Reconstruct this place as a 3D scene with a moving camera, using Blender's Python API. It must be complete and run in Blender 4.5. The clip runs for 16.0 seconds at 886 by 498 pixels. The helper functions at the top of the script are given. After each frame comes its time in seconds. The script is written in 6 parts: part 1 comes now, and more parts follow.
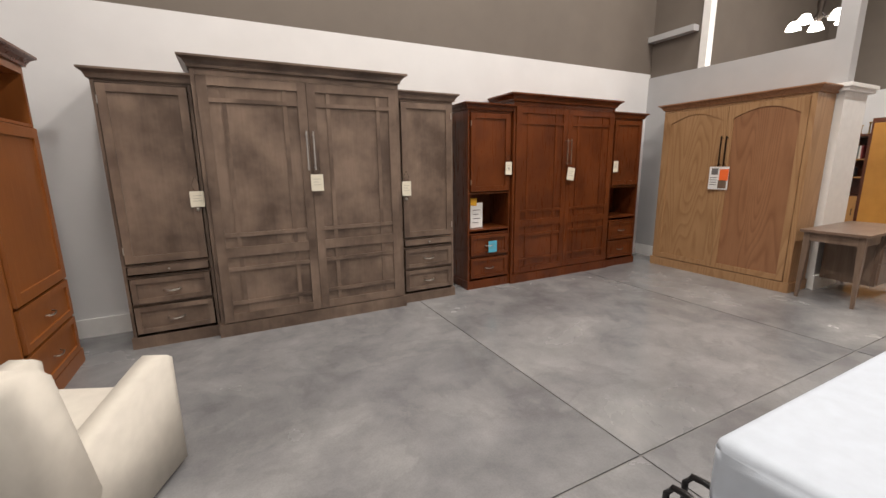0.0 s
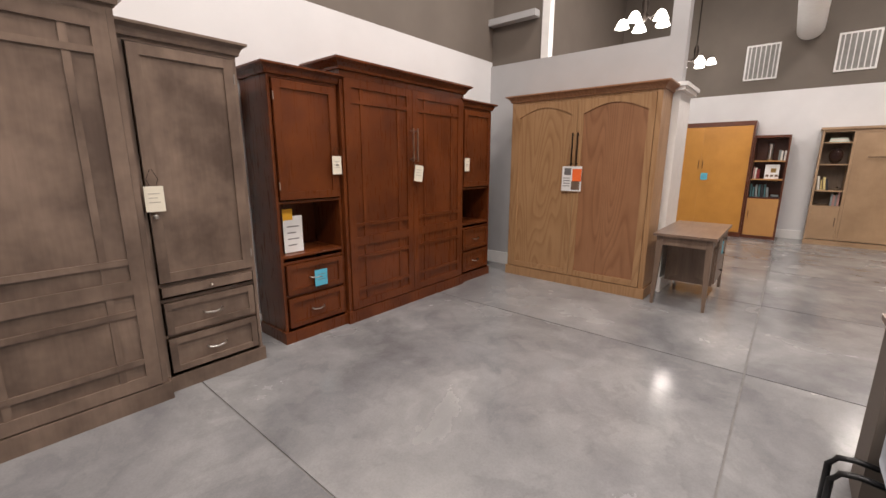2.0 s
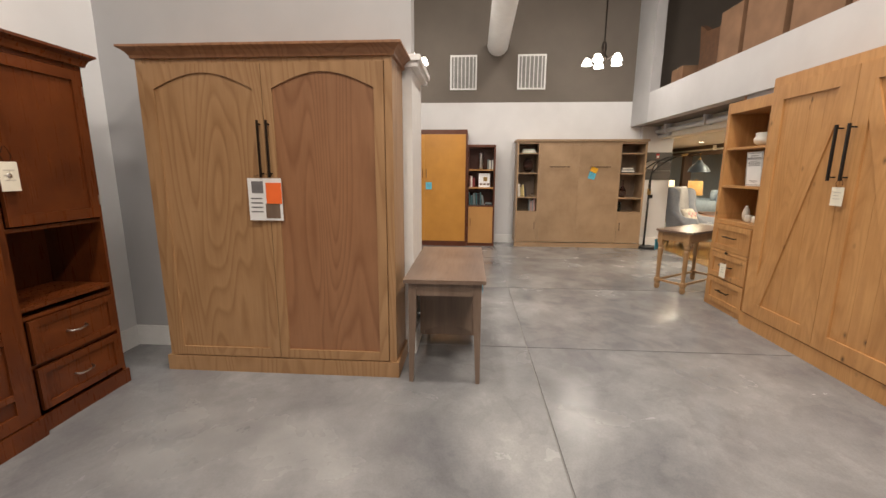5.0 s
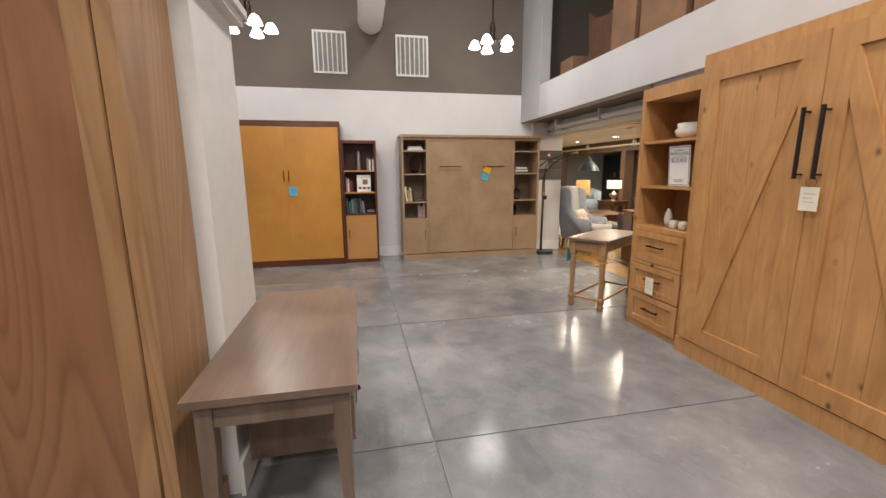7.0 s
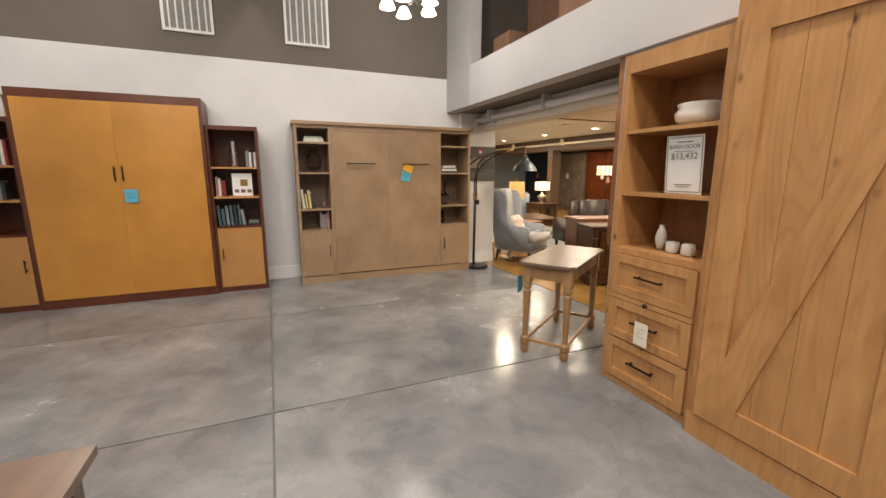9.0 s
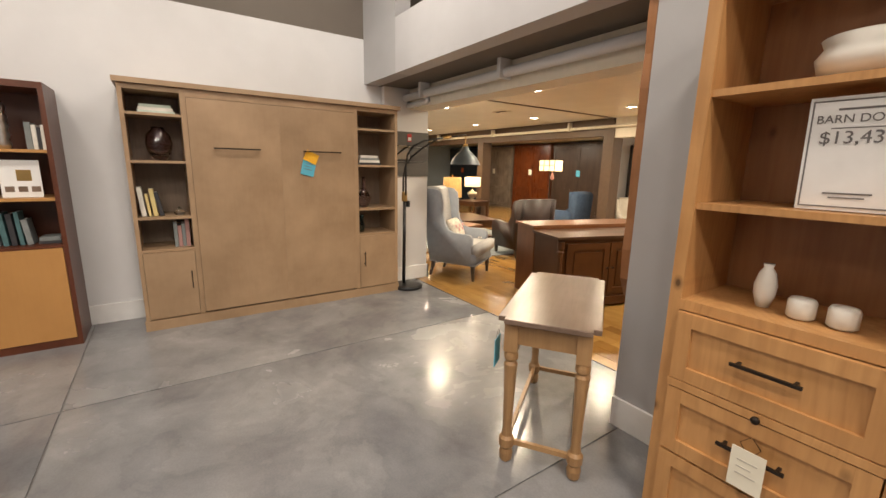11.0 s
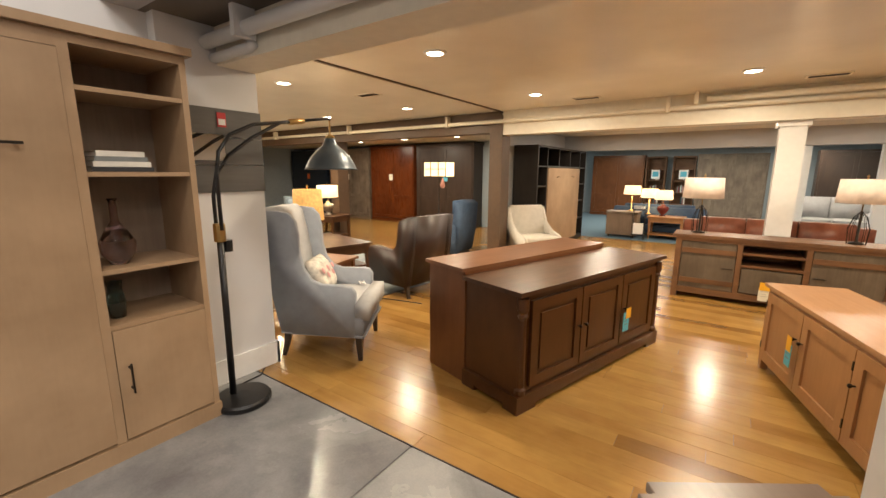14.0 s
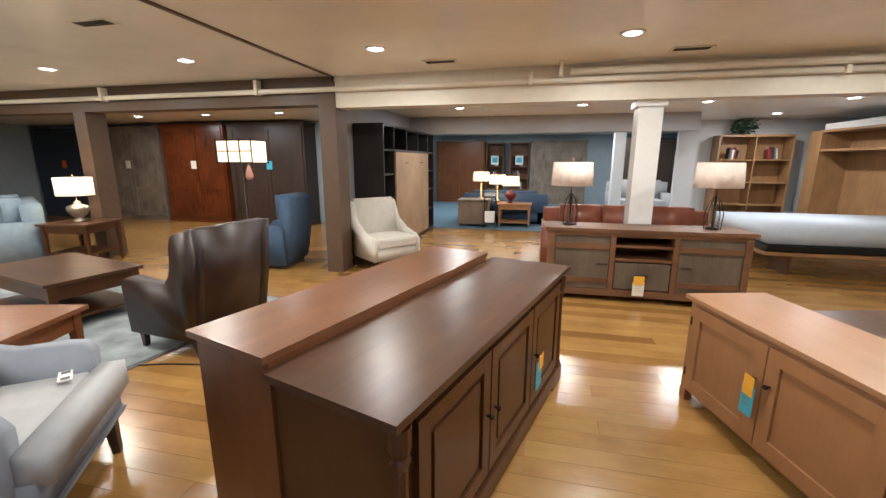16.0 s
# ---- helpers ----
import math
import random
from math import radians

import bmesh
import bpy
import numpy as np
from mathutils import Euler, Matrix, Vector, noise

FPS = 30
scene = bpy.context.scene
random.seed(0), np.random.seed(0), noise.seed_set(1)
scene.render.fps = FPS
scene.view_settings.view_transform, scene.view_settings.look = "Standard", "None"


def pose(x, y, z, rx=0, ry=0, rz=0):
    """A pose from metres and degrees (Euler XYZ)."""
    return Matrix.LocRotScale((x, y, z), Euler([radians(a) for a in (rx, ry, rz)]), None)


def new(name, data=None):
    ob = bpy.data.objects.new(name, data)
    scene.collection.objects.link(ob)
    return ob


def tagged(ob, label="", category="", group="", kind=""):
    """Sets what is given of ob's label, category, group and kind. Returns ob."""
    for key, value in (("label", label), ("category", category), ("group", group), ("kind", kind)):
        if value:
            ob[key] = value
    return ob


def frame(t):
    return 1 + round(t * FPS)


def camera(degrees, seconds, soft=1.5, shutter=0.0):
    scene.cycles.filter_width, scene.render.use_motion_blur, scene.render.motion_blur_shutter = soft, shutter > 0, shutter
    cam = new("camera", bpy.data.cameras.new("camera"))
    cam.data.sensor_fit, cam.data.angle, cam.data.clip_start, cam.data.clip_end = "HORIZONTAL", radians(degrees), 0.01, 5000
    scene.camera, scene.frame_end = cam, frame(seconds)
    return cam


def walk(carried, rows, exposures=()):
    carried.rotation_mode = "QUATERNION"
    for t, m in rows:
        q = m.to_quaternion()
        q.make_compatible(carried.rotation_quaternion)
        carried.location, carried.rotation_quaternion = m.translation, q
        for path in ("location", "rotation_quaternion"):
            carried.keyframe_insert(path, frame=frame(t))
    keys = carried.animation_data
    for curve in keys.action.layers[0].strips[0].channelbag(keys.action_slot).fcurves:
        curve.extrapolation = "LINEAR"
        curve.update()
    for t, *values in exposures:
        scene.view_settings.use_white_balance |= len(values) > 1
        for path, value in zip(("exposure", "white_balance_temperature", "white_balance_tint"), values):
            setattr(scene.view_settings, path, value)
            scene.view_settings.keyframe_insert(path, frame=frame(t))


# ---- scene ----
cam = camera(94.8, 16.0)
METRES, EYE, TILT, LEAN, TURN = 11.2, 1.48, 0.0, 0.0, -27.0
ROWS = [
    (0.0, 0.0, 0.0, 0.0, -0.14, -11.5, 0.7),
    (0.5, 0.0024, 0.0333, 0.0002, -5.65, -11.38, -0.27),
    (1.0, 0.0049, 0.0652, -0.0003, -11.29, -11.45, 0.37),
    (1.5, 0.0137, 0.0947, 0.0005, -15.43, -11.82, -0.6),
    (2.0, 0.0233, 0.1243, -0.0008, -22.85, -12.0, -0.12),
    (2.5, 0.0403, 0.1506, -0.001, -30.93, -11.83, -0.01),
    (3.0, 0.0612, 0.1753, -0.0003, -37.81, -11.65, -0.21),
    (3.5, 0.0824, 0.199, -0.001, -44.71, -11.76, 0.38),
    (4.0, 0.1076, 0.2169, 0.0001, -49.27, -11.65, -0.06),
    (4.5, 0.1309, 0.2351, -0.0001, -54.38, -11.23, 0.09),
    (5.0, 0.1558, 0.2492, 0.0001, -59.14, -10.8, -0.25),
    (7.5, 0.2961, 0.2962, -0.0005, -77.48, -10.57, -0.08),
    (8.0, 0.3268, 0.2997, -0.0002, -79.81, -10.37, -0.74),
    (8.5, 0.3576, 0.307, -0.0009, -83.35, -10.45, -0.09),
    (9.0, 0.3898, 0.31, -0.001, -85.71, -10.69, -0.21),
    (11.5, 0.5523, 0.3251, -0.0023, -100.34, -11.07, -0.43),
    (12.0, 0.5846, 0.3284, -0.0024, -104.05, -10.76, 0.47),
    (12.5, 0.6171, 0.3259, -0.0024, -108.41, -11.24, -0.22),
    (13.0, 0.6462, 0.3213, -0.0023, -110.97, -10.7, -0.88),
    (13.5, 0.6765, 0.3174, -0.0022, -115.51, -11.05, 0.14),
    (14.0, 0.7051, 0.3053, -0.0015, -118.34, -10.56, -0.31),
    (14.5, 0.7341, 0.2929, -0.0021, -122.46, -10.84, -0.08),
    (15.0, 0.7595, 0.2746, -0.0035, -126.96, -11.4, -0.04),
    (15.5, 0.7823, 0.252, -0.0037, -133.42, -11.39, -0.51),
    (16.0, 0.8028, 0.2293, -0.004, -140.07, -12.21, -0.13),
]
walk(cam, [(t, pose(0, 0, EYE, TILT, LEAN, TURN) @ pose(METRES * x, METRES * y, METRES * z, 90 + pitch, roll, yaw)) for t, x, y, z, yaw, pitch, roll in ROWS],
     exposures=[(0.0, -0.05, 6250, 12), (1.0, -0.02, 6250, 16), (3.0, 0.04, 6350, 16), (5.0, 0.03, 6500, 12), (7.5, -0.04, 6100, 12), (9.0, 0.0, 6400, 12), (12.0, 0.12, 6600, 12), (13.0, 0.06, 6550, 12), (14.5, -0.02, 6350, 12), (16.0, -0.15, 5150, 11)])

# ---------------------------------------------------------------- light
world = bpy.data.worlds.new("world")
scene.world = world
world.use_nodes = True
world.node_tree.nodes["Background"].inputs[0].default_value = (0.5, 0.55, 0.6, 1)
world.node_tree.nodes["Background"].inputs[1].default_value = 0.05


def lamp(name, kind, place, watts, colour, size=0.2, spread=None):
    data = bpy.data.lights.new(name, kind)
    data.energy, data.color = watts, colour
    if kind == "AREA":
        data.shape, data.size = "DISK", size
        if spread:
            data.spread = radians(spread)
    else:
        data.shadow_soft_size = size
    ob = new(name, data)
    ob.location = place
    return ob


COOL, WARM = (1.0, 0.90, 0.78), (1.0, 0.84, 0.60)
# chandeliers of the tall room
CHANDELIERS = [(10.05, -0.42, 3.25), (9.9, 2.75, 3.25), (6.75, 2.8, 3.2)]
for c in CHANDELIERS[:3]:
    lamp("chandelier_glow", "POINT", (c[0], c[1], c[2] - 0.16), 23, COOL, 0.2)
# downlights in the high ceiling, in two rows
HIGH_CANS = [(x, y) for x in (-0.4, 2.4, 5.2, 8.2) for y in (0.1, 2.6)]
for x, y in HIGH_CANS:
    lamp("high_downlight_glow", "AREA", (x, y, 5.54), 66 if x > 6 else 74 if (x > 5 and y > 1) else 94 if y > 1 else 106, COOL, 0.5)
CANS = [(x, y) for x in (6.4, 8.51, 10.65, 12.68, 14.5, 16.5) for y in (-3.4, -5.5)]
# unseen lamps at (5.0, -10.7) and y -14.6 added to brighten far furniture
CANS_FAR_AND_FILL = [(x, -8.8) for x in (5.0, 6.8, 8.55, 10.5, 13.9, 15.5, 17.1)] + [(5.0, -10.7)] + [(x, -12.5) for x in (6.0, 8.0, 10.0, 12.0)] + [(x, -14.6) for x in (7.0, 9.3, 11.6)]
for x, y in CANS:
    lamp("downlight_glow", "AREA", (x, y, 2.385), 35, WARM, 0.13)
for x, y in CANS_FAR_AND_FILL:
    lamp("downlight_glow", "AREA", (x, y, 2.27), 36, (1.0, 0.86, 0.66), 0.13)


# ---------------------------------------------------------------- materials
def nodes_of(name):
    m = bpy.data.materials.new(name)
    m.use_nodes = True
    t = m.node_tree
    return m, t, t.nodes["Principled BSDF"]


def node(t, kind, **inputs):
    n = t.nodes.new(kind)
    for k, v in inputs.items():
        n.inputs[k.replace("_", " ")].default_value = v
    return n


def coords(t, scale, kind="Object"):
    c = t.nodes.new("ShaderNodeTexCoord")
    mp = node(t, "ShaderNodeMapping", Scale=scale)
    t.links.new(c.outputs[kind], mp.inputs[0])
    info = t.nodes.new("ShaderNodeObjectInfo")
    mul = t.nodes.new("ShaderNodeMath")
    mul.operation = "MULTIPLY"
    mul.inputs[1].default_value = 37.0
    t.links.new(info.outputs["Random"], mul.inputs[0])
    comb = t.nodes.new("ShaderNodeCombineXYZ")
    for i in range(3):
        t.links.new(mul.outputs[0], comb.inputs[i])
    t.links.new(comb.outputs[0], mp.inputs["Location"])
    return mp.outputs[0]


def ramp(t, src, stops):
    r = t.nodes.new("ShaderNodeValToRGB")
    e = r.color_ramp.elements
    while len(e) < len(stops):
        e.new(0.5)
    for el, (p, c) in zip(e, stops):
        el.position, el.color = p, (*c, 1)
    t.links.new(src, r.inputs[0])
    return r.outputs[0]


def mix(t, fac, a, b, blend="MIX"):
    n = t.nodes.new("ShaderNodeMix")
    n.data_type, n.blend_type = "RGBA", blend
    if isinstance(fac, float):
        n.inputs[0].default_value = fac
    else:
        t.links.new(fac, n.inputs[0])
    for i, v in ((6, a), (7, b)):
        if isinstance(v, tuple):
            n.inputs[i].default_value = (*v, 1)
        else:
            t.links.new(v, n.inputs[i])
    return n.outputs[2]


def bump(t, b, src, strength, distance=0.002):
    n = node(t, "ShaderNodeBump", Strength=strength, Distance=distance)
    t.links.new(src, n.inputs["Height"])
    t.links.new(n.outputs[0], b.inputs["Normal"])


def wood(name, dark, light, rough=0.38, axis=2, knots=0.0, blotch=0.35, figure=0.0, per_piece=0.0, coat=0.0, grain=0.35, gloss=0.5):
    """Grain along one axis, blotches of stain, fine pores; knots for pine, cathedral figure for oak."""
    m, t, b = nodes_of(name)
    s = [1.0, 1.0, 1.0]
    s[axis] = 0.07
    fine = node(t, "ShaderNodeTexNoise", Scale=60.0, Detail=4.0, Roughness=0.55)
    t.links.new(coords(t, s), fine.inputs["Vector"])
    s2 = [1.0, 1.0, 1.0]
    s2[axis] = 0.16
    broad = node(t, "ShaderNodeTexNoise", Scale=9.0, Detail=3.0, Distortion=0.6 + 2 * figure)
    t.links.new(coords(t, s2), broad.inputs["Vector"])
    stain = node(t, "ShaderNodeTexNoise", Scale=2.6, Detail=4.0, Roughness=0.6)
    t.links.new(coords(t, (1, 1, 1)), stain.inputs["Vector"])
    mean = tuple((p + q) / 2 for p, q in zip(dark, light))
    deep = tuple(p * 0.8 for p in dark)
    col = ramp(t, broad.outputs[0], [(0.3, dark), (0.5, mean), (0.7, light)])
    col = mix(t, max(0.0, 1 - grain * 2.2), col, mean)
    if figure:
        rings = node(t, "ShaderNodeTexNoise", Scale=2.4, Detail=1.0, Distortion=0.3)
        s3 = [1.0, 1.0, 1.0]
        s3[axis] = 0.13
        t.links.new(coords(t, s3), rings.inputs["Vector"])
        times = t.nodes.new("ShaderNodeMath")
        times.operation, times.inputs[1].default_value = "MULTIPLY", 24.0
        t.links.new(rings.outputs[0], times.inputs[0])
        part_of = t.nodes.new("ShaderNodeMath")
        part_of.operation = "FRACT"
        t.links.new(times.outputs[0], part_of.inputs[0])
        w = ramp(t, part_of.outputs[0], [(0.0, (0, 0, 0)), (0.3, (0.7, 0.7, 0.7)), (0.8, (1, 1, 1)), (1.0, (0, 0, 0))])
        col = mix(t, figure, col, mix(t, w, deep, light))
    col = mix(t, blotch, col, ramp(t, stain.outputs[0], [(0.33, deep), (0.66, light)]))
    col = mix(t, grain, col, ramp(t, fine.outputs[0], [(0.34, (0.74, 0.70, 0.67)), (0.6, (1.04, 1.04, 1.04))]), "MULTIPLY")
    if knots:
        v = node(t, "ShaderNodeTexVoronoi", Scale=5.5, Randomness=1.0)
        s4 = [1.0, 1.0, 1.0]
        s4[axis] = 0.62
        s4[1] = 0.0
        t.links.new(coords(t, s4), v.inputs["Vector"])
        k = ramp(t, v.outputs["Distance"], [(0.035, (1, 1, 1)), (0.06, (0.55, 0.55, 0.55)), (0.12, (0, 0, 0))])
        kk = t.nodes.new("ShaderNodeMath")
        kk.operation = "MULTIPLY"
        kk.inputs[1].default_value = knots
        t.links.new(k, kk.inputs[0])
        col = mix(t, kk.outputs[0], col, tuple(p * 0.22 for p in dark))
    if per_piece:
        info = t.nodes.new("ShaderNodeObjectInfo")
        geo = t.nodes.new("ShaderNodeNewGeometry")
        add = t.nodes.new("ShaderNodeMath")
        t.links.new(info.outputs["Random"], add.inputs[0])
        t.links.new(geo.outputs["Random Per Island"], add.inputs[1])
        fr = t.nodes.new("ShaderNodeMath")
        fr.operation = "FRACT"
        t.links.new(add.outputs[0], fr.inputs[0])
        lo = 1 - per_piece
        col = mix(t, 1.0, col, ramp(t, fr.outputs[0], [(0.0, (lo * 1.1, lo * 0.92, lo * 0.75)), (0.16, (0.84, 0.77, 0.66)), (0.5, (0.96, 0.93, 0.88)), (1.0, (1.04, 1.04, 1.02))]), "MULTIPLY")
    t.links.new(col, b.inputs["Base Color"])
    t.links.new(ramp(t, fine.outputs[0], [(0.3, (rough * 1.07,) * 3), (0.7, (rough * 0.95,) * 3)]), b.inputs["Roughness"])
    b.inputs["Specular IOR Level"].default_value = gloss
    b.inputs["Coat Weight"].default_value = coat
    b.inputs["Coat Roughness"].default_value = 0.2
    bump(t, b, fine.outputs[0], 0.015)
    return m


def plain(name, colour, rough=0.5, metal=0.0, vary=0.12, scale=14.0, relief=0.08, emit=None, power=0.0, fine=220.0):
    m, t, b = nodes_of(name)
    n = node(t, "ShaderNodeTexNoise", Scale=scale, Detail=5.0)
    t.links.new(coords(t, (1, 1, 1)), n.inputs["Vector"])
    col = ramp(t, n.outputs[0], [(0.3, tuple(c * (1 - vary) for c in colour)), (0.7, tuple(min(1, c * (1 + vary)) for c in colour))])
    t.links.new(col, b.inputs["Base Color"])
    b.inputs["Roughness"].default_value, b.inputs["Metallic"].default_value = rough, metal
    f = node(t, "ShaderNodeTexNoise", Scale=fine, Detail=2.0)
    t.links.new(coords(t, (1, 1, 1)), f.inputs["Vector"])
    bump(t, b, f.outputs[0], relief)
    if emit:
        b.inputs["Emission Color"].default_value = (*emit, 1)
        b.inputs["Emission Strength"].default_value = power
    return m


def glass(name, colour, rough=0.03):
    m, t, b = nodes_of(name)
    b.inputs["Base Color"].default_value = (*colour, 1)
    b.inputs["Transmission Weight"].default_value, b.inputs["Roughness"].default_value, b.inputs["IOR"].default_value = 1.0, rough, 1.45
    return m


def concrete():
    m, t, b = nodes_of("sealed_concrete")
    src = coords(t, (1, 1, 1))
    big = node(t, "ShaderNodeTexNoise", Scale=0.9, Detail=7.0, Roughness=0.62, Distortion=0.5)
    t.links.new(src, big.inputs["Vector"])
    mid = node(t, "ShaderNodeTexNoise", Scale=2.4, Detail=5.0, Roughness=0.55, Distortion=0.35)
    t.links.new(src, mid.inputs["Vector"])
    small = node(t, "ShaderNodeTexNoise", Scale=95.0, Detail=4.0)
    t.links.new(src, small.inputs["Vector"])
    col = ramp(t, big.outputs[0], [(0.3, (0.165, 0.168, 0.174)), (0.48, (0.235, 0.238, 0.245)), (0.68, (0.31, 0.312, 0.315))])
    clouds = ramp(t, mid.outputs[0], [(0.34, (0.74, 0.74, 0.76)), (0.52, (0.96, 0.96, 0.96)), (0.6, (1.02, 1.02, 1.02)), (0.72, (1.16, 1.15, 1.14))])
    col = mix(t, 0.8, col, clouds, "MULTIPLY")
    veins = node(t, "ShaderNodeTexNoise", Scale=1.3, Detail=7.0, Roughness=0.6, Distortion=0.35)
    t.links.new(src, veins.inputs["Vector"])
    col = mix(t, 0.8, col, ramp(t, veins.outputs[0], [(0.40, (0.93, 0.93, 0.94)), (0.455, (0.84, 0.84, 0.85)), (0.48, (0.98, 0.98, 0.98)), (0.56, (1, 1, 1)), (0.585, (1.12, 1.12, 1.11)), (0.70, (1.04, 1.04, 1.04))]), "MULTIPLY")
    col = mix(t, 0.25, col, ramp(t, small.outputs[0], [(0.35, (0.7, 0.7, 0.7)), (0.6, (1, 1, 1))]), "MULTIPLY")
    t.links.new(col, b.inputs["Base Color"])
    t.links.new(ramp(t, veins.outputs[0], [(0.36, (0.12,) * 3), (0.52, (0.20,) * 3), (0.66, (0.30,) * 3)]), b.inputs["Roughness"])
    b.inputs["IOR"].default_value = 1.5
    bump(t, b, big.outputs[0], 0.25, 0.004)
    return m


CONCRETE = concrete()
JOINT = plain("joint_filler", (0.17, 0.167, 0.163), 0.8)
WALL_WHITE = plain("white_wall_paint", (0.66, 0.665, 0.675), 0.6, vary=0.03, scale=3)
WALL_GREY = plain("grey_wall_paint", (0.40, 0.402, 0.41), 0.6, vary=0.04, scale=3)
WALL_PARAPET = plain("pale_grey_wall_paint", (0.50, 0.50, 0.51), 0.6, vary=0.04, scale=3)
WALL_TAUPE = plain("taupe_wall_paint", (0.140, 0.119, 0.100), 0.7, vary=0.05, scale=3)
TRIM = plain("white_trim_paint", (0.78, 0.78, 0.77), 0.4, vary=0.03)
CEIL = plain("ceiling_gloss_paint", (0.90, 0.86, 0.76), 0.25, vary=0.05, scale=2, relief=0.25, fine=6)
CEIL_HIGH = plain("high_ceiling_paint", (0.55, 0.53, 0.5), 0.7, vary=0.04)
BROWN_PAINT = plain("brown_beam_paint", (0.098, 0.060, 0.036), 0.5, vary=0.08)
CREAM_PAINT = plain("cream_beam_paint", (0.76, 0.71, 0.60), 0.45, vary=0.04)
BLUE_WALL = plain("pale_blue_wall_paint", (0.36, 0.43, 0.48), 0.6, vary=0.05)
CARPET = plain("blue_carpet", (0.10, 0.17, 0.23), 0.95, vary=0.3, scale=60, relief=0.6)
GREY_STAIN = wood("weathered_grey_stained_wood", (0.084, 0.056, 0.042), (0.245, 0.178, 0.135), 0.36, blotch=0.75, grain=0.3)
CHERRY = wood("dark_cherry_wood", (0.062, 0.0135, 0.0036), (0.158, 0.042, 0.0105), 0.28, blotch=0.55, grain=0.14, gloss=0.4)
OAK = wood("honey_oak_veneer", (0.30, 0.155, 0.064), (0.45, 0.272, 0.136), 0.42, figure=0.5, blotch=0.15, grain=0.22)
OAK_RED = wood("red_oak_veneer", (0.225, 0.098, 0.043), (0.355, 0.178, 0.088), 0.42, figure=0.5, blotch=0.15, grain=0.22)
DESK_WOOD = wood("brown_ash_wood", (0.110, 0.070, 0.049), (0.235, 0.162, 0.120), 0.29, axis=0, blotch=0.3, grain=0.25)
DESK_LEG = wood("brown_ash_upright", (0.125, 0.082, 0.057), (0.24, 0.17, 0.125), 0.35, blotch=0.2)
PINE = wood("knotty_alder_wood", (0.38, 0.178, 0.058), (0.60, 0.330, 0.130), 0.42, knots=0.95, blotch=0.25, figure=0.25, grain=0.28)
PINE_SHADED = wood("knotty_alder_shaded", (0.25, 0.10, 0.034), (0.40, 0.185, 0.068), 0.45, knots=0.6, blotch=0.3)
ORANGE = wood("golden_maple_veneer", (0.44, 0.195, 0.034), (0.57, 0.280, 0.056), 0.3, blotch=0.35, grain=0.08)
ORANGE_LIGHT = wood("golden_maple_front", (0.42, 0.205, 0.062), (0.51, 0.27, 0.09), 0.35, blotch=0.3, grain=0.08)
MAHOG = wood("mahogany_case_wood", (0.070, 0.0175, 0.007), (0.135, 0.039, 0.015), 0.35, grain=0.2)
TAN = wood("washed_tan_maple", (0.29, 0.185, 0.103), (0.405, 0.277, 0.168), 0.42, blotch=0.5, grain=0.1)
# recess shade put into tan for the bed's back; own colour of the chest
TAN_DARK = wood("washed_tan_shaded_and_chest", (0.17, 0.12, 0.085), (0.26, 0.195, 0.14), 0.5, blotch=0.4)
AMBER = wood("amber_stained_wood", (0.20, 0.062, 0.013), (0.30, 0.105, 0.025), 0.35, grain=0.15)
HONEY = wood("honey_turned_wood", (0.25, 0.135, 0.055), (0.40, 0.24, 0.11), 0.38)
WALNUT = wood("walnut_stained_wood", (0.044, 0.0155, 0.0045), (0.104, 0.041, 0.0130), 0.36, blotch=0.4, grain=0.14, gloss=0.35)
WALNUT_TOP = wood("walnut_stained_top", (0.043, 0.019, 0.009), (0.120, 0.058, 0.030), 0.31, axis=0, blotch=0.4, grain=0.35, gloss=0.4)
RED_WOOD = wood("red_brown_wood", (0.105, 0.036, 0.012), (0.195, 0.079, 0.030), 0.32, blotch=0.4, grain=0.22, gloss=0.35)
RED_TOP = wood("red_brown_top", (0.12, 0.046, 0.017), (0.225, 0.100, 0.043), 0.31, axis=0, blotch=0.4, grain=0.25, gloss=0.4)
NATURAL = wood("natural_cherry_wood", (0.27, 0.128, 0.050), (0.40, 0.212, 0.096), 0.36, blotch=0.25, grain=0.18)
NATURAL_TOP = wood("natural_cherry_top", (0.30, 0.150, 0.068), (0.43, 0.240, 0.122), 0.36, axis=0, blotch=0.25, grain=0.1)
RED_BOARD = wood("red_brown_slab", (0.23, 0.095, 0.034), (0.37, 0.170, 0.068), 0.45, blotch=0.5, grain=0.3)
CONSOLE_GREY = wood("grey_brown_barn_board", (0.085, 0.064, 0.045), (0.165, 0.128, 0.092), 0.5, axis=2, blotch=0.6)
RUSTIC = wood("rustic_brown_wood", (0.095, 0.042, 0.017), (0.215, 0.105, 0.046), 0.5, axis=0, knots=0.4, blotch=0.5)
BARN = wood("grey_barn_wood", (0.105, 0.080, 0.058), (0.255, 0.205, 0.155), 0.6, axis=2, blotch=0.6)
BLACK_WOOD = wood("near_black_wood", (0.012, 0.010, 0.009), (0.028, 0.023, 0.02), 0.4)
ESPRESSO = wood("espresso_wood", (0.030, 0.018, 0.012), (0.058, 0.037, 0.026), 0.4)
BAND_WOOD = wood("dark_grey_plank_wood", (0.055, 0.052, 0.05), (0.115, 0.11, 0.105), 0.5, axis=1)
NAVY = plain("navy_lacquer", (0.022, 0.035, 0.06), 0.4)
PLANK = wood("maple_floor_plank", (0.265, 0.138, 0.033), (0.450, 0.268, 0.082), 0.24, axis=0, blotch=0.35, per_piece=0.5, coat=0.3, grain=0.2)
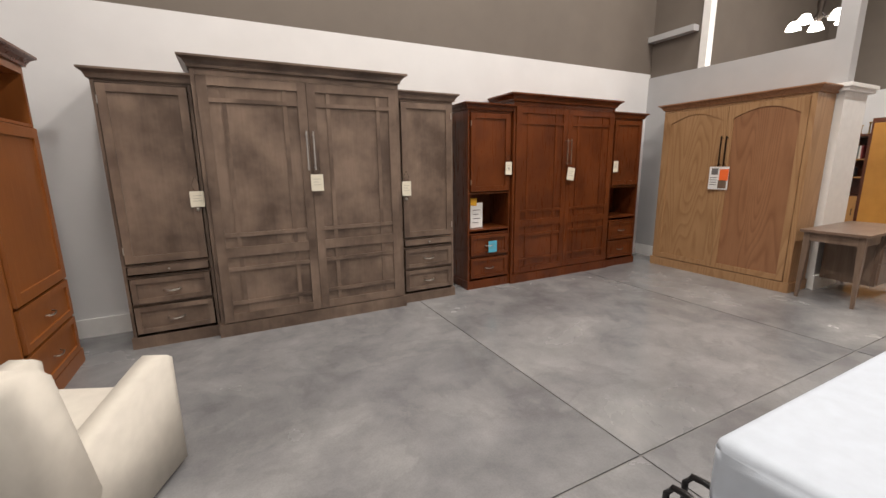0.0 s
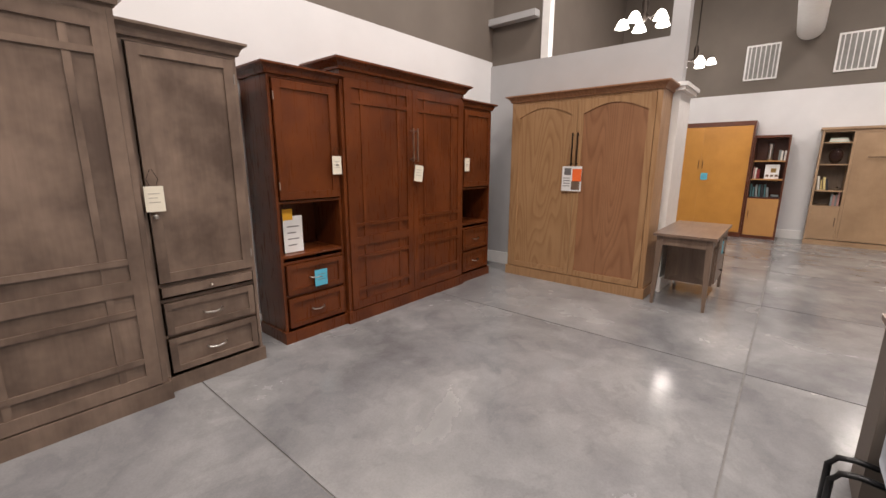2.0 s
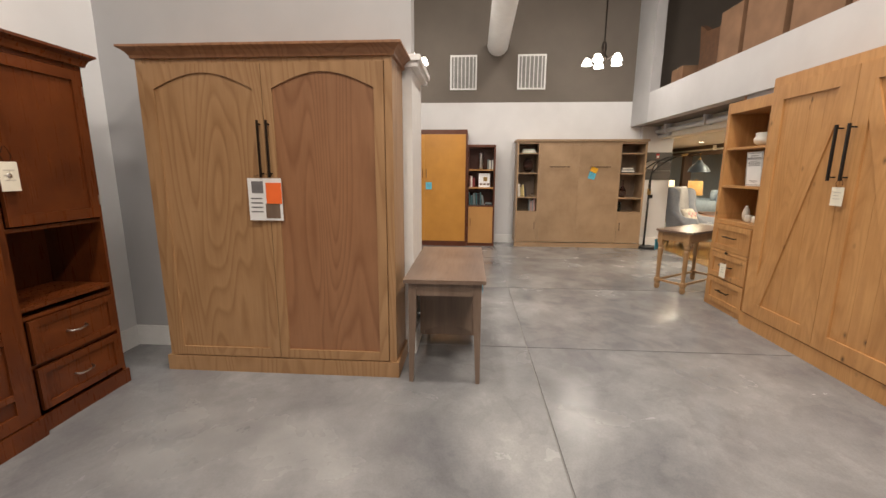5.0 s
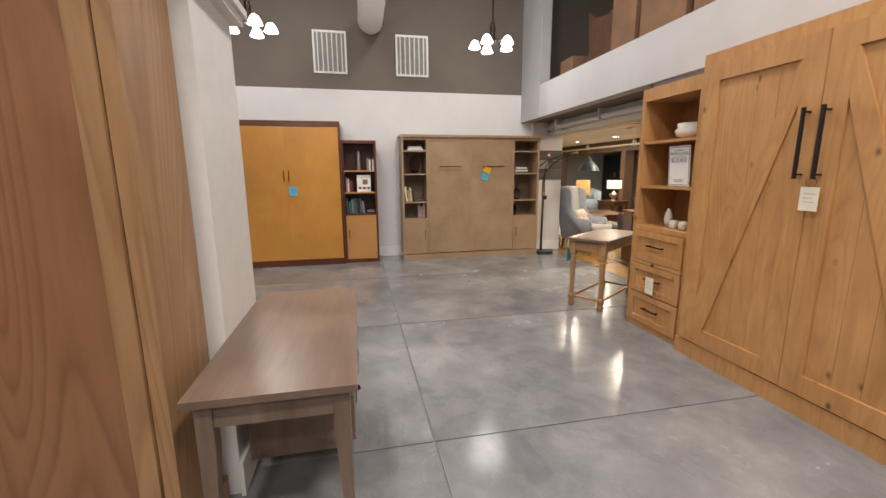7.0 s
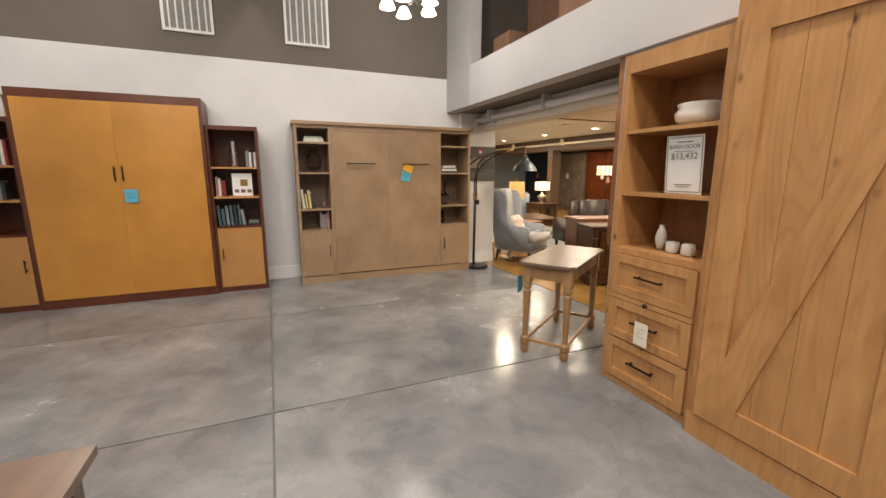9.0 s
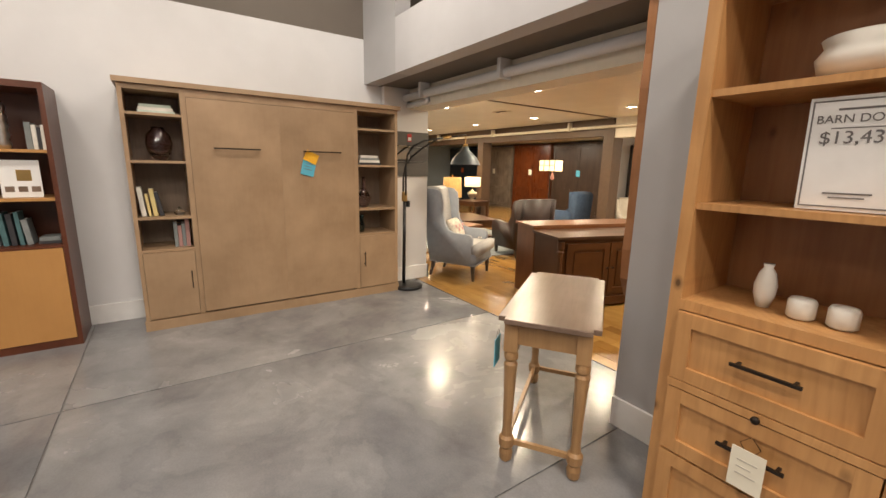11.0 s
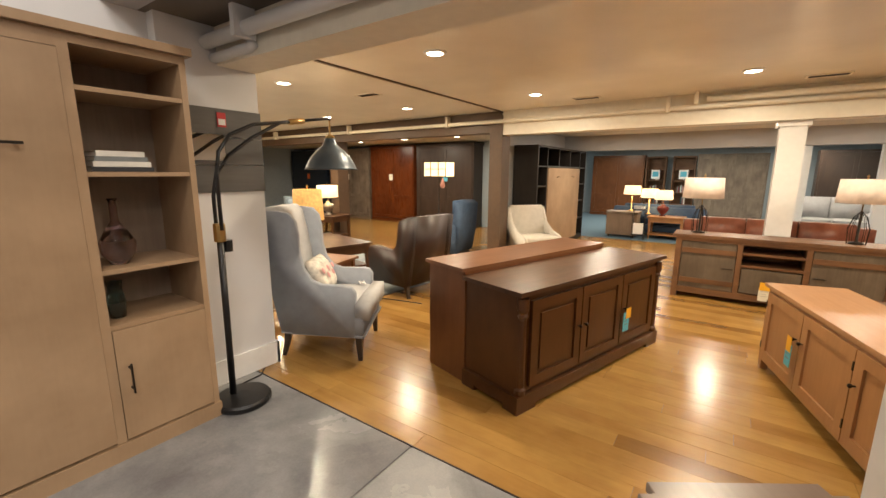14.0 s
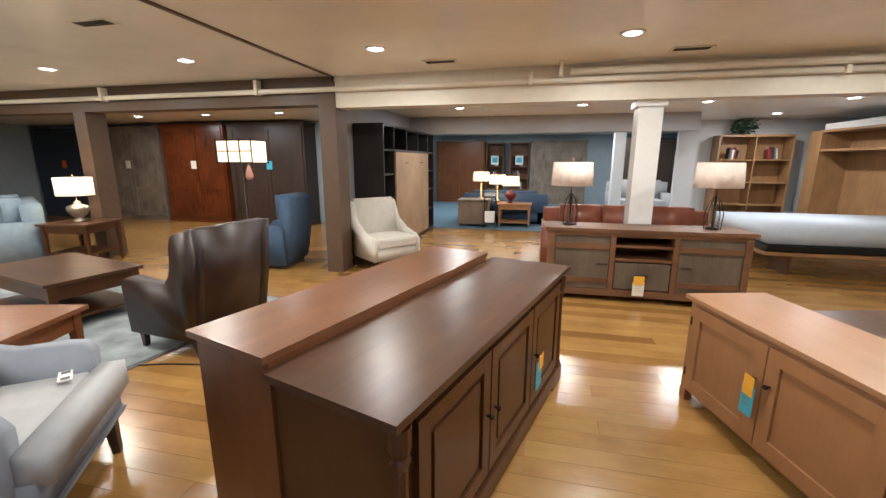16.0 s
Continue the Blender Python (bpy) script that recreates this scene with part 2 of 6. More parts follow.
NICKEL = plain("brushed_nickel", (0.62, 0.60, 0.57), 0.28, 1.0)
BRONZE = plain("dark_bronze", (0.035, 0.027, 0.022), 0.4, 0.8)
BLACK_METAL = plain("black_powder_metal", (0.014, 0.014, 0.015), 0.35, 0.3)
BLUE_METAL = plain("blue_grey_enamel", (0.055, 0.075, 0.095), 0.4, 0.2)
BRASS = plain("aged_brass", (0.50, 0.33, 0.13), 0.3, 1.0)
PAPER = plain("cream_card", (0.74, 0.70, 0.58), 0.7, vary=0.04)
WHITE_PAPER = plain("white_card", (0.80, 0.80, 0.79), 0.6, vary=0.03)
FAINT = plain("faint_print", (0.46, 0.43, 0.37), 0.8)
INK = plain("grey_ink", (0.16, 0.15, 0.15), 0.8)
BLUE_CARD = plain("sky_blue_card", (0.09, 0.42, 0.58), 0.6, vary=0.05)
YELLOW_CARD = plain("yellow_card", (0.80, 0.42, 0.02), 0.6, vary=0.05)
ORANGE_CARD = plain("orange_card", (0.90, 0.16, 0.03), 0.6, vary=0.04)
RED_CARD = plain("red_card", (0.5, 0.03, 0.03), 0.6)
CREAM_FABRIC = plain("cream_upholstery", (0.60, 0.57, 0.51), 0.9, vary=0.05, relief=0.4, fine=500)
GREY_FABRIC = plain("grey_blue_upholstery", (0.275, 0.30, 0.345), 0.85, vary=0.06, relief=0.4, fine=500)
PALE_FABRIC = plain("pale_grey_upholstery", (0.42, 0.425, 0.435), 0.9, vary=0.06, relief=0.4, fine=500)
BLUE_FABRIC = plain("slate_blue_upholstery", (0.05, 0.085, 0.15), 0.9, vary=0.12, relief=0.4, fine=500)
SOFA_FABRIC = plain("blue_grey_sofa_fabric", (0.21, 0.27, 0.33), 0.9, vary=0.1, relief=0.4, fine=500)
LEATHER = plain("dark_brown_leather", (0.024, 0.0100, 0.0060), 0.4, vary=0.3, scale=8, relief=0.2)
RED_LEATHER = plain("russet_leather", (0.21, 0.066, 0.035), 0.35, vary=0.2, relief=0.2)
MATTRESS = plain("white_mattress_ticking", (0.50, 0.555, 0.63), 0.85, vary=0.04, relief=0.3, fine=300)
RUG = plain("grey_blue_rug", (0.26, 0.29, 0.30), 0.95, vary=0.35, scale=5, relief=0.5)
FLORAL = plain("floral_pillow_cotton", (0.66, 0.62, 0.55), 0.9, vary=0.3, scale=22)
CARDBOARD = plain("brown_cardboard", (0.20, 0.11, 0.06), 0.8, vary=0.15, scale=4)
CHAIR_WOOD = plain("stored_chair_wood", (0.095, 0.045, 0.022), 0.5, vary=0.2)
LEAF = plain("green_leaf", (0.035, 0.085, 0.04), 0.5, vary=0.5, scale=6)
BARK = plain("brown_bark", (0.16, 0.11, 0.07), 0.9)
BASKET = plain("brown_wicker", (0.10, 0.06, 0.035), 0.8, vary=0.4, scale=50, relief=0.8)
CERAMIC = plain("white_ceramic", (0.74, 0.72, 0.66), 0.3, vary=0.04)
SILVER = plain("hammered_silver", (0.52, 0.48, 0.40), 0.35, 1.0, vary=0.25, scale=30, relief=0.5, fine=40)
PURPLE_GLASS = glass("smoked_purple_glass", (0.66, 0.54, 0.58))
CLEAR_GLASS = glass("clear_glass", (0.86, 0.90, 0.90))
SHADE_GLOW = plain("lit_linen_shade", (0.8, 0.72, 0.55), 0.8, emit=(1.0, 0.72, 0.40), power=1.5, relief=0.3)
SHADE_DIM = plain("linen_shade_half_lit", (0.78, 0.68, 0.60), 0.8, emit=(1.0, 0.66, 0.46), power=0.09, relief=0.3)
SHADE_WOVEN = plain("lit_woven_shade", (0.5, 0.30, 0.11), 0.8, vary=0.35, scale=40, emit=(1.0, 0.52, 0.14), power=0.55, relief=0.6)
BULB = plain("frosted_bulb_glass", (0.9, 0.9, 0.88), 0.4, emit=(1.0, 0.93, 0.80), power=14.0)
CAN_GLOW = plain("downlight_lens", (0.9, 0.9, 0.85), 0.4, emit=(1.0, 0.88, 0.68), power=18.0)
VENT_DARK = plain("vent_shadow", (0.25, 0.25, 0.24), 0.8)


# ---------------------------------------------------------------- mesh helpers
def box(bm, x0, x1, y0, y1, z0, z1):
    v = [bm.verts.new(p) for p in ((x0, y0, z0), (x1, y0, z0), (x1, y1, z0), (x0, y1, z0), (x0, y0, z1), (x1, y0, z1), (x1, y1, z1), (x0, y1, z1))]
    for f in ((3, 2, 1, 0), (4, 5, 6, 7), (0, 1, 5, 4), (1, 2, 6, 5), (2, 3, 7, 6), (3, 0, 4, 7)):
        bm.faces.new([v[i] for i in f])
    return v


def prism(bm, outline, axis, a, b):
    """An outline in the two other axes, carried along axis from a to b."""
    def at(p, w):
        q = list(p)
        q.insert(axis, w)
        return q
    lo, hi = [bm.verts.new(at(p, a)) for p in outline], [bm.verts.new(at(p, b)) for p in outline]
    n = len(outline)
    for i in range(n):
        bm.faces.new((lo[i], lo[(i + 1) % n], hi[(i + 1) % n], hi[i]))
    bm.faces.new(lo[::-1])
    bm.faces.new(hi)


def lathe(bm, profile, at=(0, 0, 0), n=20):
    """Radius and height pairs turned round z."""
    rings = [[bm.verts.new((at[0] + r * math.cos(2 * math.pi * k / n), at[1] + r * math.sin(2 * math.pi * k / n), at[2] + z)) for k in range(n)] for r, z in profile]
    for a, b in zip(rings, rings[1:]):
        for k in range(n):
            bm.faces.new((a[k], a[(k + 1) % n], b[(k + 1) % n], b[k]))
    bm.faces.new(rings[0][::-1])
    bm.faces.new(rings[-1])


def loft(bm, rings):
    rows = [[bm.verts.new(p) for p in r] for r in rings]
    n = len(rows[0])
    for a, b in zip(rows, rows[1:]):
        for k in range(n):
            bm.faces.new((a[k], a[(k + 1) % n], b[(k + 1) % n], b[k]))
    bm.faces.new(rows[0][::-1])
    bm.faces.new(rows[-1])


def tube(bm, path, r, n=8):
    path = [Vector(p) for p in path]
    rings = []
    for i, p in enumerate(path):
        d = (path[min(i + 1, len(path) - 1)] - path[max(i - 1, 0)]).normalized()
        u = d.cross(Vector((0, 0, 1)) if abs(d.z) < 0.9 else Vector((1, 0, 0))).normalized()
        w = d.cross(u)
        rad = r[i] if isinstance(r, (list, tuple)) else r
        rings.append([p + rad * (math.cos(2 * math.pi * k / n) * u + math.sin(2 * math.pi * k / n) * w) for k in range(n)])
    loft(bm, rings)


def finish(bm, bevel, segments):
    if bevel:
        bmesh.ops.bevel(bm, geom=[e for e in bm.edges if e.calc_face_angle(0) > 0.6], offset=bevel, segments=segments, affect="EDGES", profile=0.5, clamp_overlap=True)
    bmesh.ops.recalc_face_normals(bm, faces=bm.faces)


def part(name, bm, material, parent=None, label="", bevel=0.0, segments=1, smooth=False):
    finish(bm, bevel, segments)
    me = bpy.data.meshes.new(name)
    bm.to_mesh(me)
    bm.free()
    me.materials.append(material)
    if smooth:
        for p in me.polygons:
            p.use_smooth = True
    ob = new(name, me)
    ob.parent = parent
    return tagged(ob, label)


def thing(name, m, label, category, group=""):
    ob = new(name)
    ob.matrix_basis = m
    ob.empty_display_size = 0.1
    return tagged(ob, label, category, group)


def block(name, dims, material, parent=None, label="", bevel=0.003, segments=1):
    bm = bmesh.new()
    box(bm, *dims)
    return part(name, bm, material, parent, label, bevel, segments)


def blocks(name, many, material, parent=None, label="", bevel=0.002):
    bm = bmesh.new()
    for d in many:
        box(bm, *d)
    return part(name, bm, material, parent, label, bevel)


def structure(name, dims, material, label=""):
    return tagged(block(name, dims, material, None, label, 0), label, kind="structure")


# ---------------------------------------------------------------- the setting
CEIL_Z, HIGH = 2.42, 5.6
LINE = 2.84
# tall room: white or grey below, taupe above the paint line
structure("wall_north", (-1.9, 11.6, 4.55, 4.75, 0, LINE), WALL_WHITE, "white painted wall behind the wall beds")
structure("wall_north_upper", (-1.9, 11.6, 4.55, 4.75, LINE, HIGH), WALL_TAUPE, "taupe painted upper wall")
structure("wall_west", (-1.9, -1.75, -1.7, 4.55, 0, LINE), WALL_GREY, "grey painted wall")
structure("wall_west_upper", (-1.9, -1.75, -1.7, 4.55, LINE, HIGH), WALL_TAUPE, "taupe painted upper wall")
structure("wall_east", (11.45, 11.6, -1.66, 4.55, 0, LINE), WALL_WHITE, "white painted wall behind the wall beds")
structure("wall_east_upper", (11.45, 11.6, -1.66, 4.55, LINE, HIGH), WALL_TAUPE, "taupe painted upper wall with vents")
structure("pier_east", (11.36, 11.6, -2.26, -1.66, 0, 2.36), WALL_WHITE, "white painted pier beside the opening")
structure("column_upper", (10.68, 11.45, -1.618, -1.45, 2.36, HIGH), WALL_GREY, "grey boxed column above the soffit")
structure("wall_south", (-1.9, 8.04, -2.05, -1.5, 0, 2.40), WALL_GREY, "grey painted wall behind the alder wall bed")
bm = bmesh.new()
prism(bm, [(8.04, -1.503), (8.04, -2.048), (8.182, -2.048)], 2, 0, 2.36)
tagged(part("jamb", bm, TRIM), "white painted splayed jamb of the opening", kind="structure")
structure("parapet", (-1.9, 10.68, -1.62, -1.45, 2.36, 2.87), WALL_PARAPET, "white painted parapet of the storage loft")
structure("soffit", (8.04, 11.45, -2.0, -1.62, 2.36, 2.46), WALL_TAUPE, "taupe soffit under the loft")
structure("loft_floor", (-1.9, 11.6, -4.5, -1.62, 2.60, 2.70), WALL_TAUPE, "storage loft floor")
structure("wall_loft", (-1.9, 11.6, -4.6, -4.5, 2.70, HIGH), WALL_TAUPE, "taupe wall at the back of the loft")
structure("wall_loft_east", (11.45, 11.6, -4.5, -1.662, 2.70, HIGH), WALL_TAUPE, "taupe wall at the end of the loft")
structure("wall_loft_west", (-1.9, -1.75, -4.5, -1.702, 2.70, HIGH), WALL_TAUPE, "taupe wall at the end of the loft")
structure("ceiling", (-1.9, 11.6, -4.6, 4.75, HIGH, HIGH + 0.1), CEIL_HIGH, "high ceiling of the tall room")
structure("wall_partition", (5.97, 6.12, 2.30, 4.55, 0, 2.78), WALL_GREY, "grey painted partition behind the oak wall bed")
structure("pilaster", (5.97, 6.53, 2.14, 2.30, 0, 2.22), TRIM, "white pilaster ending the partition")
structure("pilaster_upper", (5.97, 6.12, 2.14, 2.30, 2.30, HIGH), WALL_GREY, "grey post rising above the partition")
tagged(blocks("trim", [(5.92, 6.58, 2.09, 2.30, 2.22, 2.26), (5.90, 6.60, 2.07, 2.30, 2.26, 2.30)], TRIM), "white moulded capital", kind="structure")
structure("post_strut", (5.98, 6.10, 3.70, 3.80, 2.78, HIGH), TRIM, "white upright post above the partition")
structure("wall_partition_upper", (6.0, 6.08, 3.80, 4.55, 2.78, HIGH), WALL_TAUPE, "taupe panel above the partition")
structure("ledge", (5.88, 6.0, 3.85, 4.55, 3.28, 3.36), WALL_GREY, "grey ledge above the partition")
for n, d in (("baseboard", (-1.75, 5.97, 4.53, 4.55, 0, 0.17)), ("baseboard", (6.12, 11.45, 4.53, 4.55, 0, 0.17)), ("baseboard", (5.95, 5.97, 2.30, 4.53, 0, 0.17)),
             ("baseboard", (11.43, 11.45, -1.48, 4.53, 0, 0.17)), ("baseboard", (5.95, 6.55, 2.12, 2.14, 0, 0.17)), ("baseboard", (11.34, 11.36, -2.28, -1.66, 0, 0.17)),
             ("baseboard", (11.34, 11.6, -2.28, -2.26, 0, 0.17)), ("baseboard", (-1.75, -1.73, -1.5, 4.53, 0, 0.17)), ("baseboard", (-1.73, 8.04, -1.5, -1.48, 0, 0.17))):
    tagged(block(n, d, TRIM), "white painted baseboard", kind="structure")
# opening beam with a pipe along it
structure("beam_opening", (8.04, 11.6, -2.26, -2.0, 2.13, 2.46), CREAM_PAINT, "cream painted beam over the opening")
band = tagged(new("dark_wall_band"), "dark plank band on the pier", kind="structure")
for i in range(3):
    block("plank", (11.345, 11.36, -2.262, -1.66, 1.33 + 0.18 * i, 1.505 + 0.18 * i), BAND_WOOD, band)
# low rooms
structure("ceiling_low", (2.8, 22.0, -6.6, -2.0, CEIL_Z, CEIL_Z + 0.1), CEIL, "glossy cream ceiling of the furniture gallery")
structure("ceiling_far", (2.8, 24.0, -17.0, -6.6, 2.30, 2.4), CEIL, "cream ceiling beyond the beam")
structure("beam_brown", (11.64, 22.0, -6.80, -6.55, 2.10, CEIL_Z), BROWN_PAINT, "brown painted beam")
structure("post_brown", (11.60, 11.82, -6.82, -6.53, 0, 2.36), BROWN_PAINT, "brown painted post")
structure("post_brown_far", (15.45, 15.67, -6.82, -6.53, 0, 2.10), BROWN_PAINT, "brown painted post")
structure("post_brown_end", (19.5, 19.7, -6.82, -6.53, 0, 2.10), BROWN_PAINT, "brown painted post")
structure("beam_cream", (2.8, 11.60, -6.80, -6.55, 2.06, CEIL_Z), CREAM_PAINT, "cream painted beam")
structure("column", (7.93, 8.17, -6.90, -6.66, 0, 2.06), TRIM, "white square column behind the sideboard")
tagged(block("trim", (7.90, 8.20, -6.93, -6.63, 2.0, 2.058), TRIM), "white column capital", kind="structure")
structure("wall_divider", (11.82, 11.95, -10.2, -6.82, 0, 2.30), WALL_GREY, "pale grey dividing wall")
structure("beam_far", (6.4, 11.95, -10.5, -10.2, 1.98, 2.30), WALL_GREY, "grey beam before the carpeted room")
structure("column_far", (7.15, 7.4, -12.9, -12.65, 0, 2.30), TRIM, "white square column on the carpet")
structure("wall_far_back", (11.95, 24.0, -10.6, -10.45, 0, 2.30), BLUE_WALL, "pale blue wall behind the wardrobes")
structure("wall_far_south", (2.8, 14.0, -16.8, -16.6, 0, 2.30), BLUE_WALL, "blue grey wall at the far end")
structure("wall_far_side", (13.9, 14.0, -16.6, -10.6, 0, 2.30), BLUE_WALL, "blue grey side wall")
structure("wall_far_left", (21.9, 22.0, -10.45, -2.0, 0, 2.42), BLUE_WALL, "pale wall at the end of the gallery")
structure("wall_gallery_north", (11.6, 22.0, -2.26, -2.1, 0, 2.42), WALL_WHITE, "white wall of the gallery")
structure("wall_gallery_west", (2.7, 2.8, -16.6, -2.05, 0, 2.42), WALL_WHITE, "white wall at the gallery end")
structure("wall_nook_south", (2.8, 6.2, -12.1, -11.95, 0, 2.30), WALL_WHITE, "white wall behind the oak bookcase")
tagged(block("ceiling_seam", (11.62, 11.66, -6.55, -2.26, CEIL_Z - 0.012, CEIL_Z), BROWN_PAINT), "dark strip across the ceiling", kind="structure")


def pipe(name, path, r, label, material=CREAM_PAINT, brackets=()):
    top = thing(name, pose(0, 0, 0), label, "pipe")
    bm = bmesh.new()
    tube(bm, path, r, 10)
    part("pipe_run", bm, material, top, smooth=True)
    for p in brackets:
        blocks("pipe_bracket", [(p[0] - 0.02, p[0] + 0.02, p[1] - r - 0.012, p[1] + r + 0.03, p[2] - r - 0.01, p[2] + r + 0.10)], material, top)


pipe("ceiling_pipe", [(8.05, -1.93, 2.25), (11.34, -1.93, 2.25)], 0.042, "white painted pipe along the opening beam", WALL_WHITE, [(9.6, -1.93, 2.25), (10.9, -1.93, 2.25)])
pipe("ceiling_pipe", [(11.36, -1.98, 2.17), (10.95, -1.98, 2.17), (10.9, -1.98, 2.19)], 0.03, "white painted pipe stub", WALL_WHITE)
pipe("sprinkler_pipe", [(2.9, -6.48, 2.26), (21.8, -6.48, 2.26)], 0.03, "cream sprinkler pipe along the beam", CREAM_PAINT, [(x, -6.48, 2.26) for x in (6.5, 9.3, 12.6, 15.0, 17.5)])
pipe("sprinkler_pipe", [(8.9, -6.42, 2.33), (2.9, -6.42, 2.33)], 0.035, "cream sprinkler pipe along the beam", CREAM_PAINT, [(9.0, -6.42, 2.33)])

# duct that ends before the east wall
bm = bmesh.new()
tube(bm, [(6.6, 1.22, 4.35), (11.3, 1.22, 3.86), (11.38, 1.22, 3.85)], [0.2, 0.2, 0.17], 20)
duct = thing("air_duct", pose(0, 0, 0), "round white painted air duct under the high ceiling", "duct")
part("duct_tube", bm, TRIM, duct, smooth=True)
blocks("duct_hanger", [(8.0, 8.02, 1.0, 1.03, 4.2, HIGH), (8.0, 8.02, 1.41, 1.44, 4.2, HIGH)], NICKEL, duct)


def wall_vent(y0, y1):
    top = thing("wall_vent", pose(11.45, 0, 0), "white louvred return air vent on the taupe wall", "vent", "wall vents")
    block("backing", (-0.012, -0.002, y0 + 0.02, y1 - 0.02, 3.11, 3.70), VENT_DARK, top)
    blocks("frame", [(-0.03, 0, y0, y0 + 0.03, 3.08, 3.73), (-0.03, 0, y1 - 0.03, y1, 3.08, 3.73), (-0.03, 0, y0 + 0.03, y1 - 0.03, 3.08, 3.11), (-0.03, 0, y0 + 0.03, y1 - 0.03, 3.70, 3.73)], TRIM, top)
    for i in range(1, 7):
        y = y0 + (y1 - y0) * i / 7
        block("slat", (-0.026, -0.012, y - 0.008, y + 0.008, 3.11, 3.70), TRIM, top, bevel=0)


wall_vent(1.61, 2.14)
wall_vent(0.26, 0.81)


def chandelier(c):
    top = thing("chandelier", pose(*c), "bronze chandelier with lit white glass shades on a chain", "chandelier", "chandeliers")
    bm = bmesh.new()
    lathe(bm, [(0.012, HIGH - c[2]), (0.012, 0.30), (0.03, 0.28), (0.045, 0.2), (0.03, 0.12), (0.05, 0.06), (0.02, 0.0)][::-1], n=10)
    part("stem", bm, BRONZE, top, smooth=True)
    for k in range(5):
        a = 2 * math.pi * k / 5 + c[0]
        d = Vector((math.cos(a), math.sin(a), 0))
        bm = bmesh.new()
        tube(bm, [d * r + Vector((0, 0, z)) for r, z in ((0.02, 0.1), (0.1, 0.02), (0.21, 0.06), (0.25, 0.09))], 0.009, 6)
        part("arm", bm, BRONZE, top, smooth=True)
        bm = bmesh.new()
        lathe(bm, [(0.026, 0.06), (0.045, 0.045), (0.066, 0.0), (0.078, -0.03), (0.085, -0.042), (0.04, -0.04)], d * 0.25, 14)
        part("glass_shade", bm, BULB, top, "frosted white glass shade, lit", smooth=True)


for c in CHANDELIERS:
    chandelier(c)


def downlight(x, y, z):
    top = thing("downlight", pose(x, y, z), "round recessed ceiling downlight with a white trim, lit", "downlight", "downlights")
    bm = bmesh.new()
    lathe(bm, [(0.095, 0.0), (0.095, -0.006), (0.07, -0.012), (0.068, 0.0)], n=20)
    part("trim_ring", bm, TRIM, top)
    bm = bmesh.new()
    lathe(bm, [(0.066, -0.004), (0.064, -0.0085)], n=20)
    part("lens", bm, CAN_GLOW, top)


for x, y in CANS:
    downlight(x, y, CEIL_Z)
# the added fill lamps get fixtures too
for x, y in CANS_FAR_AND_FILL:
    downlight(x, y, 2.30)
for x, y in HIGH_CANS:
    downlight(x, y, HIGH)


def ceiling_vent(x, y, rz):
    top = thing("ceiling_vent", pose(x, y, CEIL_Z, 0, 0, rz), "small slotted ceiling air vent", "vent", "ceiling vents")
    blocks("frame", [(-0.17, 0.17, -0.07, -0.055, -0.01, 0), (-0.17, 0.17, 0.055, 0.07, -0.01, 0), (-0.17, -0.15, -0.055, 0.055, -0.01, 0), (0.15, 0.17, -0.055, 0.055, -0.01, 0)], CREAM_PAINT, top)
    block("backing", (-0.15, 0.15, -0.055, 0.055, -0.004, -0.001), VENT_DARK, top, bevel=0)
    for i in range(4):
        block("slat", (-0.15, 0.15, -0.05 + 0.028 * i, -0.036 + 0.028 * i, -0.008, -0.005), BRONZE, top, bevel=0)


for x, y in ((12.4, -4.4), (10.2, -6.1), (7.9, -6.1)):
    ceiling_vent(x, y, 0)


# ---------------------------------------------------------------- cabinet parts (front at y = 0 facing -y, back at +y)
def boards(many, material, parent, bevel=0.002):
    """Case boards, each a part, named by the way they lie."""
    for d in many:
        size = (d[1] - d[0], d[3] - d[2], d[5] - d[4])
        block(("side_board", "back_board", "cross_board")[size.index(min(size))], d, material, parent, bevel=bevel)


def crown(w0, w1, front, back, z, h, out, material, parent, bevel=0.002):
    bm = bmesh.new()
    rings = []
    for o, k in ((0.004, 0.0), (0.018, 0.02), (0.022, 0.25), (out * 0.55, 0.55), (out * 0.85, 0.75), (out, 0.80), (out, 1.0)):
        rings.append([(w0 - o, front - o, z + h * k), (w1 + o, front - o, z + h * k), (w1 + o, back, z + h * k), (w0 - o, back, z + h * k)])
    loft(bm, rings)
    return part("crown_moulding", bm, material, parent, bevel=bevel)


def panel_door(name, x0, x1, z0, z1, y, material, parent, stile=0.07, bars=(), posts=(), panel=None, label="", depth=0.022, top=None):
    """Frame and sunk panel. bars: heights of thin rails; posts: x places of thin uprights (x, z0, z1)."""
    top = top or stile
    f0, f1 = y - depth, y
    ob = block(name, (x0 + stile - 0.004, x1 - stile + 0.004, y - 0.009, y - 0.001, z0 + stile - 0.004, z1 - top + 0.004), panel or material, parent, label, 0)
    for d in ((x0, x0 + stile, f0, f1, z0, z1), (x1 - stile, x1, f0, f1, z0, z1)):
        block("stile", d, material, ob, bevel=0.0025)
    for d in ((x0 + stile, x1 - stile, f0, f1, z0, z0 + stile), (x0 + stile, x1 - stile, f0, f1, z1 - top, z1)):
        block("rail", d, material, ob, bevel=0.0025)
    for b, h in bars:
        block("rail", (x0 + stile, x1 - stile, f0 + 0.001, f1, b - h / 2, b + h / 2), material, ob, bevel=0.0025)
    for p, a, b in posts:
        block("mullion", (p - 0.017, p + 0.017, f0 + 0.005, f1, a, b), material, ob, bevel=0.002)
    return ob


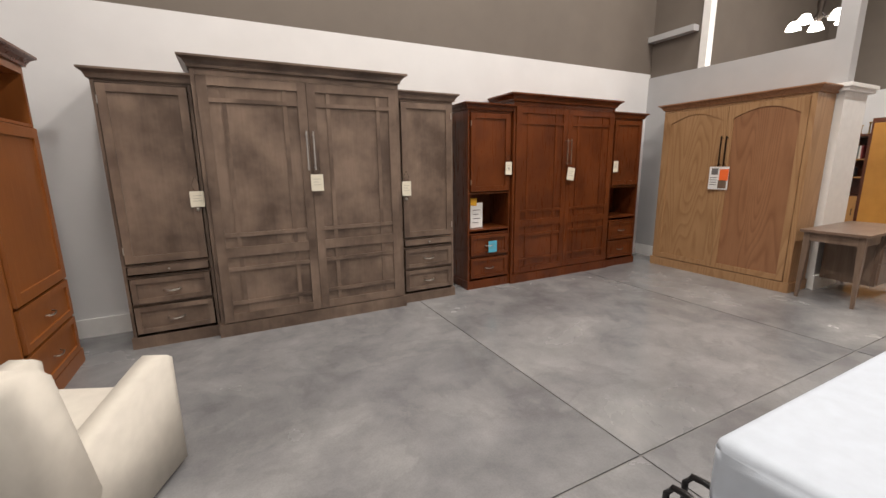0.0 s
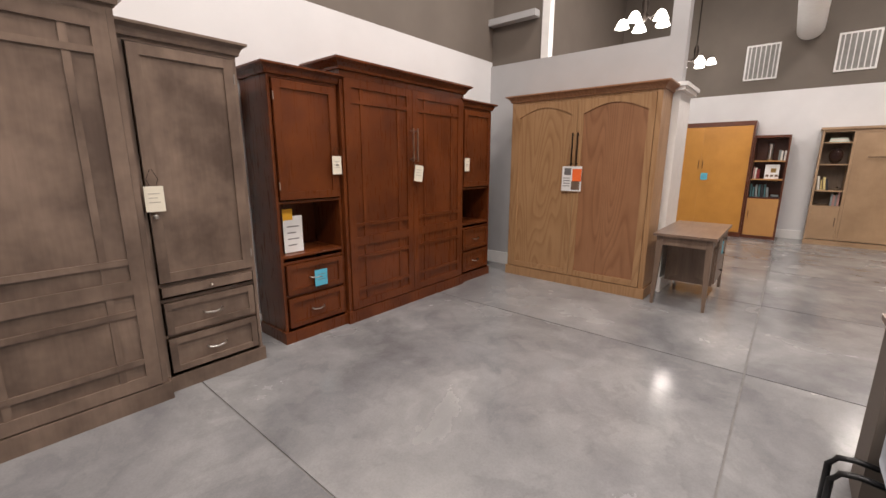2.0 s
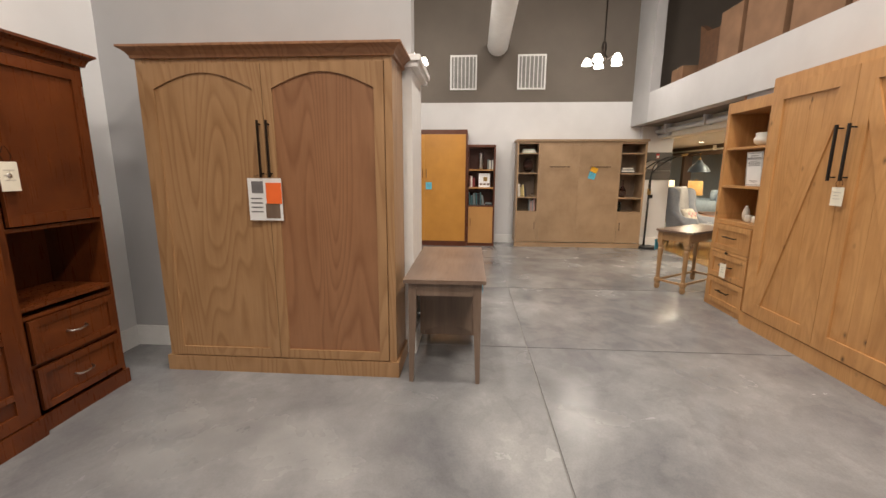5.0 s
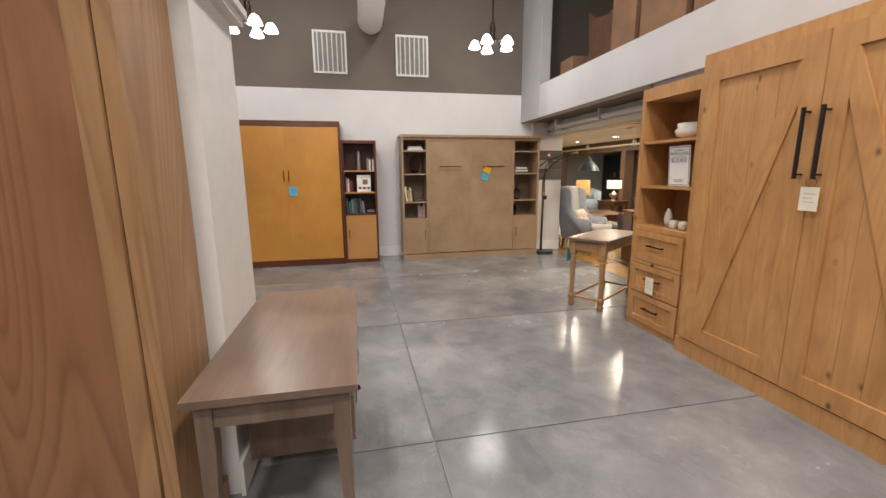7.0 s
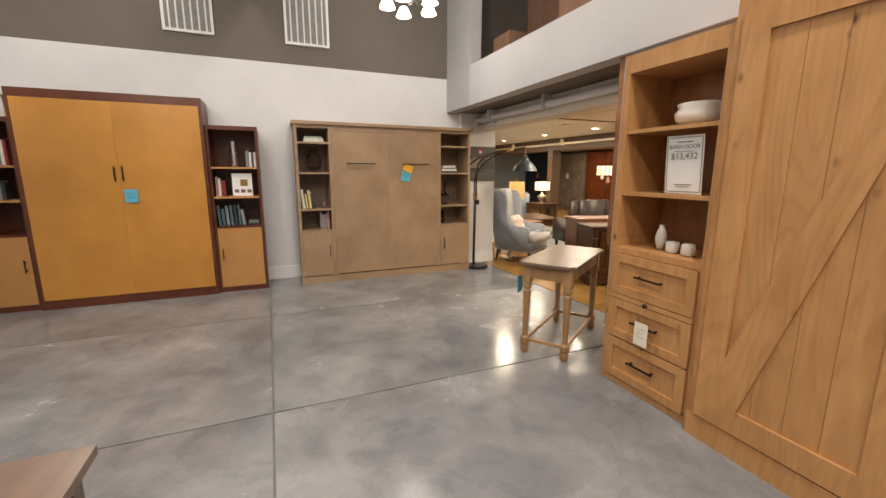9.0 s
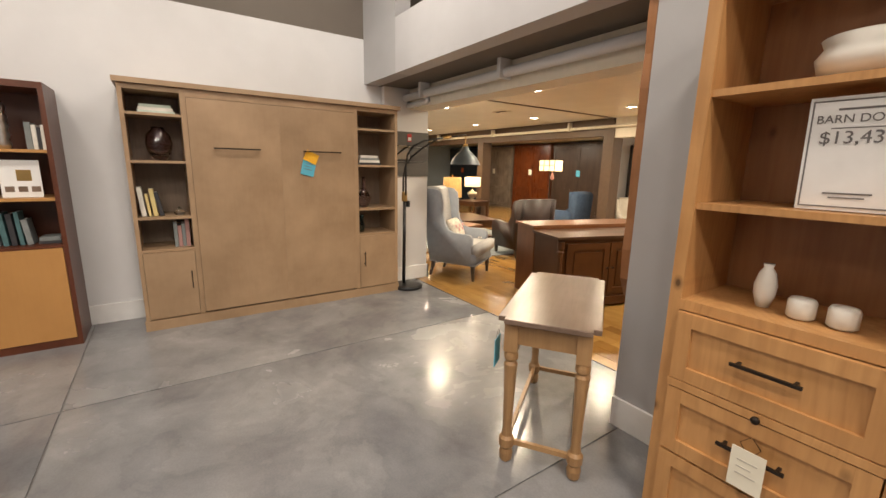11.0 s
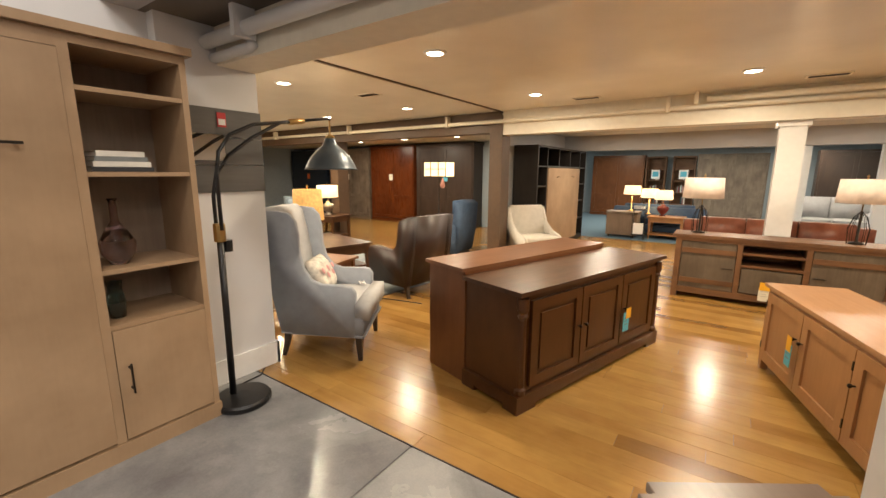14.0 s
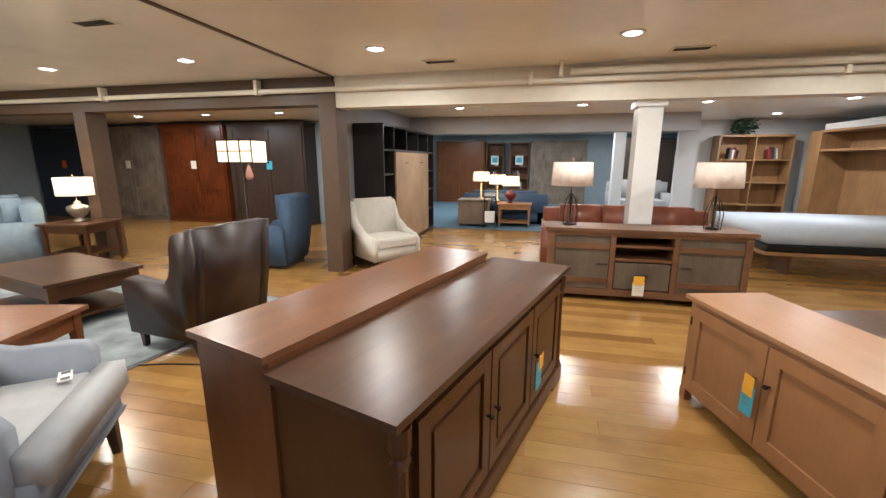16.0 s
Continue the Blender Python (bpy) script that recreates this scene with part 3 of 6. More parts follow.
def bar_pull(x, z, y, length, upright, material, parent, thick=0.008, stand=0.03):
    bm = bmesh.new()
    if upright:
        box(bm, x - thick / 2, x + thick / 2, y - stand - thick, y - stand, z - length / 2, z + length / 2)
        for s in (-1, 1):
            box(bm, x - thick / 2, x + thick / 2, y - stand, y, z + s * (length / 2 - 0.025) - 0.005, z + s * (length / 2 - 0.025) + 0.005)
    else:
        box(bm, x - length / 2, x + length / 2, y - stand - thick, y - stand, z - thick / 2, z + thick / 2)
        for s in (-1, 1):
            box(bm, x + s * (length / 2 - 0.02) - 0.005, x + s * (length / 2 - 0.02) + 0.005, y - stand, y, z - thick / 2, z + thick / 2)
    return part("handle", bm, material, parent, bevel=0.002)


def arch_pull(x, z, y, length, material, parent):
    bm = bmesh.new()
    tube(bm, [(x - length / 2, y, z), (x - length * 0.42, y - 0.024, z - 0.006), (x, y - 0.03, z - 0.012), (x + length * 0.42, y - 0.024, z - 0.006), (x + length / 2, y, z)], 0.006, 8)
    return part("handle", bm, material, parent, "curved satin nickel pull", smooth=True)


def knob(x, z, y, material, parent, r=0.014):
    bm = bmesh.new()
    lathe(bm, [(0.005, 0), (0.006, 0.012), (r, 0.018), (r, 0.026), (r * 0.6, 0.031)], n=10)
    bmesh.ops.transform(bm, matrix=Matrix.Translation((x, y, z)) @ Matrix.Rotation(math.pi / 2, 4, "X"), verts=bm.verts)
    return part("knob", bm, material, parent, smooth=True)


def price_tag(x, y, z, w, h, rz, hang=0.08, tilt=0.0, material=PAPER, label="cream paper price tag hanging on a cord", mark=True, lines=3):
    """A card with a cord, hanging with its top at z."""
    top = thing("price_tag", pose(x, y, z, 0, tilt, rz), label, "price tag", "price tags")
    block("card", (-w / 2, w / 2, -0.003, 0, -h, 0), material, top, bevel=0.0008)
    if hang:
        bm = bmesh.new()
        for s in (-1, 1):
            tube(bm, [(s * w * 0.12, -0.001, -0.008), (s * w * 0.3, 0, hang * 0.4), (s * 0.004, 0.001, hang)], 0.0016, 5)
        part("cord", bm, BRONZE, top)
    if mark:
        blocks("print", [(-w * 0.3, w * 0.3 - w * 0.15 * (i % 2), -0.0042, -0.0032, -h * (0.3 + 0.17 * i), -h * (0.27 + 0.17 * i)) for i in range(lines)], FAINT if material is PAPER else INK, top, "illegible grey print", 0)
    return top


def side_cabinet(m, w, h, d, material, label, group, niche=None, drawers=((0.12, 0.36), (0.38, 0.60)), slim=None, hinge_left=True, inside=None, crown_out=0.06):
    """A narrow tower: plinth, drawers, an optional open niche, and a tall panel door."""
    top = thing("side_cabinet", m, label, "cabinet", group)
    t = 0.022
    door0 = niche[1] if niche else (slim[1] + 0.02 if slim else drawers[-1][1] + 0.02)
    body = [(0, t, 0, d, 0.0, h), (w - t, w, 0, d, 0.0, h), (t, w - t, d - 0.012, d, 0.08, h), (t, w - t, 0.0, d - 0.012, h - t, h),
            (t, w - t, 0.0, d - 0.012, door0 - 0.02, door0), (t, w - t, 0.002, d - 0.012, 0.08, 0.10)]
    if niche:
        body.append((t, w - t, 0.0, d - 0.012, niche[0] - 0.022, niche[0]))
    for z0, z1 in drawers:
        body.append((t, w - t, 0.01, 0.03, z1, z1 + 0.02))
    boards(body, material, top)
    blocks("plinth", [(-0.014, w + 0.014, -0.016, d, 0, 0.10)], material, top, bevel=0.005)
    crown(0, w, 0, d, h, 0.075, crown_out, material, top)
    dr = panel_door("door", 0.03, w - 0.03, door0 + 0.012, h - 0.03, 0, material, top, 0.06)
    knob((w - 0.055) if hinge_left else 0.055, door0 + (h - door0) * 0.30, -0.022, NICKEL, dr)
    hx = 0.030 if hinge_left else w - 0.030
    for z in (door0 + 0.12, h - 0.15):
        block("hinge", (hx - 0.004, hx + 0.004, -0.026, -0.018, z - 0.03, z + 0.03), NICKEL, dr, bevel=0)
    for z0, z1 in drawers:
        dw = panel_door("drawer_front", 0.035, w - 0.035, z0 + 0.008, z1 - 0.004, 0.005, material, top, 0.04)
        arch_pull(w / 2, (z0 + z1) / 2, -0.006, 0.12, NICKEL, dw)
    if slim:
        sl = block("slide_shelf_front", (0.035, w - 0.035, -0.016, 0.01, slim[0], slim[1]), material, top)
        knob(w / 2, (slim[0] + slim[1]) / 2, -0.016, NICKEL, sl, 0.009)
    return top


def bed_cabinet(m, w, h, d, material, label, group, mid=0.76, pulls=None, crown_out=0.075):
    """An upright wall bed: two mission doors with crossing bars."""
    top = thing("wall_bed", m, label, "wall bed", group)
    t = 0.03
    boards([(0, t, 0, d, 0, h), (w - t, w, 0, d, 0, h), (t, w - t, 0.004, d, h - 0.05, h), (t, w - t, d - 0.02, d, 0.1, h - 0.05), (t, w - t, 0.012, 0.03, 0.1, h - 0.05)], material, top)
    block("plinth", (-0.016, w + 0.016, -0.018, d, 0, 0.115), material, top, bevel=0.006)
    crown(0, w, 0, d, h, 0.085, crown_out, material, top)
    for x0, x1 in ((t + 0.004, w / 2 - 0.002), (w / 2 + 0.002, w - t - 0.004)):
        s = 0.075
        a, b = x0 + s, x1 - s
        o = 0.11
        panel_door("door", x0, x1, 0.125, h - 0.055, 0.008, material, top, s, bars=((mid, 0.085), (h - 0.055 - s - o, 0.034), (mid + 0.042 + o, 0.034), (mid - 0.042 - o, 0.034), (0.125 + s + o * 0.9, 0.034)),
                   posts=((a + o, 0.125 + s, h - 0.055 - s), (b - o, 0.125 + s, h - 0.055 - s)))
    return top


# grey-brown suite on the north wall
GH = 2.24
side_cabinet(pose(-0.86, 4.03, 0), 0.64, 2.15, 0.5, GREY_STAIN, "weathered grey-brown stained side cabinet with two drawers", "grey wall bed suite", slim=(0.64, 0.70))
bed_cabinet(pose(-0.21, 3.955, 0), 1.75, GH + 0.03, 0.58, GREY_STAIN, "weathered grey-brown stained wall bed, closed, with panelled doors", "grey wall bed suite")
side_cabinet(pose(1.555, 4.03, 0), 0.63, 2.15, 0.5, GREY_STAIN, "weathered grey-brown stained side cabinet with two drawers", "grey wall bed suite", slim=(0.64, 0.70), hinge_left=False)
# dark cherry suite
side_cabinet(pose(2.43, 4.115, 0), 0.60, 2.10, 0.42, CHERRY, "dark cherry side cabinet with an open niche and drawers", "cherry wall bed suite", niche=(0.735, 1.17), drawers=((0.12, 0.38), (0.40, 0.66)))
bed_cabinet(pose(3.04, 4.08, 0), 1.69, 2.22, 0.455, CHERRY, "dark cherry wall bed, closed, with panelled doors", "cherry wall bed suite")
side_cabinet(pose(4.745, 4.115, 0), 0.60, 2.10, 0.42, CHERRY, "dark cherry side cabinet with an open niche and drawers", "cherry wall bed suite", niche=(0.735, 1.17), drawers=((0.12, 0.38), (0.40, 0.66)), hinge_left=False)


def suite_pulls(x, y, z, length, label):
    top = thing("door_pull_pair", pose(x, y, z), label, "door handles", "door pulls")
    for s in (-1, 1):
        bar_pull(s * 0.03, 0, 0, length, True, NICKEL, top, 0.012, 0.035)


suite_pulls(0.665, 3.941, 1.63, 0.34, "pair of long satin nickel pulls on the grey wall bed")
suite_pulls(3.885, 4.066, 1.64, 0.32, "pair of long satin nickel pulls on the cherry wall bed")
price_tag(-0.27, 3.99, 1.30, 0.105, 0.13, 0, 0.12)
price_tag(0.70, 3.90, 1.42, 0.11, 0.15, 0, 0.1)
price_tag(1.615, 3.99, 1.33, 0.10, 0.15, 0, 0.1)
price_tag(2.97, 4.07, 1.52, 0.09, 0.15, 0, 0.08)
price_tag(3.93, 4.02, 1.44, 0.12, 0.16, 0, 0.06, 8)
price_tag(4.80, 4.07, 1.52, 0.09, 0.15, 0, 0.08)
price_tag(2.76, 4.08, 0.58, 0.12, 0.14, 0, 0.06, 0, BLUE_CARD, "sky blue tag in a sleeve hanging on the drawer")
sheet = price_tag(2.60, 4.20, 1.04, 0.17, 0.30, 0, 0, 0, WHITE_PAPER, "white printed sheet standing in the niche", lines=4)
block("tab", (-0.085, 0.0, -0.006, -0.0035, -0.03, 0.06), YELLOW_CARD, sheet, "yellow tab")


# cherry bookcase on the west wall
def west_bookcase():
    top = thing("bookcase", pose(-1.20, 3.1, 0, 0, 0, 90), "red-brown cherry bookcase with an upper opening and drawers", "bookcase")
    w, h, d = 0.86, 2.18, 0.5
    boards([(0, 0.025, 0, d, 0, h), (w - 0.025, w, 0, d, 0, h), (0.025, w - 0.025, d - 0.02, d, 0, h), (0.025, w - 0.025, 0, d - 0.02, h - 0.05, h), (0.025, w - 0.025, 0, d - 0.02, 1.78, 1.80)], AMBER, top, bevel=0.004)
    crown(0, w, 0, d, h, 0.08, 0.07, CHERRY, top)
    block("plinth", (-0.02, w + 0.02, -0.02, d, 0, 0.11), AMBER, top, bevel=0.005)
    panel_door("door", 0.03, w - 0.03, 0.70, 1.77, 0, AMBER, top, 0.07)
    for z0, z1 in ((0.12, 0.39), (0.41, 0.68)):
        dw = panel_door("drawer_front", 0.03, w - 0.03, z0, z1, 0, AMBER, top, 0.045)
        arch_pull(w / 2, (z0 + z1) / 2, -0.014, 0.12, NICKEL, dw)


west_bookcase()


# oak wall bed with arched panels
def oak_bed():
    top = thing("wall_bed", pose(5.56, 3.93, 0, 0, 0, -90), "honey oak wall bed, closed, with arched door panels", "wall bed")
    w, h, d = 1.72, 2.20, 0.40
    boards([(0, 0.05, 0, d, 0, h), (w - 0.05, w, 0, d, 0, h), (0.05, w - 0.05, 0.004, d, h - 0.03, h), (0.05, w - 0.05, d - 0.02, d, 0.1, h - 0.03)], OAK, top)
    block("plinth", (-0.018, w + 0.018, -0.02, d, 0, 0.115), OAK, top, bevel=0.006)
    crown(0, w, 0, d, h, 0.075, 0.07, OAK_RED, top)
    for k, (x0, x1) in enumerate(((0.054, w / 2 - 0.002), (w / 2 + 0.002, w - 0.054))):
        s, z0, z1 = 0.065, 0.125, h - 0.035
        bm = bmesh.new()
        box(bm, x0, x0 + s, -0.016, 0.008, z0, z1)
        box(bm, x1 - s, x1, -0.016, 0.008, z0, z1)
        box(bm, x0 + s, x1 - s, -0.016, 0.008, z0, z0 + s)
        n = 14
        arch = [(x0 + s + (x1 - x0 - 2 * s) * i / n, z1 - 0.155 + 0.10 * math.sin(math.pi * i / n)) for i in range(n + 1)]
        prism(bm, [(x0 + s, z1), *arch, (x1 - s, z1)], 1, -0.016, 0.008)
        dr = part("door", bm, OAK, top, bevel=0.002)
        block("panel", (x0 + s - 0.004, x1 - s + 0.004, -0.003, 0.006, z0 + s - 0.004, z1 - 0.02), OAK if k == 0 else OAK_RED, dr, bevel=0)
        bar_pull(x1 - 0.028 if k == 0 else x0 + 0.028, 1.62, -0.016, 0.37, True, BRONZE, dr, 0.012, 0.03)


oak_bed()
card = price_tag(5.52, 3.085, 1.43, 0.235, 0.285, -90, 0.03, 0, WHITE_PAPER, "white information sheet with pictures in a sleeve", mark=False)
block("picture", (-0.09, -0.01, -0.005, -0.0035, -0.10, -0.02), INK, card, "small dark picture", 0)
block("picture", (0.0, 0.10, -0.005, -0.0035, -0.27, -0.17), DESK_LEG, card, "small brown picture", 0)
block("sticker", (0.01, 0.117, -0.008, -0.0055, -0.17, -0.03), ORANGE_CARD, card, "bright orange note", 0)
blocks("print", [(-0.10, -0.02, -0.005, -0.0035, -0.14 - 0.03 * i, -0.132 - 0.03 * i) for i in range(4)], INK, card, "", 0)


# writing desk against the pilaster
def desk():
    top = thing("writing_desk", pose(5.46, 1.58, 0), "brown ash writing desk with tapered legs and a curved side panel", "desk")
    L, W = 1.24, 0.56
    block("desktop", (0, L, 0, W, 0.735, 0.762), DESK_WOOD, top, bevel=0.004, segments=2)
    for x, y in ((0.03, 0.03), (L - 0.085, 0.03), (0.03, W - 0.085), (L - 0.085, W - 0.085)):
        bm = bmesh.new()
        sx, sy = (0.028 if x > 0.5 else 0.0), (0.0 if y < 0.2 else 0.028)
        a = 0.055
        q = 0.028
        loft(bm, [[(x + sx, y + sy, 0), (x + sx + q, y + sy, 0), (x + sx + q, y + sy + q, 0), (x + sx, y + sy + q, 0)],
                  [(x, y, 0.55), (x + a, y, 0.55), (x + a, y + a, 0.55), (x, y + a, 0.55)], [(x, y, 0.735), (x + a, y, 0.735), (x + a, y + a, 0.735), (x, y + a, 0.735)]])
        part("leg", bm, DESK_LEG, top, bevel=0.003)
    [block("apron", q, DESK_LEG, top) for q in [(0.04, 0.06, 0.085, W - 0.085, 0.64, 0.735), (L - 0.06, L - 0.04, 0.085, W - 0.085, 0.64, 0.735), (0.085, L - 0.085, W - 0.06, W - 0.04, 0.64, 0.735), (0.085, 0.42, 0.04, 0.06, 0.64, 0.735)]]
    bm = bmesh.new()
    arc = [(0.09 + (W - 0.18) * i / 10, 0.20 + 0.05 * math.sin(math.pi * i / 10)) for i in range(11)]
    prism(bm, [(0.085, 0.735), (0.085, 0.14)] + arc + [(W - 0.085, 0.14), (W - 0.085, 0.735)], 0, 0.50, 0.52)
    part("side_panel", bm, DESK_LEG, top)
    blocks("pedestal", [(0.52, L - 0.09, 0.05, W - 0.05, 0.16, 0.735)], DESK_LEG, top)
    for z0, z1 in ((0.18, 0.40), (0.41, 0.57), (0.58, 0.72)):
        dw = block("drawer_front", (0.54, L - 0.11, 0.032, 0.05, z0, z1), DESK_LEG, top)
        knob(0.84, (z0 + z1) / 2, 0.032, BRONZE, dw)


desk()
price_tag(6.05, 1.585, 0.66, 0.10, 0.14, 0, 0.04, 0, BLUE_CARD, "sky blue tag hanging on the desk drawer")


# golden wall bed with dark bookcases on the east wall
def open_tower(m, w, h, d, shelves, door_top, case, front, label, group, knob_left, inside=None, face=0.03, plinth=0.06):
    top = thing("bookcase", m, label, "bookcase", group)
    inside = inside or case
    boards([(0, face, 0, d, 0, h), (w - face, w, 0, d, 0, h), (face, w - face, 0, d, h - 0.045, h), (face, w - face, 0.0, d, 0.0, plinth), (face, w - face, d - 0.015, d, plinth, h - 0.045)], case, top)
    for z in shelves:
        block("shelf", (face, w - face, 0.006, d - 0.015, z - 0.022, z), front if inside is case else inside, top)
    dr = block("door", (face + 0.003, w - face - 0.003, -0.004, 0.018, plinth + 0.004, door_top), front, top)
    block("shelf", (face, w - face, 0.006, d - 0.015, door_top + 0.002, door_top + 0.022), case, top)
    bar_pull(face + 0.045 if knob_left else w - face - 0.045, plinth + (door_top - plinth) * 0.58, -0.004, 0.14, True, BRONZE, dr)
    return top


def flat_bed(m, w, h, d, case, front, label, pulls, split=True):
    top = thing("wall_bed", m, label, "wall bed")
    boards([(0, 0.03, 0, d, 0, h), (w - 0.03, w, 0, d, 0, h), (0.03, w - 0.03, 0, d, h - 0.085, h), (0.03, w - 0.03, 0, d, 0, 0.10), (0.03, w - 0.03, d - 0.02, d, 0.10, h - 0.085)], case, top, bevel=0.003)
    for k, (x0, x1) in enumerate(((0.033, w / 2 - 0.0005), (w / 2 + 0.0005, w - 0.033))):
        dr = block("door", (x0, x1, -0.006, 0.02, 0.104, h - 0.089), front, top, bevel=0.0006)
        if pulls == "short":
            bar_pull(x1 - 0.035 if k == 0 else x0 + 0.035, 1.44, -0.006, 0.16, True, BRONZE, dr, 0.012, 0.02)
    return top


flat_bed(pose(10.93, 3.44, 0, 0, 0, -90), 1.67, 2.27, 0.50, MAHOG, ORANGE, "golden maple wall bed in a mahogany case, closed", "short")
open_tower(pose(10.98, 1.768, 0, 0, 0, -90), 0.55, 1.99, 0.44, (1.17, 1.52), 0.79, MAHOG, ORANGE_LIGHT, "mahogany bookcase with a golden cupboard door, half filled", "golden bookcases", True)
open_tower(pose(10.98, 3.995, 0, 0, 0, -90), 0.55, 1.99, 0.44, (1.17, 1.52), 0.79, MAHOG, ORANGE_LIGHT, "mahogany bookcase with a golden cupboard door, half filled", "golden bookcases", False)
price_tag(10.915, 2.52, 1.27, 0.12, 0.14, -90, 0.0, 0, BLUE_CARD, "sky blue tag stuck on the golden wall bed")


# tan wall bed: one case with built-in shelf towers
def tan_bed():
    top = thing("wall_bed", pose(11.0, 0.80, 0, 0, 0, -90), "washed tan wall bed, closed, with shelf towers built into both ends", "wall bed")
    w, h, d, a, b = 2.44, 2.08, 0.43, 0.43, 1.95
    boards([(0, 0.03, 0, d, 0.089, h - 0.03), (w - 0.03, w, 0, d, 0.089, h - 0.03), (a - 0.02, a + 0.02, 0, d, 0.09, h - 0.03), (b - 0.02, b + 0.02, 0, d, 0.09, h - 0.03), (-0.008, w + 0.008, -0.012, 0.03, 0.0, 0.088), (0.03, a - 0.02, 0.0, d, h - 0.07, h - 0.03), (b + 0.02, w - 0.03, 0.0, d, h - 0.07, h - 0.03)], TAN, top)
    block("top_board", (-0.025, w + 0.025, -0.03, d, h - 0.028, h + 0.012), TAN, top, bevel=0.006)
    block("top_rail", (a + 0.02, b - 0.02, -0.001, 0.02, h - 0.095, h - 0.03), TAN, top)
    # darker tan carries the shade inside the shelf towers
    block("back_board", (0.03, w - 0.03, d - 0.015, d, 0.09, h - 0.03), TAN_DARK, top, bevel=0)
    for x0, x1 in ((0.03, a - 0.02), (b + 0.02, w - 0.03)):
        for z in (1.84, 1.46, 0.99, 0.71):
            block("shelf", (x0, x1, 0.008, d - 0.015, z - 0.022, z), TAN, top)
        dr = block("door", (x0 + 0.003, x1 - 0.003, -0.004, 0.018, 0.10, 0.685), TAN, top)
        bar_pull(x1 - 0.04 if x0 < 1 else x0 + 0.05, 0.43, -0.004, 0.16, True, BRONZE, dr)
    m = (a + b) / 2
    for k, (x0, x1) in enumerate(((a + 0.022, m - 0.0004), (m + 0.0004, b - 0.022))):
        block("door", (x0, x1, -0.006, 0.018, 0.104, h - 0.099), TAN, top, bevel=0.0006)
    for x in (0.815, 1.58):
        bar_pull(x, 1.575, -0.006, 0.38, False, BRONZE, top, 0.012, 0.035)


tan_bed()
price_tag(10.985, -0.66, 1.50, 0.13, 0.16, -90, 0.0, 14, BLUE_CARD, "sky blue tag stuck on the tan wall bed")
price_tag(10.975, -0.69, 1.565, 0.13, 0.10, -90, 0.0, 25, YELLOW_CARD, "yellow note above the blue tag", mark=False)


# alder barn-door wall bed and its bookcase on the south wall
def barn_bed():
    top = thing("wall_bed", pose(6.885, -1.015, 0, 0, 0, 180), "knotty alder wall bed, closed, with barn-door braces", "wall bed")
    w, h, d = 1.72, 2.31, 0.45
    boards([(0, 0.04, 0, d, 0, h), (w - 0.04, w, 0, d, 0, h), (0.04, w - 0.04, 0, d, h - 0.075, h), (0.04, w - 0.04, d - 0.02, d, 0.1, h - 0.075), (0.04, w - 0.04, 0.02, 0.04, 0.1, h - 0.075)], PINE, top, bevel=0.003)
    block("plinth", (-0.004, w + 0.004, -0.012, 0.02, 0, 0.13), PINE, top, bevel=0.004)
    z0, z1, s = 0.14, h - 0.08, 0.125
    for k, (x0, x1) in enumerate(((0.043, w / 2 - 0.002), (w / 2 + 0.002, w - 0.043))):
        bm = bmesh.new()
        for q in ((x0, x0 + s, -0.02, 0.006, z0, z1), (x1 - s, x1, -0.02, 0.006, z0, z1), (x0 + s, x1 - s, -0.02, 0.006, z0, z0 + s), (x0 + s, x1 - s, -0.02, 0.006, z1 - s, z1)):
            box(bm, *q)
        a, b = (x0 + s, x1 - s) if k == 0 else (x1 - s, x0 + s)
        g = 0.085 if a < b else -0.085
        prism(bm, [(a, z0 + s), (a + g, z0 + s), (b, z1 - s - 0.25), (b, z1 - s), (b - g * 0.2, z1 - s), (a, z0 + s + 0.26)], 1, -0.018, 0.004)
        dr = part("door", bm, PINE, top, bevel=0.002)
        n = 4
        for i in range(n):
            p0, p1 = x0 + s + (x1 - x0 - 2 * s) * i / n, x0 + s + (x1 - x0 - 2 * s) * (i + 1) / n
            block("plank", (p0 + 0.001, p1 - 0.001, -0.004, 0.006, z0 + s - 0.003, z1 - s + 0.003), PINE, dr, bevel=0.003)
        bar_pull(x1 - 0.05 if k == 0 else x0 + 0.05, 1.625, -0.02, 0.40, True, BLACK_METAL, dr, 0.016, 0.04)


barn_bed()


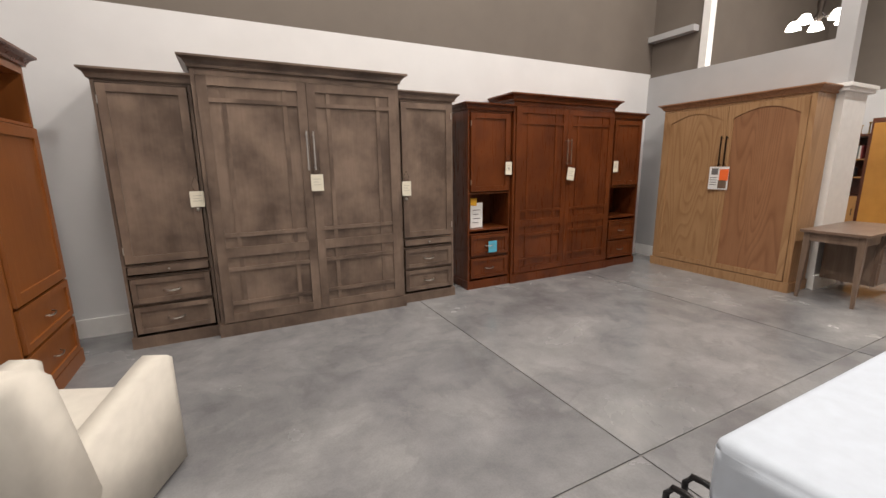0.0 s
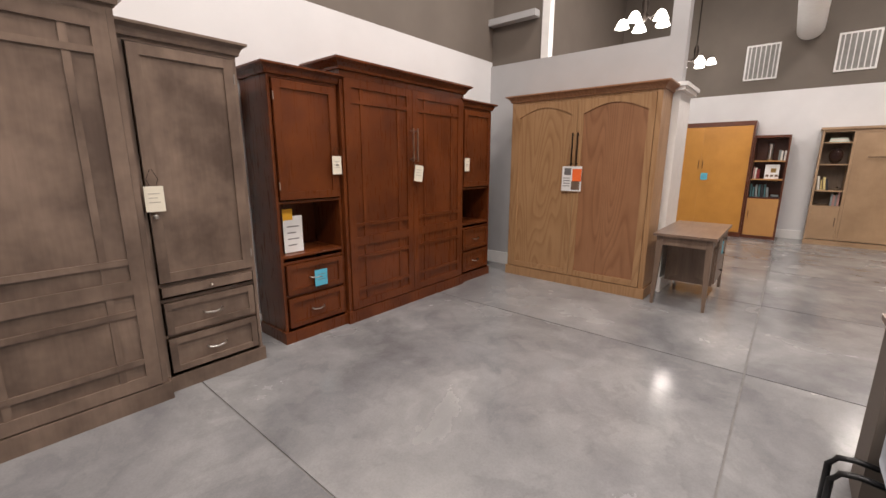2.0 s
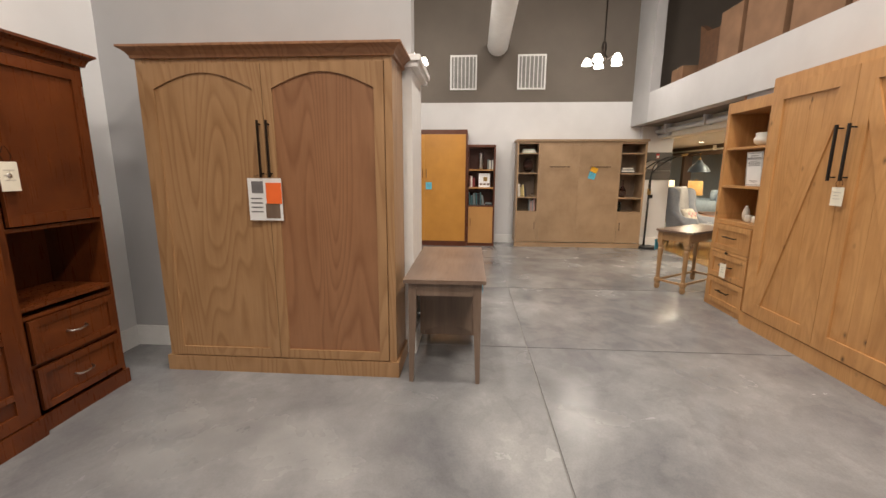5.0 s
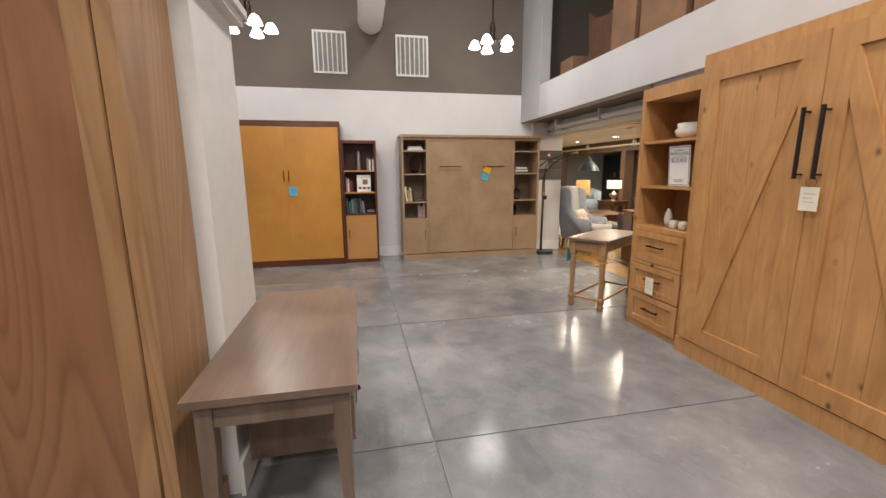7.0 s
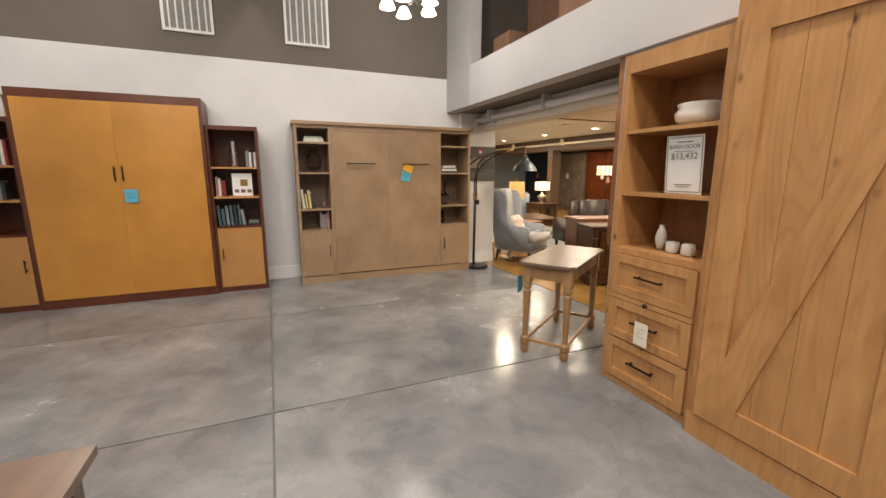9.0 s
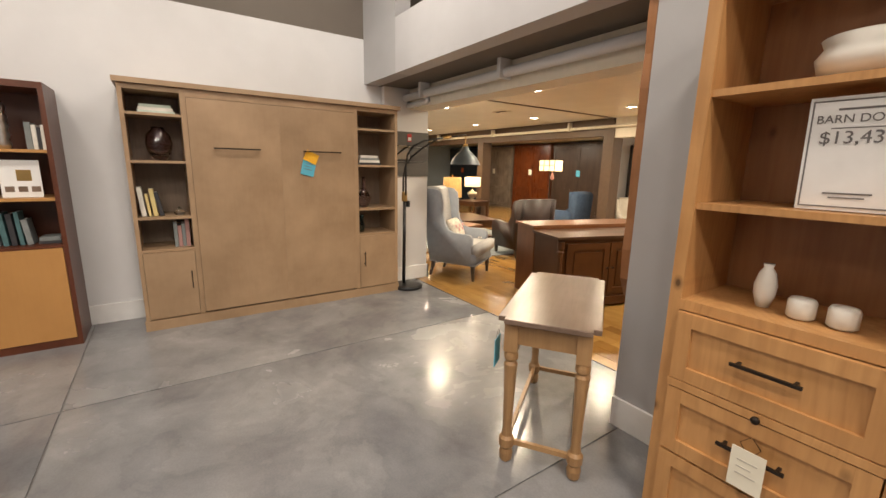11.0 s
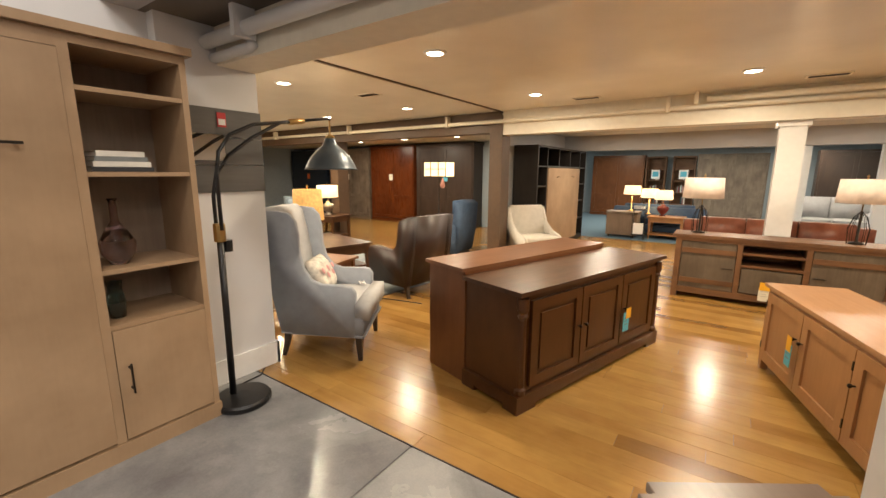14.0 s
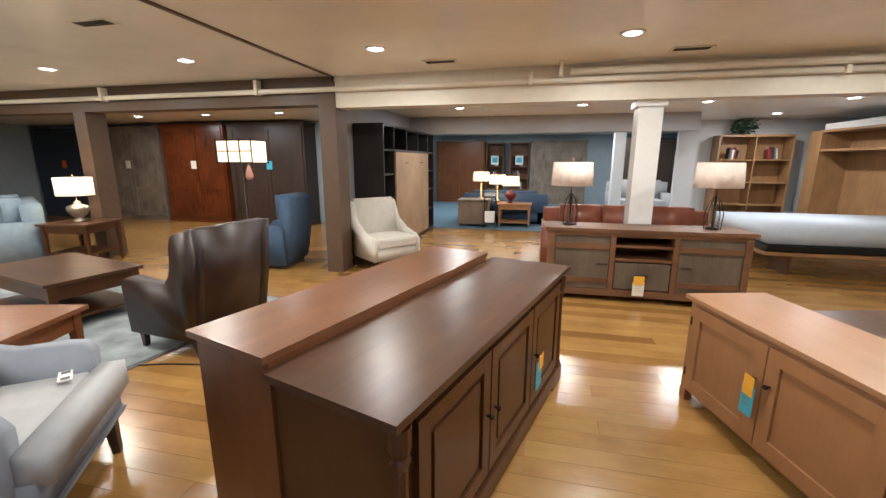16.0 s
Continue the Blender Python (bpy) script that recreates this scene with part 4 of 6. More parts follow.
def barn_bookcase():
    top = thing("bookcase", pose(7.595, -1.055, 0, 0, 0, 180), "knotty alder bookcase with three shelves and three drawers", "bookcase")
    w, h, d, f = 0.70, 2.20, 0.42, 0.045
    boards([(0, f, 0, d, 0, h), (w - f, w, 0, d, 0, h), (f, w - f, 0, d, h - 0.11, h), (f, w - f, d - 0.015, d, 0.05, h - 0.11), (f, w - f, 0.0, d - 0.015, 0.0, 0.05), (f, w - f, 0.0, d - 0.015, 0.935, 0.975)], PINE, top, bevel=0.003)
    # darker sheet over the back board: shade of the open shelves as colour
    block("back_board", (f, w - f, d - 0.03, d - 0.0155, 0.975, h - 0.11), PINE_SHADED, top, bevel=0)
    for z in (1.74, 1.345):
        block("shelf", (f, w - f, 0.012, d - 0.03, z - 0.024, z), PINE, top)
    for z0, z1 in ((0.06, 0.34), (0.35, 0.62), (0.66, 0.93)):
        dw = panel_door("drawer_front", f + 0.004, w - f - 0.004, z0, z1, 0.004, PINE, top, 0.055)
        bar_pull(w / 2, (z0 + z1) / 2 + 0.01, -0.008, 0.20, False, BRONZE, dw, 0.011, 0.028)
    sl = block("slide_shelf_front", (f, w - f, -0.02, 0.01, 0.625, 0.655), PINE, top)
    knob(w / 2, 0.64, -0.02, BRONZE, sl)


barn_bookcase()
price_tag(5.99, -0.965, 1.38, 0.10, 0.135, 180, 0.07)
price_tag(7.24, -1.0, 0.53, 0.10, 0.15, 180, 0.05)


# chest bed: grey chest with a pulled-out mattress
def chest_bed():
    top = thing("chest_bed", pose(0, 0, 0), "grey-brown chest bed pulled open with a white mattress", "bed")
    blocks("chest_body", [(3.14, 3.38, -0.95, 0.72, 0.0, 0.80)], WALL_TAUPE, top, "taupe painted chest panel", bevel=0.004)
    block("chest_top", (3.12, 3.41, -0.98, 0.735, 0.80, 0.825), DESK_WOOD, top, "pale brown chest lid")
    bm = bmesh.new()
    box(bm, 1.40, 3.12, -0.90, 0.70, 0.26, 0.55)
    bmesh.ops.subdivide_edges(bm, edges=bm.edges, cuts=6, use_grid_fill=True)
    part("mattress", bm, MATTRESS, top, "white mattress", 0.05, 3, True)
    blocks("frame", [(1.44, 3.13, 0.60, 0.66, 0.18, 0.255), (1.44, 3.13, -0.86, -0.80, 0.18, 0.255), (1.44, 1.50, -0.80, 0.60, 0.18, 0.255)], BLACK_METAL, top)
    for x in (1.40, 2.98):
        bm = bmesh.new()
        for dx in (0.0, 0.12):
            tube(bm, [(x + dx, 0.62, 0.25), (x + dx, 0.76, 0.26), (x + dx, 0.81, 0.25), (x + dx, 0.835, 0.21), (x + dx, 0.835, 0.03), (x + dx, 0.82, 0.012)], 0.013, 8)
        tube(bm, [(x, 0.835, 0.03), (x + 0.12, 0.835, 0.03)], 0.013, 8)
        part("leg", bm, BLACK_METAL, top, "black steel loop leg", smooth=True)


chest_bed()


# turned-leg table by the opening
def turned_table():
    a = math.degrees(math.atan2(-0.77, 0.52))
    top = thing("writing_table", pose(7.78, -0.92, 0, 0, 0, a), "small honey wood table with turned legs and a brown top", "table")
    L, W = 0.96, 0.46
    bm = bmesh.new()
    box(bm, 0, L, 0, W, 0.749, 0.774)
    bmesh.ops.bevel(bm, geom=[e for e in bm.edges if abs(e.verts[0].co.z - e.verts[1].co.z) > 0.01], offset=0.035, segments=4, affect="EDGES")
    part("tabletop", bm, DESK_WOOD, top, "brown stained top", 0.003, 1)
    [block("apron", q, HONEY, top) for q in [(0.07, L - 0.07, 0.045, 0.065, 0.64, 0.749), (0.07, L - 0.07, W - 0.065, W - 0.045, 0.64, 0.749), (0.045, 0.065, 0.07, W - 0.07, 0.64, 0.749), (L - 0.065, L - 0.045, 0.07, W - 0.07, 0.64, 0.749)]]
    for x in (0.065, L - 0.065):
        for y in (0.065, W - 0.065):
            bm = bmesh.new()
            box(bm, x - 0.032, x + 0.032, y - 0.032, y + 0.032, 0.60, 0.749)
            lathe(bm, [(0.022, 0.0), (0.030, 0.012), (0.034, 0.05), (0.028, 0.075), (0.038, 0.09), (0.038, 0.13), (0.026, 0.145), (0.022, 0.18), (0.026, 0.35), (0.030, 0.48), (0.033, 0.53), (0.024, 0.545), (0.034, 0.56), (0.034, 0.58), (0.028, 0.60)], (x, y, 0), 14)
            part("leg", bm, HONEY, top)
    [block("stretcher", q, HONEY, top) for q in [(0.09, L - 0.09, 0.055, 0.075, 0.10, 0.125), (0.09, L - 0.09, W - 0.075, W - 0.055, 0.10, 0.125), (0.055, 0.075, 0.09, W - 0.09, 0.10, 0.125), (L - 0.075, L - 0.055, 0.09, W - 0.09, 0.10, 0.125)]]


turned_table()
price_tag(8.24, -0.75, 0.63, 0.10, 0.14, -57 + 180, 0.04, 0, BLUE_CARD, "sky blue tag hanging on the table apron")


# ---------------------------------------------------------------- seats
def soft(name, dims, material, parent, bevel=0.04, label="", bulge=0.0):
    bm = bmesh.new()
    box(bm, *dims)
    if bulge:
        bmesh.ops.subdivide_edges(bm, edges=bm.edges, cuts=5, use_grid_fill=True)
        c = Vector(((dims[0] + dims[1]) / 2, (dims[2] + dims[3]) / 2, (dims[4] + dims[5]) / 2))
        hx, hy = (dims[1] - dims[0]) / 2, (dims[3] - dims[2]) / 2
        for v in bm.verts:
            k = (1 - ((v.co.x - c.x) / hx) ** 2) * (1 - ((v.co.y - c.y) / hy) ** 2)
            v.co.z += bulge * max(0, k) * (1 if v.co.z > c.z else -0.3)
    return part(name, bm, material, parent, label, bevel, 3, True)


def swept_side(name, outline, x0, x1, material, parent, bevel=0.03):
    bm = bmesh.new()
    prism(bm, outline, 0, x0, x1)
    return part(name, bm, material, parent, "", bevel, 3, True)


def leg(x, y, h, parent, material, top=0.026, foot=0.016, lean=0.0):
    bm = bmesh.new()
    rings = []
    for z, r, o in ((0, foot, lean), (h * 0.5, (top + foot) / 2, lean * 0.4), (h, top, 0)):
        rings.append([(x - r, y + o - r, z), (x + r, y + o - r, z), (x + r, y + o + r, z), (x - r, y + o + r, z)])
    loft(bm, rings)
    return part("leg", bm, material, parent, bevel=0.003)


def pillow(name, parent, m, w, h, t, material, label=""):
    bm = bmesh.new()
    n = 8
    grid = {}
    for s in (-1, 1):
        for i in range(n + 1):
            for j in range(n + 1):
                u, v = 2 * i / n - 1, 2 * j / n - 1
                edge = i in (0, n) or j in (0, n)
                if edge and s == 1:
                    continue
                k = (1 - u * u) ** 0.5 * (1 - v * v) ** 0.5
                pin = 1 - 0.06 * (abs(u) * abs(v)) ** 2 - 0.05 * (1 - abs(u * v)) * (abs(u) > 0.99 or abs(v) > 0.99)
                grid[s, i, j] = bm.verts.new((u * w / 2 * pin, s * t / 2 * k, v * h / 2 * pin))
    for s in (-1, 1):
        for i in range(n):
            for j in range(n):
                q = [grid.get((s, a, b), grid.get((-1, a, b))) for a, b in ((i, j), (i + 1, j), (i + 1, j + 1), (i, j + 1))]
                bm.faces.new(q if s == -1 else q[::-1])
    bmesh.ops.transform(bm, matrix=m, verts=bm.verts)
    return part(name, bm, material, parent, label, smooth=True)


def wing_chair(m, label):
    top = thing("wingback_chair", m, label, "armchair")
    side = [(-0.30, 0.21), (-0.31, 0.55), (-0.28, 0.595), (-0.22, 0.605), (-0.04, 0.61), (0.04, 0.64), (0.095, 0.72), (0.125, 0.84), (0.13, 1.0), (0.15, 1.10), (0.20, 1.155), (0.28, 1.17), (0.43, 1.17), (0.41, 0.80), (0.35, 0.45), (0.30, 0.21)]
    swept_side("side_wing", side, -0.37, -0.29, GREY_FABRIC, top)
    swept_side("side_wing", side, 0.29, 0.37, GREY_FABRIC, top)
    bm = bmesh.new()
    prism(bm, [(0.16, 0.24), (0.19, 0.60), (0.225, 0.90), (0.27, 1.15), (0.32, 1.195), (0.43, 1.19), (0.42, 0.80), (0.35, 0.45), (0.31, 0.24)], 0, -0.30, 0.30)
    part("backrest", bm, PALE_FABRIC, top, "", 0.03, 3, True)
    soft("seat_frame", (-0.36, 0.36, -0.36, 0.30, 0.215, 0.36), GREY_FABRIC, top, 0.02)
    soft("seat_cushion", (-0.285, 0.285, -0.30, 0.20, 0.35, 0.47), PALE_FABRIC, top, 0.03, "pale grey seat cushion", 0.02)
    soft("cushion_front", (-0.35, 0.35, -0.41, -0.305, 0.345, 0.472), PALE_FABRIC, top, 0.035)
    bm = bmesh.new()
    box(bm, -0.371, 0.371, -0.375, 0.305, 0.205, 0.222)
    part("piping", bm, GREY_FABRIC, top, "", 0.006, 2)
    for x in (-0.31, 0.31):
        leg(x, -0.32, 0.21, top, ESPRESSO, lean=-0.01)
        leg(x, 0.26, 0.21, top, ESPRESSO, lean=0.05)
    # narrower towards the back
    for ob in top.children:
        for v in ob.data.vertices:
            v.co.x *= 1 - 0.27 * max(0.0, v.co.y + 0.33) / 0.75
    return top


wing_m = pose(11.28, -2.735, 0, 0, 0, -57)
wing_chair(wing_m, "grey-blue wingback armchair with a pale cushion and dark legs")
cushion = thing("throw_pillow", wing_m @ pose(0.02, 0.06, 0.62, -28, 0, 0), "cream floral throw pillow on the wingback chair", "pillow")
pillow("pillow_cover", cushion, Matrix(), 0.42, 0.32, 0.15, FLORAL)
bm = bmesh.new()
for i in range(5):
    lathe(bm, [(0.012, 0), (0.028, 0.004), (0.014, 0.008)], (-0.12 + 0.06 * i, -0.05 * (i % 2), 0), 7)
bmesh.ops.transform(bm, matrix=pose(0, -0.072, 0.02, 90, 0, 0), verts=bm.verts)
part("flower_print", bm, plain("pink_print", (0.6, 0.30, 0.30), 0.9), cushion, "pink flower print")
seat_tag = price_tag(0, 0, 0, 0.11, 0.05, 0, 0, 0, WHITE_PAPER, "white label lying on the seat cushion", mark=False)
seat_tag.matrix_basis = wing_m @ pose(0.18, -0.22, 0.497, -90, 0, 20)
blocks("print", [(-0.045, -0.02, -0.005, -0.0035, -0.042, -0.01), (0.02, 0.045, -0.005, -0.0035, -0.042, -0.01)], INK, seat_tag, "", 0)


def club_chair(m, label, material):
    """High flat back with short wings that drop steeply to the arms."""
    top = thing("club_chair", m, label, "armchair")
    side = [(-0.33, 0.15), (-0.36, 0.50), (-0.34, 0.56), (-0.28, 0.585), (-0.02, 0.555), (0.09, 0.57), (0.145, 0.63), (0.175, 0.74), (0.185, 0.86), (0.21, 0.92), (0.26, 0.945), (0.40, 0.965), (0.36, 0.55), (0.29, 0.15)]
    swept_side("side_wing", side, -0.37, -0.27, material, top, 0.03)
    swept_side("side_wing", side, 0.27, 0.37, material, top, 0.03)
    bm = bmesh.new()
    prism(bm, [(0.18, 0.20), (0.21, 0.55), (0.27, 0.93), (0.31, 0.97), (0.40, 0.965), (0.36, 0.55), (0.29, 0.15)], 0, -0.34, 0.34)
    part("backrest", bm, material, top, "", 0.025, 3, True)
    soft("seat_frame", (-0.345, 0.345, -0.33, 0.28, 0.15, 0.33), material, top, 0.02)
    soft("seat_cushion", (-0.265, 0.265, -0.37, 0.20, 0.32, 0.45), material, top, 0.035, "", 0.015)
    for x in (-0.30, 0.30):
        leg(x, -0.29, 0.16, top, ESPRESSO)
        leg(x, 0.25, 0.16, top, ESPRESSO, lean=0.03)
    return top


club_chair(pose(11.79, -4.44, 0, 0, 0, 84), "dark brown leather club chair beside the coffee table", LEATHER)


def slipper_chair(m, label):
    top = thing("slipper_chair", m, label, "armchair")
    side = [(-0.36, 0.16), (-0.36, 0.40), (-0.28, 0.46), (-0.05, 0.52), (0.14, 0.64), (0.26, 0.88), (0.36, 0.90), (0.30, 0.50), (0.28, 0.16)]
    for x0, x1 in ((-0.36, -0.30), (0.30, 0.36)):
        swept_side("side_arm", side, x0, x1, CREAM_FABRIC, top, 0.025)
    bm = bmesh.new()
    prism(bm, [(0.10, 0.40), (0.22, 0.88), (0.26, 0.93), (0.36, 0.92), (0.30, 0.50), (0.28, 0.20)], 0, -0.30, 0.30)
    part("backrest", bm, CREAM_FABRIC, top, "", 0.03, 3, True)
    soft("seat_cushion", (-0.30, 0.30, -0.38, 0.18, 0.32, 0.45), CREAM_FABRIC, top, 0.035, "", 0.015)
    soft("seat_frame", (-0.33, 0.33, -0.35, 0.26, 0.16, 0.33), CREAM_FABRIC, top, 0.02)
    for x in (-0.30, 0.30):
        leg(x, -0.30, 0.17, top, ESPRESSO)
        leg(x, 0.22, 0.17, top, ESPRESSO, lean=0.03)


slipper_chair(pose(11.22, -7.02, 0, 0, 0, -128), "cream upholstered slipper chair beside the brown post")


def recliner(m, label):
    top = thing("recliner", m, label, "armchair")
    for x0, x1 in ((-0.38, -0.24), (0.24, 0.38)):
        swept_side("side_arm", [(-0.36, 0.06), (-0.36, 0.55), (-0.30, 0.60), (0.16, 0.60), (0.22, 0.55), (0.24, 0.06)], x0, x1, BLUE_FABRIC, top, 0.04)
    bm = bmesh.new()
    prism(bm, [(0.08, 0.40), (0.20, 0.95), (0.30, 1.02), (0.40, 0.96), (0.36, 0.45), (0.28, 0.10), (0.18, 0.10)], 0, -0.34, 0.34)
    part("backrest", bm, BLUE_FABRIC, top, "", 0.05, 3, True)
    soft("head_cushion", (-0.30, 0.30, 0.10, 0.26, 0.70, 1.02), BLUE_FABRIC, top, 0.06)
    soft("seat_cushion", (-0.24, 0.24, -0.38, 0.20, 0.30, 0.47), BLUE_FABRIC, top, 0.04, "", 0.02)
    block("base", (-0.30, 0.30, -0.28, 0.22, 0.0, 0.08), ESPRESSO, top)


recliner(pose(12.62, -6.76, 0, 0, 0, 96) @ Matrix.Diagonal((0.86, 0.80, 0.97, 1)), "slate blue upholstered recliner behind the leather chair")


def cream_armchair(m):
    top = thing("armchair", m, "cream upholstered armchair with sloping arms", "armchair")
    side = [(-0.38, 0.03), (-0.38, 0.58), (-0.34, 0.61), (-0.28, 0.60), (0.16, 0.47), (0.34, 0.45), (0.34, 0.03)]
    for x0, x1 in ((-0.36, -0.25), (0.25, 0.36)):
        swept_side("side_arm", side, x0, x1, CREAM_FABRIC, top, 0.025)
    bm = bmesh.new()
    prism(bm, [(0.14, 0.30), (0.24, 0.82), (0.28, 0.86), (0.36, 0.86), (0.40, 0.82), (0.36, 0.05), (0.28, 0.03)], 0, -0.365, 0.365)
    part("backrest", bm, CREAM_FABRIC, top, "", 0.03, 3, True)
    soft("seat_cushion", (-0.25, 0.25, -0.36, 0.18, 0.30, 0.45), CREAM_FABRIC, top, 0.035, "", 0.015)
    soft("seat_frame", (-0.26, 0.26, -0.34, 0.30, 0.03, 0.31), CREAM_FABRIC, top, 0.02)
    block("base", (-0.31, 0.31, -0.33, 0.28, 0.0, 0.032), ESPRESSO, top)


cream_armchair(pose(-0.83, 2.06, 0, 0, 0, 156))


def sofa(m, w, material, label, seats=2, back=0.85):
    top = thing("sofa", m, label, "sofa")
    soft("base", (-w / 2, w / 2, -0.42, 0.42, 0.06, 0.30), material, top, 0.03)
    soft("backrest", (-w / 2, w / 2, 0.22, 0.44, 0.28, back - 0.06), material, top, 0.06)
    for x0, x1 in ((-w / 2 - 0.02, -w / 2 + 0.20), (w / 2 - 0.20, w / 2 + 0.02)):
        soft("arm", (x0, x1, -0.44, 0.42, 0.06, 0.62), material, top, 0.07)
    sw = (w - 0.40) / seats
    for i in range(seats):
        x0 = -w / 2 + 0.20 + sw * i
        soft("seat_cushion", (x0 + 0.005, x0 + sw - 0.005, -0.44, 0.22, 0.30, 0.46), material, top, 0.04, "", 0.02)
        soft("back_cushion", (x0 + 0.01, x0 + sw - 0.01, 0.06, 0.26, 0.46, back), material, top, 0.07)
    for x in (-w / 2 + 0.08, w / 2 - 0.08):
        for y in (-0.36, 0.36):
            leg(x, y, 0.065, top, ESPRESSO)
    return top


sofa(pose(16.75, -6.05, 0, 0, 0, 150), 2.0, SOFA_FABRIC, "blue-grey fabric sofa with loose cushions", 2, 0.9)
sofa(pose(8.05, -7.42, 0, 0, 0, 180), 2.05, RED_LEATHER, "russet leather sofa behind the sideboard", 3, 0.86)
sofa(pose(9.9, -11.75, 0, 0, 0, 0), 1.9, BLUE_FABRIC, "blue sofa on the blue carpet", 2, 0.75)
sofa(pose(6.55, -13.6, 0, 0, 0, 180), 1.5, PALE_FABRIC, "pale grey-green sofa far off on the carpet", 2, 0.95)


# ---------------------------------------------------------------- sideboards
def walnut_sideboard():
    # front faces +y turned: local -y looks to the camera's walk
    a = math.degrees(math.atan2(-4.39 + 2.66, 8.97 - 9.50))
    m = pose(9.50, -2.66, 0, 0, 0, a)
    top = thing("sideboard", m, "dark walnut sideboard with three panelled doors and carved corner columns", "sideboard")
    L, d, h = 1.83, 0.51, 0.785

    def bx(name, x0, x1, y0, y1, z0, z1, mat, bevel=0.003, parent=None):
        return block(name, (x0, x1, y0, y1, z0, z1), mat, parent or top, bevel=bevel)
    bx("body", 0.03, L - 0.03, 0.03, d, 0.10, h - 0.03, WALNUT)
    bx("countertop", -0.01, L + 0.01, -0.012, d, h - 0.028, h, WALNUT_TOP, 0.006)
    bx("plinth", 0.0, L, 0.0, d, 0.03, 0.115, WALNUT, 0.01)
    for x0, x1 in ((0.0, 0.18), (L - 0.18, L)):
        bx("foot", x0, x1, 0.0, 0.12, 0.0, 0.03, WALNUT)
        bx("foot", x0, x1, d - 0.12, d, 0.0, 0.03, WALNUT)
    for x in (0.055, L - 0.055):
        bm = bmesh.new()
        lathe(bm, [(0.034, 0.118), (0.036, 0.15), (0.024, 0.165), (0.026, 0.18), (0.024, 0.60), (0.034, 0.625), (0.026, 0.64), (0.036, 0.665), (0.036, 0.735)], (x, 0.03, 0), 14)
        part("corner_column", bm, WALNUT, top, "carved quarter column")
    for i in range(3):
        x0 = 0.115 + (L - 0.23) / 3 * i
        x1 = x0 + (L - 0.23) / 3
        dr = panel_door("door", x0 + 0.006, x1 - 0.006, 0.15, h - 0.075, 0.03, WALNUT, top, 0.065)
        block("raised_panel", (x0 + 0.10, x1 - 0.10, 0.012, 0.022, 0.245, h - 0.17), WALNUT, dr, bevel=0.008)
        knob(x1 - 0.035 if i == 0 else x0 + 0.035, 0.44, 0.008, BRONZE, dr, 0.012)
    m2 = m @ pose(0.0, d + 0.004, 0)
    t2 = thing("sideboard", m2, "red-brown sideboard standing back to back with a walnut one", "sideboard")
    block("body", (0.02, 1.71, 0.0, 0.40, 0.0, 0.805), RED_WOOD, t2)
    block("countertop", (0.0, 1.74, 0.0, 0.43, 0.805, 0.83), RED_TOP, t2, bevel=0.004)
    for i in range(3):
        block("door", (0.05 + 0.54 * i, 0.57 + 0.54 * i, 0.40, 0.418, 0.09, 0.78), RED_WOOD, t2)
    return m


wm = walnut_sideboard()
tg = price_tag(0, 0, 0, 0.085, 0.15, 0, 0.03, 0, BLUE_CARD, "sky blue and yellow tag hanging on a sideboard door knob")
tg.matrix_basis = wm @ pose(1.20, -0.026, 0.42)
block("tab", (-0.01, 0.06, -0.006, -0.0035, -0.05, 0.03), YELLOW_CARD, tg, "yellow tab", 0)


def natural_sideboard():
    a = 105.2
    m = pose(8.26, -4.39, 0, 0, 0, a)
    top = thing("sideboard", m, "natural cherry sideboard with panelled doors and a pale top", "sideboard")
    L, d, h = 1.75, 0.47, 0.66
    x0, x1 = 0.0, L
    block("body", (x0 + 0.02, x1 - 0.02, 0.012, d, 0.07, h - 0.025), NATURAL, top)
    block("countertop", (x0 - 0.012, x1 + 0.012, -0.012, d + 0.01, h - 0.024, h), NATURAL_TOP, top, bevel=0.004)
    for x in (x0 + 0.02, x1 - 0.065):
        for y in (0.012, d - 0.05):
            block("leg", (x, x + 0.045, y - 0.003, y + 0.045, 0.0, 0.075), NATURAL, top)
    w = (L - 0.13) / 3
    for i in range(3):
        b = x0 + 0.065 + w * (i + 1)
        dr = panel_door("door", b - w + 0.004, b - 0.004, 0.10, h - 0.05, 0.012, NATURAL, top, 0.07)
        knob(b - 0.04 if i == 0 else b - w + 0.04, 0.43, -0.01, BRONZE, dr, 0.012)
        for z in (0.20, 0.52):
            hx = b - w + 0.004 if i == 0 else b - 0.004
            block("hinge", (hx - 0.005, hx + 0.005, -0.014, -0.008, z - 0.025, z + 0.025), BRONZE, dr, bevel=0)
    t2 = thing("sideboard", m @ pose(0.30, d + 0.03, 0), "dark topped sideboard standing behind the natural cherry one", "sideboard")
    block("body", (0, 1.6, 0.0, 0.42, 0.0, 0.625), WALNUT, t2)
    block("countertop", (-0.03, 1.63, 0.0, 0.45, 0.625, 0.65), WALNUT_TOP, t2)
    for i in range(2):
        block("door", (0.05 + 0.78 * i, 0.80 + 0.78 * i, 0.42, 0.438, 0.06, 0.60), WALNUT, t2)
    return m


nm = natural_sideboard()
tg = price_tag(0, 0, 0, 0.075, 0.15, 0, 0.03, 0, BLUE_CARD, "pale blue and yellow tag hanging on a cherry sideboard")
tg.matrix_basis = nm @ pose(0.575, -0.045, 0.40)
block("tab", (-0.03, 0.03, -0.006, -0.0035, -0.05, 0.05), YELLOW_CARD, tg, "yellow tab", 0)


